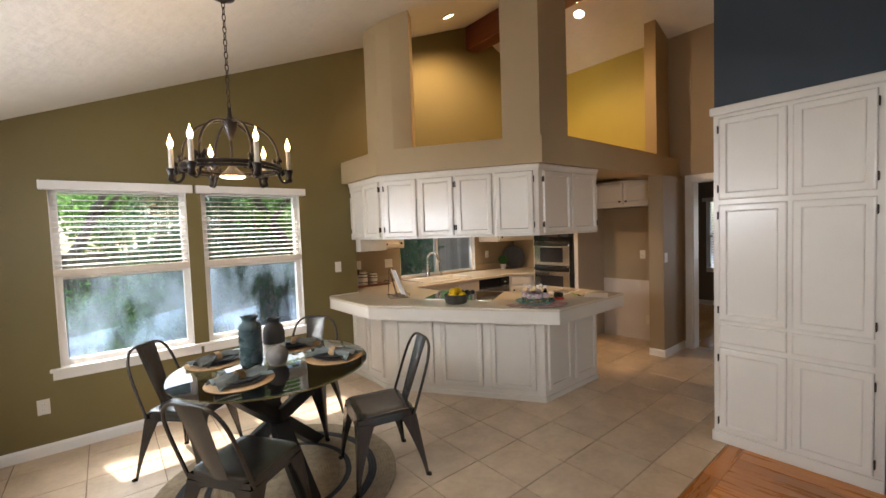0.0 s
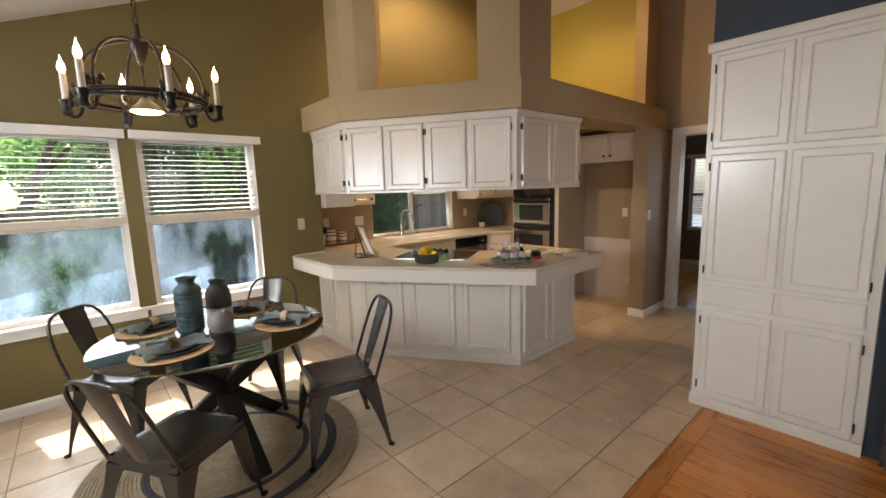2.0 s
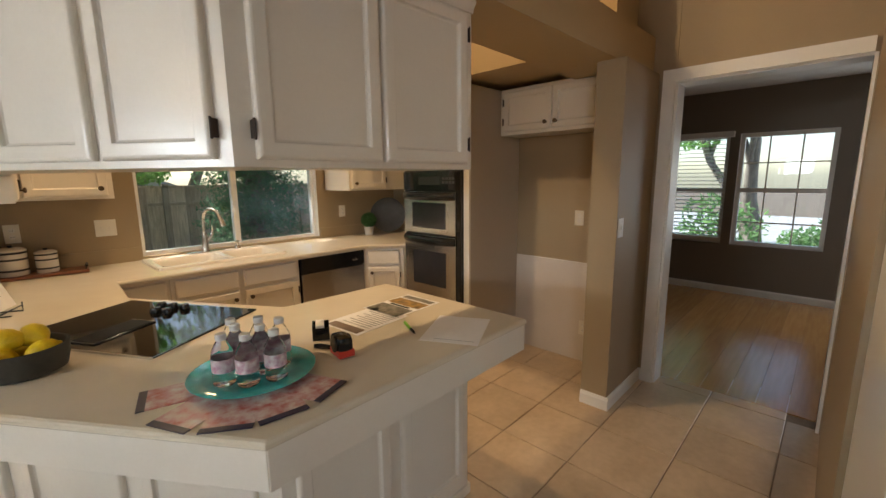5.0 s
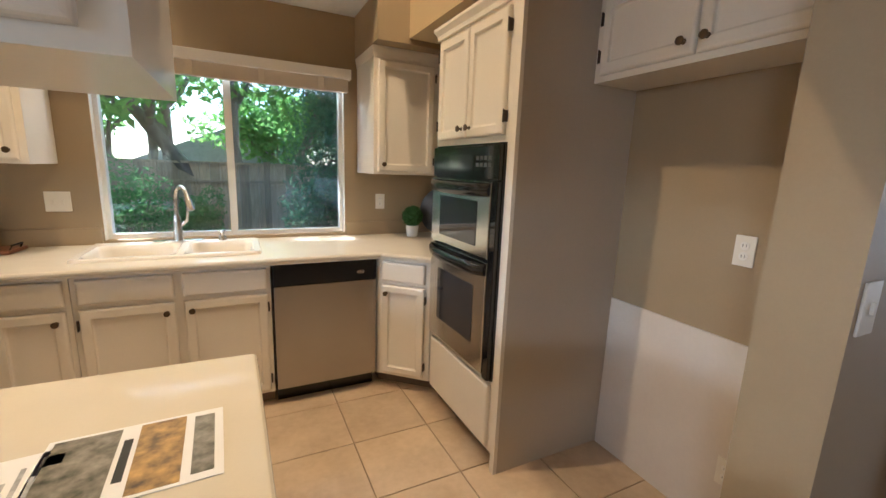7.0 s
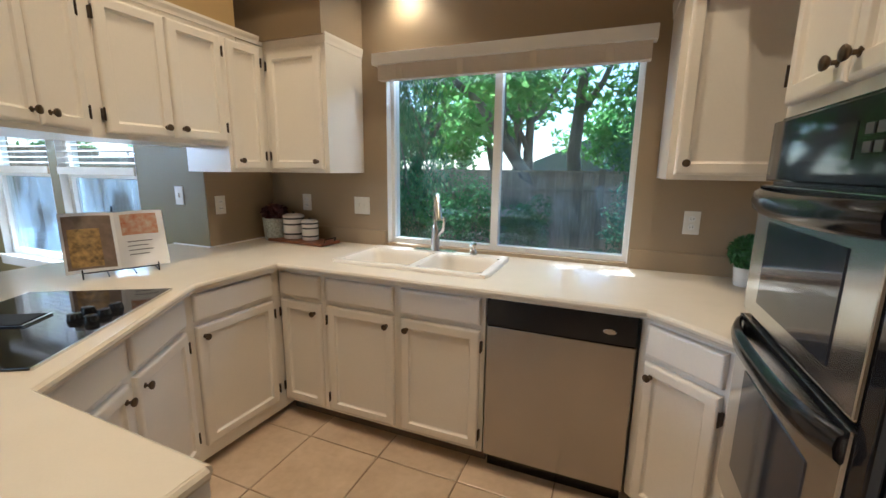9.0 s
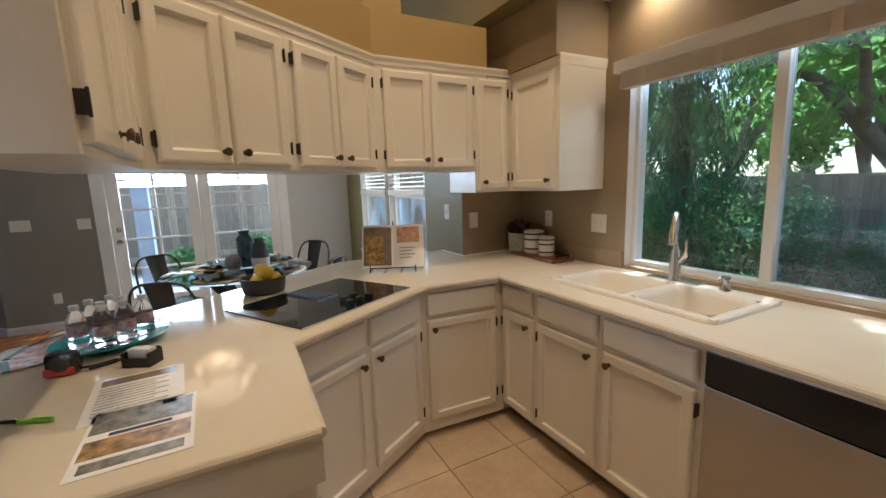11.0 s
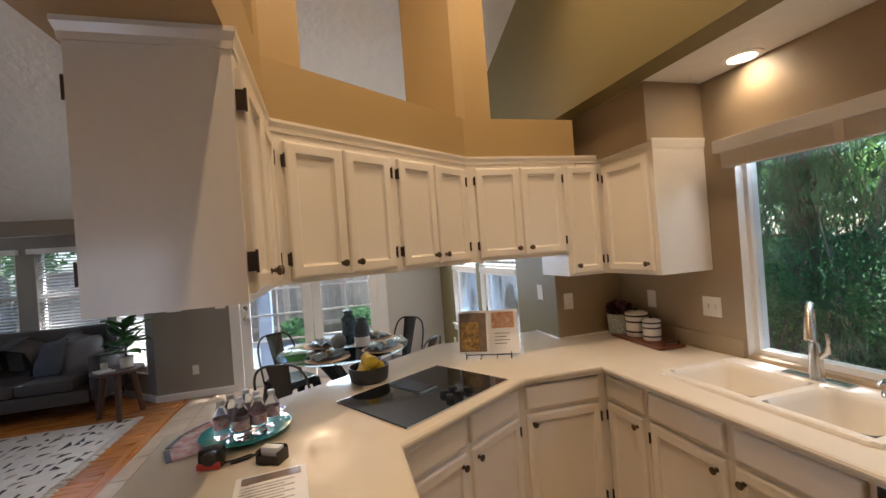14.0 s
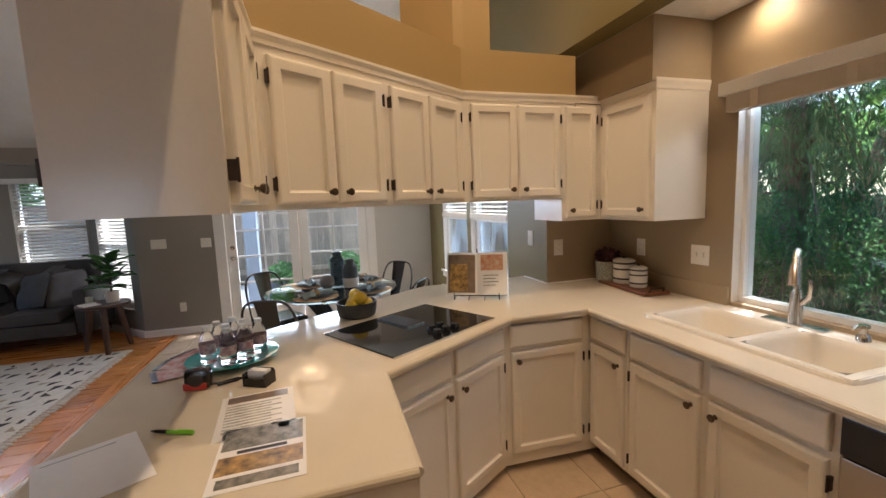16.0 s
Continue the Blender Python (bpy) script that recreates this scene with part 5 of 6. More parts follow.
M_FOOD = material("food_photograph", (0.60, 0.36, 0.10), 0.35, vary=0.5, scale=34, second=(0.04, 0.025, 0.015))
M_FOODR = material("red_dish_photograph", (0.50, 0.12, 0.03), 0.35, vary=0.5, scale=34, second=(0.62, 0.52, 0.38))
M_TAUPEP = material("brown_photo_print", (0.20, 0.14, 0.10), 0.4, vary=0.3, scale=20)
M_INK = material("printed_ink", (0.03, 0.03, 0.03), 0.6)
M_WIRE = material("black_wire", (0.02, 0.018, 0.016), 0.4, metal=0.6)
bkm = Matrix.Translation((2.50, 3.80, ZC)) @ pose(0, 0, 0, 0, 0, 65)
book = thing("cookbook", (2.50, 3.80, ZC + 0.02), "open cookbook with food photographs on a wire stand", "book")
tilt = bkm @ Matrix.Translation((0, -0.015, 0.022)) @ pose(0, 0, 0, -21, 0, 0) @ Matrix.Scale(1.18, 4)
for sx in (-1, 1):
    rows = []
    for t in np.linspace(0, 1, 2):
        rows.append([tilt @ Vector((sx * u * 0.165, -0.012 * math.sin(u * math.pi) + 0.010 * (1 - u), t * 0.235)) for u in np.linspace(0, 1, 9)])
    pg = part("page_block", sheet(bmesh.new(), rows, 0.006 * sx), M_PAPER, book, smooth=50)

    def on_page(nm, mat, u0, u1, z0, z1, lift=0.0012):
        rows = [[tilt @ Vector((sx * u * 0.165, -0.012 * math.sin(u * math.pi) + 0.010 * (1 - u) - lift, z)) for u in np.linspace(u0, u1, 6)] for z in (z0, z1)]
        return part(nm, sheet(bmesh.new(), rows, 0.0004), mat, pg)

    if sx < 0:
        on_page("photograph", M_TAUPEP, 0.06, 0.95, 0.012, 0.222, 0.0066)
        on_page("photograph", M_FOOD, 0.30, 0.88, 0.02, 0.17, 0.0075)
    else:
        on_page("photograph", M_FOODR, 0.12, 0.86, 0.135, 0.222)
        for k in range(4):
            on_page("text_line", M_INK, 0.2, 0.7 - 0.1 * (k % 2), 0.105 - k * 0.018, 0.108 - k * 0.018)
stand = thing("book_stand", (2.50, 3.80, ZC), "black wire cookbook stand on the worktop", "book stand")
for pts in ([(-0.14, -0.06, 0.045), (-0.14, -0.06, 0.004), (-0.14, 0.14, 0.004), (0.14, 0.14, 0.004), (0.14, -0.06, 0.004), (0.14, -0.06, 0.045)],
            [(-0.14, -0.06, 0.03), (0.14, -0.06, 0.03)], [(0, 0.14, 0.004), (0, 0.125, 0.285), (0, 0.095, 0.305), (0, 0.09, 0.28)],
            [(-0.05, -0.06, 0.004), (-0.05, 0.10, 0.004)], [(0.05, -0.06, 0.004), (0.05, 0.10, 0.004)],
            [(-0.06, 0.05, 0.004), (-0.045, 0.10, 0.20), (0, 0.115, 0.245), (0.045, 0.10, 0.20), (0.06, 0.05, 0.004)]):
    part("wire", tube(bmesh.new(), pts, 0.0032, 6, m=bkm), M_WIRE, stand)

# bottled water on a turquoise glass tray, magazines below
M_PET = glass("clear_bottle_plastic", (0.97, 0.98, 1.0), 0.03, 1.12)
M_LBL = material("bottle_label", (0.42, 0.20, 0.27), 0.45, vary=0.5, scale=60, second=(0.72, 0.68, 0.68))
M_CAP = material("white_bottle_cap", (0.75, 0.75, 0.74), 0.4)
tx, ty = 3.07, 2.485
tray = thing("glass_tray", (tx, ty, ZC), "turquoise glass platter holding water bottles", "tray")
M_TQ = material("turquoise_glaze", (0.02, 0.42, 0.43), 0.06, vary=0.25, scale=20, spec=0.7, coat=0.5)
part("dish", lathe(bmesh.new(), [(0.09, ZC + 0.003), (0.10, ZC + 0.004), (0.168, ZC + 0.018), (0.176, ZC + 0.024), (0.172, ZC + 0.026), (0.10, ZC + 0.011), (0.05, ZC + 0.010)], Matrix.Translation((tx, ty, 0)), 40), M_TQ, tray, smooth=40)
first = None
for k, (dx, dy) in enumerate(((-0.085, -0.01), (-0.04, -0.062), (-0.03, 0.04), (0.02, -0.015), (0.03, -0.085), (0.045, 0.055), (0.085, 0.0), (-0.02, 0.10))):
    if first is None:
        b = thing("water_bottle", (0, 0, 0), "small clear plastic water bottle with a printed label", "bottle", "water bottles")
        prof = [(0.026, 0), (0.030, 0.004), (0.030, 0.03), (0.028, 0.034), (0.030, 0.038), (0.030, 0.085), (0.027, 0.10), (0.016, 0.122), (0.012, 0.128), (0.012, 0.135)]
        part("bottle", lathe(bmesh.new(), prof, n=16), M_PET, b, smooth=50)
        part("label", lathe(bmesh.new(), [(0.0306, 0.042), (0.0306, 0.080)], n=18, cap=False), M_LBL, b, smooth=60)
        part("cap", lathe(bmesh.new(), [(0.0145, 0.130), (0.0145, 0.146), (0.013, 0.148)], n=16), M_CAP, b)
        first = b
        b.matrix_basis = pose(tx + dx, ty + dy, ZC + 0.012)
    else:
        copy_thing(first, pose(tx + dx, ty + dy, ZC + 0.012, 0, 0, 40 * k))
M_MAG = material("magazine_cover", (0.80, 0.74, 0.70), 0.25, vary=0.5, scale=22, second=(0.48, 0.05, 0.04))
M_NAVY = material("navy_magazine_band", (0.03, 0.025, 0.06), 0.3, vary=0.2, scale=30)
for k, turn in enumerate((165, 205, 235, 262, 292)):
    a = radians(turn)
    mm = Matrix.Translation((tx + 0.205 * math.cos(a), ty + 0.205 * math.sin(a), ZC + 0.0005 + 0.0008 * k)) @ pose(0, 0, 0, 0, 0, math.degrees(a) + 90)
    mg = thing("magazine", mm.translation, "small folded glossy leaflet fanned out under the tray", "leaflet", "leaflets")
    part("cover", boxes((-0.06, 0.06, -0.06, 0.085, 0, 0.0022), m=mm), M_MAG, mg)
    part("band", boxes((-0.06, 0.06, -0.08, -0.06, 0, 0.0024), m=mm), M_NAVY, mg)

tape = thing("tape_measure", (3.33, 2.42, ZC), "black and red tape measure with a wrist strap", "tape measure")
tm = Matrix.Translation((3.33, 2.42, ZC)) @ pose(0, 0, 0, 0, 0, 82)
M_REDP = material("red_plastic", (0.55, 0.05, 0.03), 0.35)
part("case", boxes((-0.042, 0.042, -0.026, 0.026, 0, 0.072), m=tm, bevel=0.02), M_BLACK, tape, smooth=50)
part("side_panel", boxes((-0.0432, 0.034, -0.0275, 0.0275, 0.004, 0.028), m=tm, bevel=0.005), M_REDP, tape, "red lower shell")
for sd in (-1, 1):
    part("face_disc", lathe(bmesh.new(), [(0.026, 0), (0.026, 0.002), (0.018, 0.003)], tm @ Matrix.Translation((0, sd * 0.026, 0.042)) @ pose(0, 0, 0, -90 * sd, 0, 0), 20), M_GUNMETAL, tape)
part("strap", tube(bmesh.new(), [(0.04, 0, 0.012), (0.065, 0.018, 0.006), (0.11, 0.05, 0.005), (0.125, 0.045, 0.005), (0.115, 0.03, 0.005), (0.06, -0.004, 0.006)], 0.0045, 6, m=tm), M_BLACK, tape)
cup = thing("card_holder", (3.37, 2.62, ZC), "small black dish holding business cards", "card holder")
cm = Matrix.Translation((3.37, 2.62, ZC)) @ pose(0, 0, 0, 0, 0, 60)
part("dish", boxes((-0.045, 0.045, -0.03, 0.03, 0, 0.008), (-0.045, -0.040, -0.03, 0.03, 0.008, 0.045), (0.04, 0.045, -0.03, 0.03, 0.008, 0.045), (-0.04, 0.04, 0.026, 0.03, 0.008, 0.05), (-0.04, 0.04, -0.03, -0.026, 0.008, 0.03), m=cm), M_BLACK, cup)
part("card", boxes((-0.036, 0.036, -0.012, 0.018, 0.010, 0.052), m=cm), M_PAPER, cup)


def paper(x, y, rz, label, prints):
    m = Matrix.Translation((x, y, ZC + 0.0006)) @ pose(0, 0, 0, 0, 0, rz)
    p = thing("paper_sheet", m.translation, label, "paper", "papers on the worktop")
    part("sheet", boxes((-0.108, 0.108, -0.14, 0.14, 0, 0.0012), m=m), M_PAPER, p)
    for a, b, c, d, mt in prints:
        part("print", boxes((a, b, c, d, 0.0012, 0.0018), m=m), mt, p)
    return p


M_PHOTO = material("garden_photo_print", (0.36, 0.33, 0.28), 0.3, vary=0.5, scale=38, second=(0.025, 0.03, 0.02))
M_GREYP = material("grey_print", (0.42, 0.42, 0.43), 0.5, vary=0.4, scale=70)
paper(3.59, 2.64, 95, "printed sheet with text and a row of photographs", [(-0.09, 0.09, 0.085, 0.13, M_TAUPEP)] + [(-0.09, 0.07 - 0.03 * (k % 2), 0.06 - k * 0.018, 0.067 - k * 0.018, M_GREYP) for k in range(10)] + [(0.06, 0.09, -0.13, -0.10, M_INK)])
paper(3.82, 2.68, 92, "printed sheet with garden photographs", [(-0.1, 0.1, 0.03, 0.13, M_PHOTO), (-0.1, 0.1, -0.075, 0.0, M_FOOD), (-0.06, 0.06, 0.008, 0.022, M_INK), (-0.09, 0.09, -0.125, -0.09, M_PHOTO)])
paper(3.76, 2.29, 118, "blank white sheet of paper", [(-0.09, 0.06, 0.11, 0.114, M_GREYP)])
M_GREEN = material("green_pen_barrel", (0.22, 0.62, 0.03), 0.3)
pen = thing("pen", (3.64, 2.43, ZC), "green and black ballpoint pen beside the papers", "pen")
pm = Matrix.Translation((3.64, 2.43, ZC + 0.006)) @ pose(0, 0, 0, 0, 0, 66)
part("barrel", tube(bmesh.new(), [(-0.02, 0, 0), (0.06, 0, 0)], 0.0055, 8, m=pm), M_GREEN, pen)
part("grip", tube(bmesh.new(), [(-0.07, 0, 0), (-0.055, 0, 0), (-0.02, 0, 0)], [0.002, 0.005, 0.0055], 8, m=pm), M_BLACK, pen)
part("clip", boxes((0.015, 0.06, -0.002, 0.002, 0.005, 0.008), m=pm), M_GREEN, pen)

# canisters on a wooden tray
M_TRAYW = wood("walnut_tray", (0.24, 0.085, 0.03), (0.14, 0.045, 0.018), rough=0.4, per_object=0)
M_CERAM = material("white_ceramic", (0.74, 0.70, 0.64), 0.25, vary=0.03, scale=20)
trw = thing("wooden_tray", (2.70, 4.82, ZC), "dark wooden serving tray with black handles", "tray")
m = Matrix.Translation((2.70, 4.82, ZC)) @ pose(0, 0, 0, 0, 0, -4)
part("board", boxes((-0.24, 0.24, -0.09, 0.09, 0.004, 0.022), m=m, bevel=0.004), M_TRAYW, trw)
for s in (-1, 1):
    part("handle", tube(bmesh.new(), [(s * 0.225, -0.05, 0.02), (s * 0.235, -0.05, 0.045), (s * 0.235, 0.05, 0.045), (s * 0.225, 0.05, 0.02)], 0.005, 6, m=m), M_WIRE, trw)


def canister(x, y, r, h):
    z = ZC + 0.022
    c = thing("canister", (x, y, z), "white ceramic canister with black stripes and a knobbed lid", "canister", "canisters")
    part("jar", lathe(bmesh.new(), [(r * 0.93, z), (r, z + 0.006), (r, z + h * 0.80), (r * 0.96, z + h * 0.82)], Matrix.Translation((x, y, 0)), 28), M_CERAM, c, smooth=40)
    for f in (0.15, 0.52, 0.74):
        part("stripe", lathe(bmesh.new(), [(r * 1.004, z + h * f), (r * 1.006, z + h * (f + 0.07))], Matrix.Translation((x, y, 0)), 28, cap=False), M_INK, c, smooth=60)
    lid = part("lid", lathe(bmesh.new(), [(r * 1.02, z + h * 0.82), (r * 1.03, z + h * 0.87), (r * 0.7, z + h * 0.93), (r * 0.2, z + h * 0.95)], Matrix.Translation((x, y, 0)), 28), M_CERAM, c, smooth=40)
    part("lid_knob", lathe(bmesh.new(), [(0.008, z + h * 0.94), (0.012, z + h * 0.98), (0.009, z + h * 1.02)], Matrix.Translation((x, y, 0)), 12), M_INK, lid, smooth=50)


canister(2.60, 4.845, 0.070, 0.178)
canister(2.75, 4.83, 0.054, 0.145)
M_POT = material("grey_green_pot", (0.50, 0.51, 0.44), 0.6, scale=90, bump=0.5, grain=130, second=(0.16, 0.17, 0.13))
M_WINE = material("burgundy_leaf", (0.07, 0.018, 0.02), 0.5, vary=0.4, scale=40)
pp = thing("potted_plant", (2.45, 4.83, ZC + 0.022), "grey textured pot with a dark burgundy plant", "plant")
part("pot", lathe(bmesh.new(), [(0.066, ZC + 0.001), (0.074, ZC + 0.008), (0.083, ZC + 0.155), (0.077, ZC + 0.155), (0.068, ZC + 0.12)], Matrix.Translation((2.45, 4.83, 0)), 26), M_POT, pp, smooth=40)


def leaf_mesh(name, rng, clumps, size, mat, flat=0.0, droop=0.0, width=0.45):
    """Many small leaves in clumps (x, y, z, rx, ry, rz, count): each leaf a bent pair of quads."""
    vs, fs = [], []
    for cx, cy, cz, rx, ry, rz, n in clumps:
        d = rng.normal(size=(n, 3))
        d /= np.linalg.norm(d, axis=1)[:, None]
        r = rng.uniform(0.35, 1.0, size=(n, 1)) ** 0.6
        p = d * r * np.array([rx, ry, rz]) + np.array([cx, cy, cz])
        a = rng.normal(size=(n, 3))
        a[:, 2] -= droop
        a /= np.linalg.norm(a, axis=1)[:, None]
        b = np.cross(a, rng.normal(size=(n, 3)) + np.array([0, 0, flat]))
        b /= np.linalg.norm(b, axis=1)[:, None] + 1e-9
        s = size * rng.uniform(0.6, 1.3, size=(n, 1))
        base = len(vs)
        q = np.stack([p - a * s, p - b * s * width, p + a * s, p + b * s * width], axis=1)
        q[:, 1] += np.cross(a, b) * s * 0.15
        q[:, 3] += np.cross(a, b) * s * 0.15
        vs.extend(map(tuple, q.reshape(-1, 3)))
        fs.extend((base + 4 * i, base + 4 * i + 1, base + 4 * i + 2, base + 4 * i + 3) for i in range(n))
    me = bpy.data.meshes.new(name)
    me.from_pydata(vs, [], fs)
    me.materials.append(mat)
    return me


def leaf_part(name, parent, me):
    ob = new(name, me)
    ob.parent = parent
    if parent.type == "EMPTY":
        ob.matrix_basis = parent.matrix_basis.inverted()
    return ob


nrng = np.random.default_rng(11)
leaf_part("leaves", pp, leaf_mesh("leaves", nrng, [(2.45, 4.83, ZC + 0.19, 0.10, 0.08, 0.06, 260)], 0.024, M_WINE))
M_BOX = material("boxwood_leaf", (0.025, 0.11, 0.018), 0.5, vary=0.4, scale=60)
tp = thing("topiary", (5.20, 4.80, ZC), "small round green topiary in a white pot", "plant")
part("pot", lathe(bmesh.new(), [(0.038, ZC), (0.042, ZC + 0.004), (0.05, ZC + 0.085), (0.045, ZC + 0.085), (0.04, ZC + 0.07)], Matrix.Translation((5.20, 4.80, 0)), 22), M_CERAM, tp, smooth=40)
leaf_part("leaves", tp, leaf_mesh("leaves", nrng, [(5.20, 4.80, ZC + 0.155, 0.078, 0.078, 0.078, 2600)], 0.011, M_BOX))
plm = Matrix.Translation((5.46, 4.80, ZC + 0.19)) @ pose(0, 0, 0, 78, 0, -40)
plt = thing("platter", (5.46, 4.80, ZC), "large dark round platter leaning in the corner", "platter")
part("dish", lathe(bmesh.new(), [(0.10, -0.008), (0.12, -0.006), (0.185, 0.008), (0.188, 0.012), (0.18, 0.012), (0.12, 0.0), (0.05, -0.002)], plm, 40), M_PLATE_D, plt, smooth=40)

# ---- switches and sockets ----
def wall_plate(p, q, z, kind, w=0.072, h=0.115):
    """A plate centred on the midpoint of p and q, on the face that looks to the right of p to q."""
    m = line_frame(((p[0] + q[0]) / 2, (p[1] + q[1]) / 2), q, z)
    t = thing("light_switch" if kind == "switch" else "wall_socket", m.translation, "cream plastic light switch on the wall" if kind == "switch" else "cream plastic double wall socket",
              "switch" if kind == "switch" else "socket", "wall plates")
    part("plate", boxes((-w / 2, w / 2, -0.006, 0.0, -h / 2, h / 2), m=m, bevel=0.002), M_PLATE, t)
    n = max(1, round(w / 0.06))
    for k in range(n):
        x = (k - (n - 1) / 2) * 0.046
        if kind == "switch":
            part("toggle", boxes((x - 0.006, x + 0.006, -0.014, -0.006, -0.012, 0.014), m=m, bevel=0.002), M_PLATE, t)
        else:
            for s in (-0.02, 0.02):
                part("outlet", lathe(bmesh.new(), [(0.016, 0), (0.016, 0.0025), (0.014, 0.003)], m @ Matrix.Translation((x, -0.006, s)) @ pose(0, 0, 0, 90, 0, 0), 14), M_TRIM, t)
                part("slot", boxes((x - 0.007, x - 0.005, -0.0097, -0.009, s - 0.004, s + 0.006), (x + 0.005, x + 0.007, -0.0097, -0.009, s - 0.004, s + 0.006), m=m), M_INK, t)
    return t


def on_x(x, y, z, kind, face, **k):
    d = 1 if face > 0 else -1
    return wall_plate((x, y - 0.02 * d), (x, y + 0.02 * d), z, kind, **k)


def on_y(y, x, z, kind, **k):
    return wall_plate((x - 0.02, y), (x + 0.02, y), z, kind, **k)


on_y(YD, 2.08, 1.222, "switch")
on_y(YD, -0.33, 0.37, "socket")
on_y(YD, 1.82, 0.35, "socket")
on_x(2.3145, 4.512, 1.165, "socket", 1)
on_y(YS, 2.62, 1.165, "socket")
on_y(YS, 3.077, 1.161, "switch", w=0.118)
on_y(YS, 4.992, 1.159, "socket")
on_x(XE, 2.72, 1.165, "socket", -1)
on_x(XE - 0.012, 2.64, 0.285, "socket", -1)
on_y(2.21, 5.16, 1.175, "switch")
on_x(XW, 0.985, 1.144, "switch", 1, w=0.165)
on_x(XW, 1.50, 1.131, "switch", 1, w=0.118)
on_x(XW, 1.175, 0.342, "socket", 1)
M_FRP = material("white_wall_sheet", (0.62, 0.56, 0.50), 0.35, vary=0.05, scale=3)
fp = solid("wall_sheet", boxes((XE - 0.010, XE, 2.384, 3.284, 0.0, 0.815), bevel=0.003), M_FRP, "white protective sheet on the wall of the fridge space", "wall panel", "structure")

hook = thing("ceiling_hook", (3.20, 4.80, 2.442), "small white hook screwed into the flat ceiling", "hook")
part("hook", tube(bmesh.new(), [(3.20, 4.80, 2.442), (3.20, 4.80, 2.415), (3.205, 4.80, 2.405), (3.215, 4.80, 2.408)], 0.0025, 6), M_TRIM, hook)

# ---- living room ----
M_SOFA = material("grey_sofa_cloth", (0.075, 0.07, 0.068), 0.9, vary=0.15, scale=10, bump=0.3, grain=220)
M_CUSH = material("pale_grey_cushion", (0.16, 0.155, 0.16), 0.9, vary=0.12, scale=12, bump=0.3, grain=220)
M_DCUSH = material("slate_cushion", (0.075, 0.08, 0.09), 0.9, vary=0.12, scale=12, bump=0.3, grain=220)
M_DWOOD = wood("dark_walnut", (0.10, 0.045, 0.022), (0.055, 0.025, 0.013), rough=0.4, per_object=0)
sofa = thing("sofa", (-1.1, -0.85, 0), "grey upholstered sofa with tufted back under the windows", "sofa")


def soft(x0, x1, y0, y1, z0, z1, r, m=ID):
    return boxes((x0, x1, y0, y1, z0, z1), m=m, bevel=r)


part("seat_base", soft(-1.50, -0.72, -1.85, 0.12, 0.16, 0.32, 0.03), M_SOFA, sofa, smooth=50)
for k in range(3):
    y = -1.70 + k * 0.565
    part("seat_cushion", soft(-1.36, -0.70, y, y + 0.56, 0.32, 0.46, 0.05), M_SOFA, sofa, smooth=50)
    bc = part("back_cushion", soft(-1.0, 1.0, -1.0, 1.0, -1.0, 1.0, 0.35, m=Matrix.Translation((-1.36, y + 0.28, 0.66)) @ pose(0, 0, 0, 0, 12, 0) @ Matrix.Diagonal((0.10, 0.275, 0.235, 1))), M_SOFA, sofa, smooth=60)
    for dy in (-0.13, 0.13):
        for dz in (-0.07, 0.08):
            part("button", lathe(bmesh.new(), [(0.014, 0), (0.011, 0.006), (0.002, 0.008)], Matrix.Translation((-1.255 + 0.02 * (dz < 0), y + 0.28 + dy, 0.66 + dz)) @ pose(0, 0, 0, 0, 90, 0), 10), M_SOFA, bc)
part("back", soft(-1.56, -1.42, -1.95, 0.22, 0.16, 0.97, 0.05), M_SOFA, sofa, smooth=50)
for y0 in (-1.97, 0.10):
    part("arm", soft(-1.5, -0.74, y0, y0 + 0.15, 0.16, 0.70, 0.06, m=ID), M_SOFA, sofa, smooth=50)
    part("wing", soft(-1.55, -1.2, y0, y0 + 0.13, 0.6, 0.96, 0.055, m=ID), M_SOFA, sofa, smooth=50)
for x in (-1.42, -0.82):
    for y in (-1.85, 0.14):
        part("leg", tube(bmesh.new(), [(x, y, 0.18), (x + (0.05 if x > -1 else -0.03), y + (0.03 if y > 0 else -0.03), 0.0)], [0.02, 0.011], 10), M_DWOOD, sofa)
for y, mt, rz in ((-0.10, M_CUSH, 25), (-0.42, M_DCUSH, -10)):
    c = thing("cushion", (-1.14, y, 0.46), "square cushion propped on the sofa, " + ("pale grey" if mt is M_CUSH else "dark slate"), "cushion", "sofa cushions")
    bm = bmesh.new()
    cm = Matrix.Translation((-1.10, y, 0.66)) @ pose(0, 0, 0, 20, 65, rz)
    n = 10
    for side in (1, -1):
        g = [[bm.verts.new(cm @ Vector((u * 0.21, v * 0.21, side * 0.07 * max(0, (1 - u ** 4) * (1 - v ** 4)) ** 0.7))) for u in np.linspace(-1, 1, n)] for v in np.linspace(-1, 1, n)]
        for r0, r1 in zip(g, g[1:]):
            for i in range(n - 1):
                bm.faces.new((r0[i], r0[i + 1], r1[i + 1], r1[i]))
    bmesh.ops.remove_doubles(bm, verts=bm.verts, dist=0.0005)
    part("cover", bm, mt, c, smooth=60)

# side table with a fig plant
sx, sy = -0.52, 0.50
st = thing("side_table", (sx, sy, 0), "round dark wooden side table with three legs", "table")
part("top", lathe(bmesh.new(), [(0.23, 0.515), (0.25, 0.525), (0.25, 0.54), (0.245, 0.545)], Matrix.Translation((sx, sy, 0)), 36), M_DWOOD, st, smooth=40)
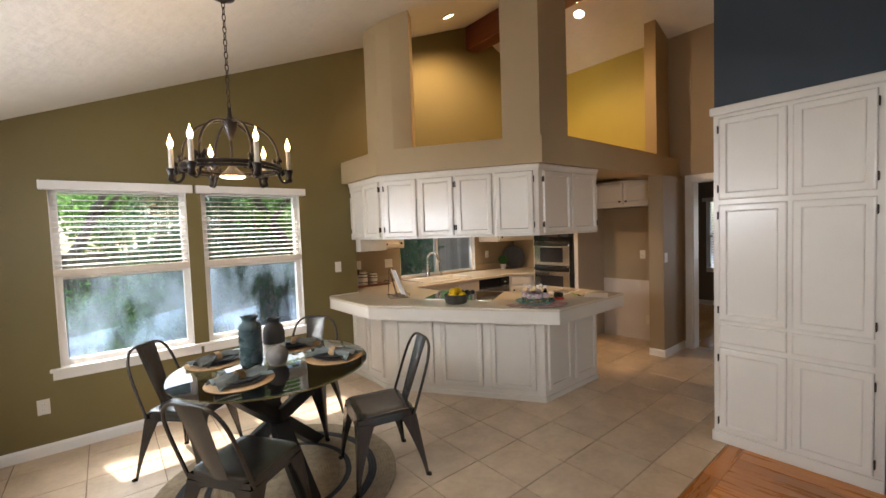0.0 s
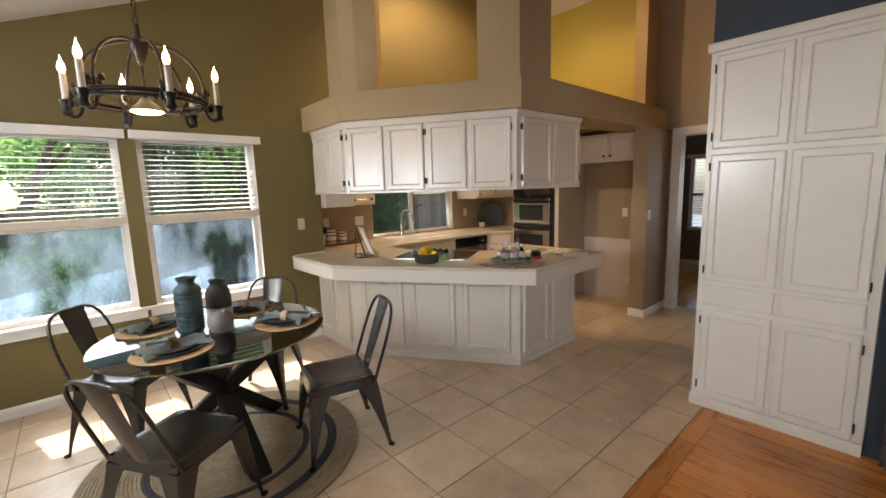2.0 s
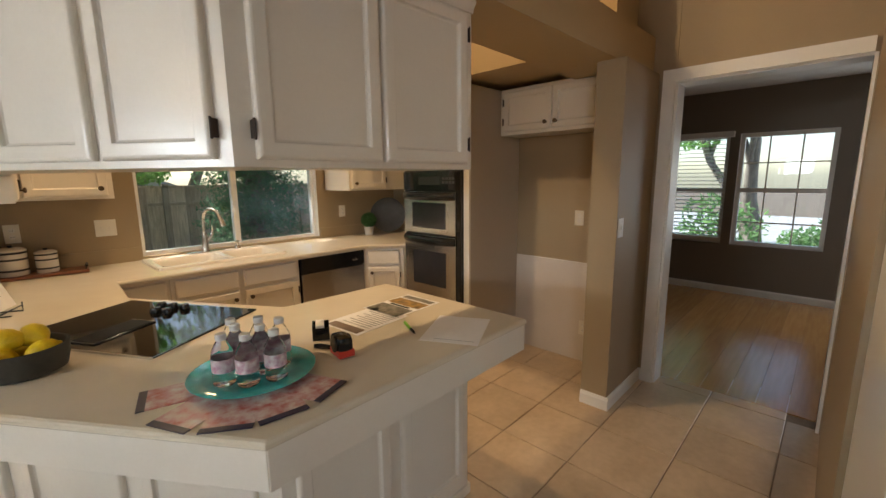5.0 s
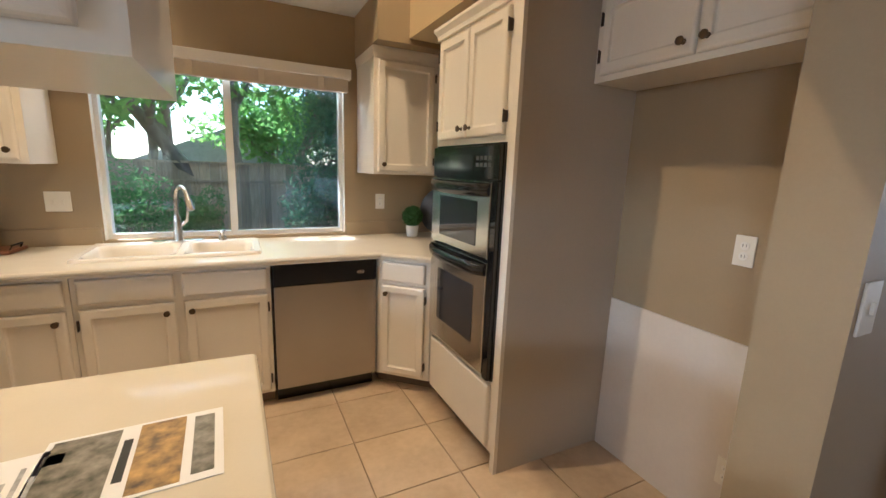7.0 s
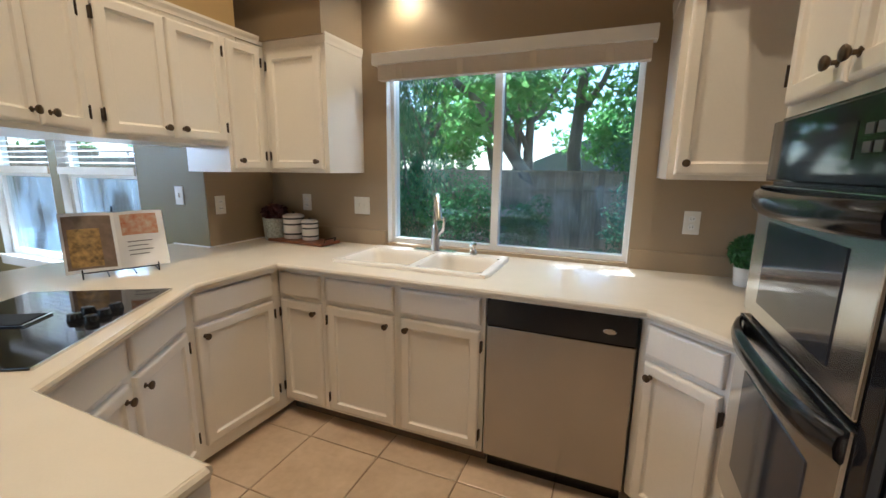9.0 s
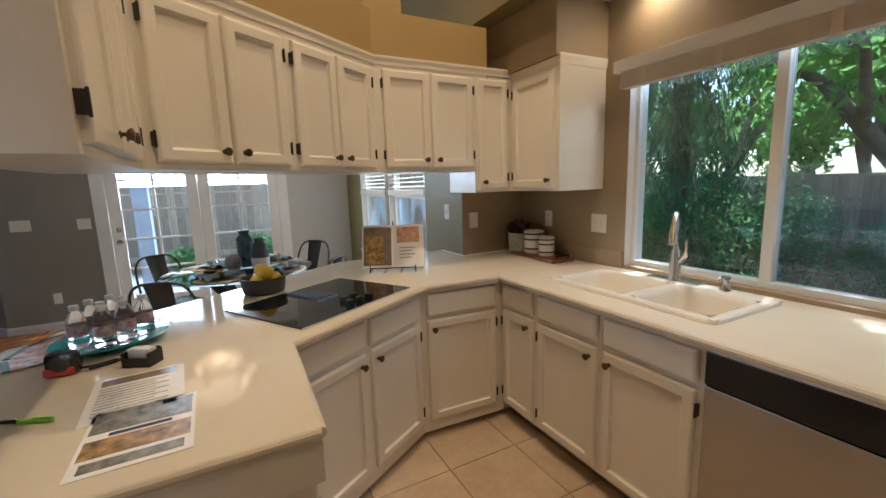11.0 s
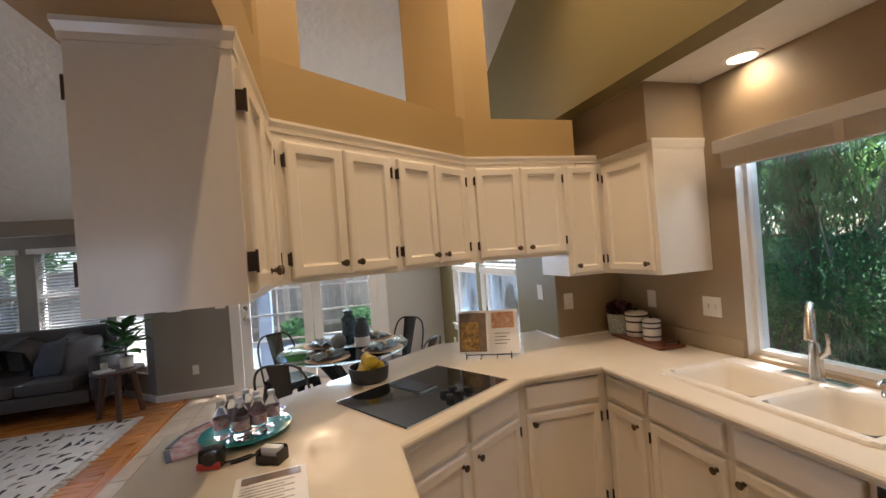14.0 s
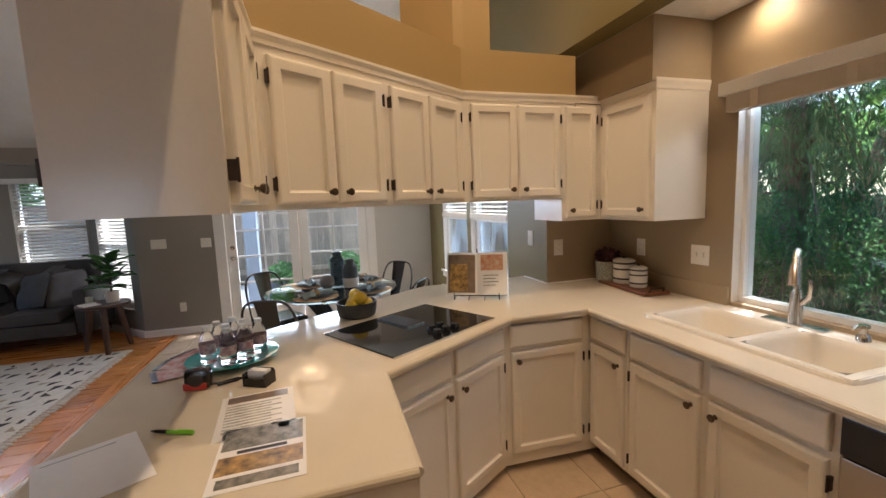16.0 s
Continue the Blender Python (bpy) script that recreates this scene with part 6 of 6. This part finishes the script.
for k in range(3):
    a = radians(20 + 120 * k)
    d = Vector((math.cos(a), math.sin(a), 0))
    o = Vector((sx, sy, 0))
    part("leg", tube(bmesh.new(), [o + d * 0.14 + Vector((0, 0, 0.52)), o + d * 0.23], [0.036, 0.026], 10), M_DWOOD, st, smooth=60)
part("stretcher", tube(bmesh.new(), [(sx - 0.14, sy - 0.08, 0.2), (sx + 0.16, sy + 0.06, 0.2)], 0.012, 8), M_DWOOD, st)
pl = thing("potted_plant", (sx - 0.03, sy + 0.08, 0.545), "fiddle-leaf fig in a white ceramic pot", "plant")
po = Matrix.Translation((sx - 0.03, sy + 0.08, 0.545))
part("pot", lathe(bmesh.new(), [(0.055, 0), (0.062, 0.004), (0.068, 0.125), (0.062, 0.125), (0.055, 0.10)], po, 26), M_CERAM, pl, smooth=40)
M_FIG = material("fig_leaf", (0.035, 0.13, 0.022), 0.35, vary=0.35, scale=14)
part("stem", tube(bmesh.new(), [(0, 0, 0.09), (0.01, 0, 0.25), (-0.01, 0.01, 0.50)], [0.009, 0.007, 0.004], 8, m=po), M_DWOOD, pl)
rng = random.Random(9)
for k in range(34):
    a, tilt_l, z = k * 137.5 + rng.uniform(-20, 20), rng.uniform(5, 65), 0.14 + 0.36 * k / 34
    lm = po @ Matrix.Translation((0, 0, z)) @ pose(0, 0, 0, 0, 0, a) @ pose(0, 0, 0, 0, -tilt_l, 0)
    n, L = 8, rng.uniform(0.16, 0.25)
    rows = []
    for t in np.linspace(0, 1, n):
        w = 0.075 * math.sin(math.pi * min(1, t ** 0.8)) + 0.004
        rows.append([lm @ Vector((0.03 + t * L, v * w, 0.02 * abs(v) - 0.05 * t * t + 0.006 * math.sin(9 * t))) for v in (-1, -0.5, 0, 0.5, 1)])
    part("leaf", sheet(bmesh.new(), rows, 0.0012), M_FIG, pl, smooth=60)
mg = thing("magazine", (sx + 0.08, sy - 0.1, 0.545), "open magazine on the side table", "magazine")
m = Matrix.Translation((sx + 0.08, sy - 0.10, 0.546)) @ pose(0, 0, 0, 0, 0, 40)
for s in (-1, 1):
    part("page", sheet(bmesh.new(), [[m @ Vector((s * u * 0.11, v, 0.012 * math.sin(u * 2.6))) for u in np.linspace(0, 1, 7)] for v in (-0.08, 0.08)], 0.002), M_PAPER, mg)
cn = thing("candle", (sx - 0.02, sy - 0.13, 0.545), "pale candle in a glass on the side table", "candle")
part("glass", lathe(bmesh.new(), [(0.03, 0), (0.033, 0.003), (0.034, 0.075), (0.030, 0.075), (0.028, 0.06)], Matrix.Translation((sx - 0.03, sy - 0.14, 0.545)), 20), M_CREAM, cn, smooth=40)

# shaggy rug with a pattern of dark triangles
M_RUG = material("cream_wool", (0.70, 0.66, 0.60), 0.95, vary=0.1, scale=12, bump=0.8, grain=120)
M_RUGD = material("black_wool", (0.05, 0.045, 0.045), 0.95, vary=0.3, scale=20, bump=0.8, grain=120)
M_RUGT = material("tan_wool", (0.40, 0.33, 0.25), 0.95, vary=0.2, scale=20, bump=0.8, grain=120)
RX0, RX1, RY0, RY1 = -0.38, 1.75, -1.9, 0.70
lr = thing("area_rug", (0.7, -0.6, 0), "cream wool rug with dark triangle pattern and fringe", "rug")
part("field", boxes((RX0, RX1, RY0, RY1, 0.0, 0.012), bevel=0.004), M_RUG, lr)
rng = random.Random(21)
dark, tan = bmesh.new(), bmesh.new()
yy = RY1 - 0.08
row = 0
while yy > RY0 + 0.1:
    xx = RX0 + 0.06
    while xx < RX1 - 0.1:
        w, h = rng.uniform(0.04, 0.12), rng.uniform(0.035, 0.085)
        bmx = dark if rng.random() < 0.7 else tan
        if rng.random() < 0.72:
            kind = rng.random()
            pts = [(xx, yy), (xx + w, yy), (xx + w * (0.0 if kind < 0.5 else 1.0), yy + h)] if kind < 0.75 else [(xx, yy), (xx + w, yy), (xx + w, yy + h * 0.4), (xx, yy + h * 0.4)]
            prism(bmx, pts, 0.0125, 0.0150)
        xx += rng.choice((0.10, 0.14, 0.19))
    yy -= 0.085 if row % 3 else 0.12
    row += 1
tagged(part("triangle_pattern", dark, M_RUGD, lr), kind="stuff")
tagged(part("tan_pattern", tan, M_RUGT, lr), kind="stuff")
fr = bmesh.new()
xx = RX0 + 0.02
while xx < RX1:
    tube(fr, [(xx, RY1, 0.008), (xx + rng.uniform(-0.015, 0.015), RY1 + 0.04, 0.006), (xx + rng.uniform(-0.02, 0.02), RY1 + rng.uniform(0.07, 0.09), 0.004)], [0.007, 0.013, 0.007], 6)
    xx += 0.042
tagged(part("fringe", fr, M_RUG, lr), kind="stuff")

# stone hearth surround beside the tall cabinet
M_STONE = material("dark_ledger_stone", (0.075, 0.07, 0.068), 0.8, vary=0.35, scale=9, bump=0.5, grain=40, per_object=0.3)
hearth = thing("stone_surround", (3.44, -0.3, 0), "dark stacked-stone fireplace surround beside the cabinet", "fireplace")
part("core", boxes((3.41, 3.47, -1.2, 0.27, 0, 1.4)), M_STONE, hearth)
rng = random.Random(6)
z = 0.0
while z < 1.35:
    h = rng.uniform(0.05, 0.09)
    y = -1.2
    while y < 0.26:
        w = min(rng.uniform(0.12, 0.3), 0.27 - y)
        if w > 0.03:
            part("stone", boxes((3.35 + rng.uniform(0, 0.03), 3.412, y + 0.003, y + w - 0.003, z + 0.002, z + h - 0.002), bevel=0.004), M_STONE, hearth)
        y += w
    z += h

# ---- garden ----
M_GROUND = material("garden_soil", (0.12, 0.095, 0.07), 0.95, vary=0.3, scale=2, bump=0.4, grain=30)
M_PATIO = material("patio_concrete", (0.34, 0.35, 0.36), 0.85, vary=0.15, scale=2.5, bump=0.1, grain=60)
M_FENCE = material("weathered_fence_board", (0.56, 0.43, 0.31), 0.85, vary=0.3, scale=6, bump=0.25, grain=40, stretch=(6, 6, 0.7), per_object=0.25)
M_BARK = material("tree_bark", (0.24, 0.205, 0.17), 0.9, vary=0.35, scale=9, bump=0.8, grain=30, stretch=(1, 1, 0.35))


def leaf_material(name, color, dark, through_light=0.45):
    m = material(name, color, 0.5, vary=0.3, scale=1.6, second=dark, grain=9)
    nt = m.node_tree
    bsdf = nt.nodes["Principled BSDF"]
    src = bsdf.inputs["Base Color"].links[0].from_socket
    tr = nt.nodes.new("ShaderNodeBsdfTranslucent")
    mx = nt.nodes.new("ShaderNodeMixShader")
    mx.inputs[0].default_value = through_light
    nt.links.new(src, tr.inputs[0])
    nt.links.new(bsdf.outputs[0], mx.inputs[1])
    nt.links.new(tr.outputs[0], mx.inputs[2])
    nt.links.new(mx.outputs[0], nt.nodes["Material Output"].inputs[0])
    return m


M_LEAF_L = leaf_material("maple_leaf", (0.34, 0.57, 0.17), (0.18, 0.40, 0.11), 0.7)
M_LEAF_M = leaf_material("shrub_leaf", (0.30, 0.52, 0.20), (0.07, 0.18, 0.07), 0.6)
M_LEAF_D = leaf_material("conifer_needles", (0.26, 0.45, 0.25), (0.07, 0.17, 0.09), 0.65)
GZ = -0.18
ground = solid("ground", boxes((-60, 70, -60, 70, GZ - 0.5, GZ)), M_GROUND, "bare garden soil with litter", "ground", "structure")
solid("patio", boxes((-4.6, -1.03, -1.0, 4.9, GZ, GZ + 0.1)), M_PATIO, "pale concrete patio", "patio", "structure")
solid("side_path", boxes((2.4, 8.0, 5.4, 6.1, GZ, GZ + 0.06)), M_PATIO, "pale concrete side path", "path", "structure")


def fence(p, q, top, label):
    m = line_frame(p, q, 0)
    n = math.dist(p, q)
    f = thing("fence", (*((Vector(p) + Vector(q)) / 2), GZ), label, "fence", "garden fences")
    w = 0.14
    bm = boxes((-w / 2 + 0.002, w / 2 - 0.002, -0.01, 0.01, GZ, top))
    me = finish(bm, "fence_board", M_FENCE)
    k = 0
    rng = random.Random(int(n * 10))
    while (k + 1) * w < n:
        o = new("board", me)
        o.parent = f
        o.matrix_basis = f.matrix_basis.inverted() @ m @ Matrix.Translation(((k + 0.5) * w, rng.uniform(-0.004, 0.004), rng.uniform(-0.015, 0.01)))
        k += 1
    part("top_rail", boxes((0, n, -0.055, 0.045, top - 0.30, top - 0.26), m=m), M_FENCE, f)
    part("cap_rail", boxes((0, n, -0.06, 0.05, top - 0.01, top + 0.025), m=m), M_FENCE, f)
    part("kick_rail", boxes((0, n, -0.05, -0.01, 0.1, 0.2), m=m), M_FENCE, f)
    x = 0.0
    while x < n:
        part("post", boxes((x, x + 0.09, -0.06, 0.03, GZ, top + 0.05), m=m), M_FENCE, f)
        x += 2.4
    return f


fence((-5.2, 9.4), (12.5, 9.4), 1.38, "weathered brown board fence behind the shrubs")
fence((-4.9, -2.5), (-4.9, 9.3), 1.7, "weathered brown board fence beyond the patio")


def limb(bm, p, d, length, r, depth, rng, tips):
    pts, rad = [p], [r]
    k = 5
    for i in range(k):
        d = (d + Vector((rng.uniform(-0.22, 0.22), rng.uniform(-0.22, 0.22), rng.uniform(-0.08, 0.16)))).normalized()
        p = p + d * (length / k)
        pts.append(p)
        rad.append(r * (1 - 0.55 * (i + 1) / k))
    tube(bm, pts, rad, 7)
    if depth == 0:
        tips.append(p)
        return
    for _ in range(3):
        nd = (d + Vector((rng.uniform(-0.9, 0.9), rng.uniform(-0.9, 0.9), rng.uniform(-0.1, 0.6)))).normalized()
        limb(bm, pts[rng.choice((3, 4, 5))], nd, length * 0.62, rad[-1] * 0.9, depth - 1, rng, tips)
    tips.append(pts[-1])


def broadleaf(x, y, h, seed, starts, mat, per=260, leaf=0.075, spread=0.7, label="leafy tree with a leaning forked trunk"):
    rng = random.Random(seed)
    t = thing("tree", (x, y, GZ), label, "tree", "garden trees")
    bm, tips = bmesh.new(), []
    for d, length, r in starts:
        limb(bm, Vector((x, y, GZ - 0.05)), Vector(d).normalized(), length, r, 2, rng, tips)
    part("trunk", bm, M_BARK, t, smooth=60)
    nr = np.random.default_rng(seed)
    cl = [(p.x, p.y, p.z, spread * rng.uniform(0.6, 1.1), spread * rng.uniform(0.6, 1.1), spread * 0.55, per) for p in tips]
    leaf_part("crown", t, leaf_mesh("crown", nr, cl, leaf, mat, flat=0.8))
    return t


def conifer(x, y, h, r, seed, mat, weeping=0.0, n=60, per=150, leaf=0.05, label="dense dark green conifer"):
    rng = random.Random(seed)
    t = thing("tree", (x, y, GZ), label, "tree", "garden trees")
    bm = tube(bmesh.new(), [(x, y, GZ), (x + 0.05, y, GZ + h * 0.5), (x, y, GZ + h)], [0.06 + 0.1 * r, 0.04 + 0.06 * r, 0.02], 8)
    cl = []
    for k in range(n):
        f = (k + 0.5) / n
        z = GZ + 0.15 + f * (h - 0.2)
        rr = r * (1 - f) ** 0.6 * rng.uniform(0.65, 1.05)
        a = k * 2.4 + rng.uniform(-0.3, 0.3)
        tip = Vector((x + rr * math.cos(a), y + rr * math.sin(a), z - 0.15 - weeping * rr))
        tube(bm, [(x, y, z), ((x + tip.x) / 2, (y + tip.y) / 2, z + 0.03), tip], [0.022, 0.014, 0.005], 5)
        for g in (0.4, 0.75, 1.0):
            q = Vector((x, y, z)).lerp(tip, g)
            cl.append((q.x, q.y, q.z - weeping * 0.25, 0.20 + 0.10 * r * g, 0.20 + 0.10 * r * g, 0.13 + weeping * 0.35, per // 3))
    part("trunk", bm, M_BARK, t)
    leaf_part("crown", t, leaf_mesh("crown", np.random.default_rng(seed), cl, leaf, mat, droop=weeping * 2.5, width=0.17 if weeping else 0.3))
    return t


def shrub(x, y, r, h, seed, mat, n=900, leaf=0.04, label="dense green garden shrub"):
    rng = random.Random(seed)
    t = thing("shrub", (x, y, GZ), label, "shrub", "garden shrubs")
    bm, cl = bmesh.new(), []
    for k in range(9):
        a, rr = rng.uniform(0, 6.28), r * rng.uniform(0.2, 0.75)
        p = Vector((x + rr * math.cos(a), y + rr * math.sin(a), GZ + h * rng.uniform(0.35, 0.85)))
        tube(bm, [(x, y, GZ), ((x + p.x) / 2, (y + p.y) / 2, (GZ + p.z) / 2 + 0.05), p], [0.02, 0.014, 0.006], 5)
        cl.append((p.x, p.y, p.z, r * 0.45, r * 0.45, h * 0.26, n // 9))
    part("stems", bm, M_BARK, t)
    leaf_part("crown", t, leaf_mesh("crown", np.random.default_rng(seed), cl, leaf, mat))
    return t


# behind the sink window
for k in range(8):
    broadleaf(-13 + 4.6 * k, 15.5 + 1.6 * (k % 3), 6, 80 + k, (((0.2, 0.1, 1), 2.4 + 0.4 * (k % 2), 0.17), ((-0.4, -0.1, 1), 2.2, 0.13)), M_LEAF_L, per=230, leaf=0.12, spread=1.0, label="light green leafy tree beyond the fence")
for k in range(6):
    broadleaf(-9.5 - (k % 2), -6 + 3.2 * k, 6, 100 + k, (((0.2, 0.1, 1), 2.6, 0.17), ((-0.4, -0.1, 1), 2.2, 0.13)), M_LEAF_L, per=200, leaf=0.12, spread=1.0, label="light green leafy tree beyond the fence")
broadleaf(4.3, 9.95, 5, 31, (((-0.42, -0.03, 1.0), 3.3, 0.16), ((-0.14, 0.10, 1), 3.2, 0.17), ((0.55, 0.15, 1.0), 3.0, 0.13)), M_LEAF_L, per=300, leaf=0.10, spread=1.05)
broadleaf(2.6, 12.5, 6, 32, (((0.2, 0.1, 1), 3.4, 0.17), ((-0.4, 0, 1), 3.2, 0.13)), M_LEAF_L, per=200, leaf=0.09, label="light green leafy tree beyond the fence")
broadleaf(9.5, 13.0, 6, 33, (((0.2, 0.1, 1), 3.4, 0.17), ((-0.5, 0, 1), 3.2, 0.13)), M_LEAF_L, per=200, leaf=0.09, label="light green leafy tree beyond the fence")
broadleaf(-1.0, 12.5, 6, 34, (((0.2, 0.1, 1), 3.2, 0.17), ((-0.5, 0, 1), 3.0, 0.13)), M_LEAF_L, per=200, leaf=0.09, label="light green leafy tree beyond the fence")
conifer(5.35, 8.05, 4.2, 0.95, 41, M_LEAF_D, n=90, per=330, leaf=0.036)
conifer(1.3, 8.4, 5.4, 1.5, 42, M_LEAF_D, weeping=0.9, n=54, per=330, leaf=0.07, label="tall weeping dark green conifer")
conifer(-2.0, 9.0, 4.6, 1.2, 43, M_LEAF_D, weeping=0.7, n=50, per=300, leaf=0.07, label="tall weeping dark green conifer")
for k, (x, y, r, h) in enumerate(((2.7, 7.7, 0.7, 1.5), (1.6, 7.3, 0.75, 1.6), (0.4, 7.5, 0.7, 1.4), (3.5, 8.6, 0.5, 1.15), (-0.9, 7.6, 0.7, 1.3), (-2.4, 8.6, 0.8, 1.7), (0.4, 6.4, 0.6, 1.1))):
    shrub(x, y, r, h, 50 + k, M_LEAF_M, n=4200, leaf=0.025)
# by the patio
for k, (x, y, r, h) in enumerate(((-4.2, 2.2, 0.42, 0.62), (-4.3, 3.4, 0.45, 0.7), (-4.3, 4.6, 0.42, 0.65), (-4.3, 0.8, 0.4, 0.6))):
    shrub(x, y, r, h, 60 + k, M_LEAF_M, n=800, leaf=0.06, label="bright green shrub in front of the fence")
broadleaf(-7.0, 4.0, 5, 36, (((0.2, 0.1, 1), 3.2, 0.17), ((-0.3, 0.3, 1), 3.0, 0.13)), M_LEAF_L, per=200, leaf=0.09, label="light green leafy tree beyond the fence")
broadleaf(-6.8, -1.0, 5, 37, (((0.2, 0.1, 1), 3.2, 0.17), ((-0.3, 0.3, 1), 3.0, 0.13)), M_LEAF_L, per=200, leaf=0.09, label="light green leafy tree beyond the fence")
M_POST = material("pale_blue_grey_post", (0.34, 0.40, 0.50), 0.6, vary=0.08, scale=5)
pst = thing("porch_post", (-2.3, 2.0, GZ + 0.1), "square pale blue-grey porch post on the patio", "post")
part("shaft", boxes((-2.4, -2.2, 1.72, 1.92, GZ + 0.1, 2.6), bevel=0.01), M_POST, pst)
# street side of the next room
for k, (x, y, r, h) in enumerate(((11.0, 2.7, 0.8, 1.3), (12.0, 1.4, 0.6, 0.8), (12.5, 0.2, 0.8, 1.0))):
    shrub(x, y, r, h, 70 + k, M_LEAF_M, n=900, leaf=0.06)
broadleaf(14.0, 2.5, 6, 38, (((-0.3, 0.1, 1), 3.2, 0.17), ((0.3, 0.3, 1), 3.0, 0.13)), M_LEAF_L, per=180, leaf=0.09, label="light green leafy street tree")
solid("street", boxes((13.0, 24.0, -30, 30, GZ, GZ + 0.02)), M_PATIO, "pale concrete street in the sun", "road", "structure")


# neighbour's house behind the trees
M_SIDING = material("pale_house_siding", (0.62, 0.62, 0.60), 0.7, vary=0.06, scale=2)
M_ROOFG = material("pale_grey_shingle", (0.46, 0.46, 0.47), 0.8, vary=0.15, scale=8, bump=0.3, grain=20)
house = thing("house", (3.85, 19.0, GZ), "pale neighbouring house with a low gable roof", "house")
part("wall", prism(bmesh.new(), [(1.2, 18.2), (6.5, 18.2), (6.5, 24.0), (1.2, 24.0)], GZ, 1.25), M_SIDING, house)
gm = bmesh.new()
pts = [(0.9, 1.2), (6.8, 1.2), (6.8, 1.3), (3.85, 2.55), (0.9, 1.3)]
near = [gm.verts.new((x, 17.9, z)) for x, z in pts]
far = [gm.verts.new((x, 24.3, z)) for x, z in pts]
gm.faces.new(near)
gm.faces.new(far[::-1])
for i in range(5):
    gm.faces.new((near[i], near[(i + 1) % 5], far[(i + 1) % 5], far[i]))
bmesh.ops.recalc_face_normals(gm, faces=gm.faces[:])
part("roof", gm, M_ROOFG, house)


# unseen eave over the sink window, added to block sun from the worktop
solid("eave", boxes((2.1, 6.2, YS + 0.16, YS + 0.64, 2.17, 2.20), (2.1, 6.2, YS + 0.62, YS + 0.655, 2.10, 2.30)), M_TRIM, "unseen eave board, added to keep sun off the worktop", "eave", "structure")

# ---- floors piece by piece ----
def tiles():
    gap, px, py = 0.006, 0.4157, 0.404
    rng = random.Random(3)
    bm = bmesh.new()
    w, h = px - gap, py - gap
    rings = []
    for i, z in ((0, -0.006), (0, -0.002), (0.004, 0.0)):
        rings.append([bm.verts.new(p) for p in ((-w / 2 + i, -h / 2 + i, z), (w / 2 - i, -h / 2 + i, z), (w / 2 - i, h / 2 - i, z), (-w / 2 + i, h / 2 - i, z))])
    for a, b in zip(rings, rings[1:]):
        for i in range(4):
            bm.faces.new((a[i], a[(i + 1) % 4], b[(i + 1) % 4], b[i]))
    bm.faces.new(rings[-1])
    me = finish(bm, "tile", M_TILE)
    x0, y0 = 1.573 - 7 * px, 1.757 - 2 * py
    for i in range(19):
        for j in range(10):
            x, y = x0 + (i + 0.5) * px, y0 + (j + 0.5) * py
            if x - px / 2 > XE + 0.1 or x + px / 2 < XW - 0.1 or y > YS - 0.1 or y < 1.2:
                continue
            if (y > YD + 0.1 and x < 2.3) or (x > 2.6 and x < 3.0 and y > 3.3 and y < 3.5):
                continue
            o = new("tile", me)
            o.parent = floor
            o.matrix_basis = Matrix.Translation((x, y, rng.uniform(-0.0006, 0.0004)))
    # the row cut along the wooden floor
    bm = bmesh.new()
    for i in range(19):
        x = x0 + (i + 0.5) * px
        if XW - 0.1 < x < XE + 0.2:
            box(bm, x - w / 2, x + w / 2, 1.105, y0 + py - gap / 2, -0.006, 0.0)
    tagged(part("cut_tile", bm, M_TILE, floor), kind="stuff")


tiles()


def boards():
    rng = random.Random(5)
    box_me = {}

    def board(x0, x1, y0, y1, mat, parent):
        key = (round(x1 - x0, 3), round(y1 - y0, 3), mat.name)
        if key not in box_me:
            w, h = (x1 - x0) / 2 - 0.0007, (y1 - y0) / 2 - 0.0007
            bm = bmesh.new()
            rings = [[bm.verts.new(p) for p in ((-w + i, -h + i, z), (w - i, -h + i, z), (w - i, h - i, z), (-w + i, h - i, z))] for i, z in ((0, -0.006), (0, -0.001), (0.0012, 0.0))]
            for a, b in zip(rings, rings[1:]):
                for i in range(4):
                    bm.faces.new((a[i], a[(i + 1) % 4], b[(i + 1) % 4], b[i]))
            bm.faces.new(rings[-1])
            box_me[key] = finish(bm, "board", mat)
        o = new("board", box_me[key])
        o.parent = parent
        o.matrix_basis = Matrix.Translation(((x0 + x1) / 2, (y0 + y1) / 2, 0))

    x = XW - 1.0
    while x < 3.45:
        board(x, x + 1.2, 0.995, 1.10, M_FLOOR_B, floor_wood)
        x += 1.2
    w = 0.132
    x = XW - 1.0
    while x < 3.45:
        y = 0.995
        lens = [1.4, 1.0, 1.8]
        rng.shuffle(lens)
        for n in lens + [0.9]:
            if y - n < -3.7:
                n = y + 3.7
            if n > 0.02:
                board(x, x + w, y - n, y, M_FLOOR, floor_wood)
            y -= n
        x += w
    y = -1.2
    while y < 4.8:
        board(XE + 0.15, XE + 0.15 + 1.5, y, y + 0.16, M_LAM, floor_room)
        board(XE + 1.65, 9.0, y, y + 0.16, M_LAM, floor_room)
        y += 0.16


boards()
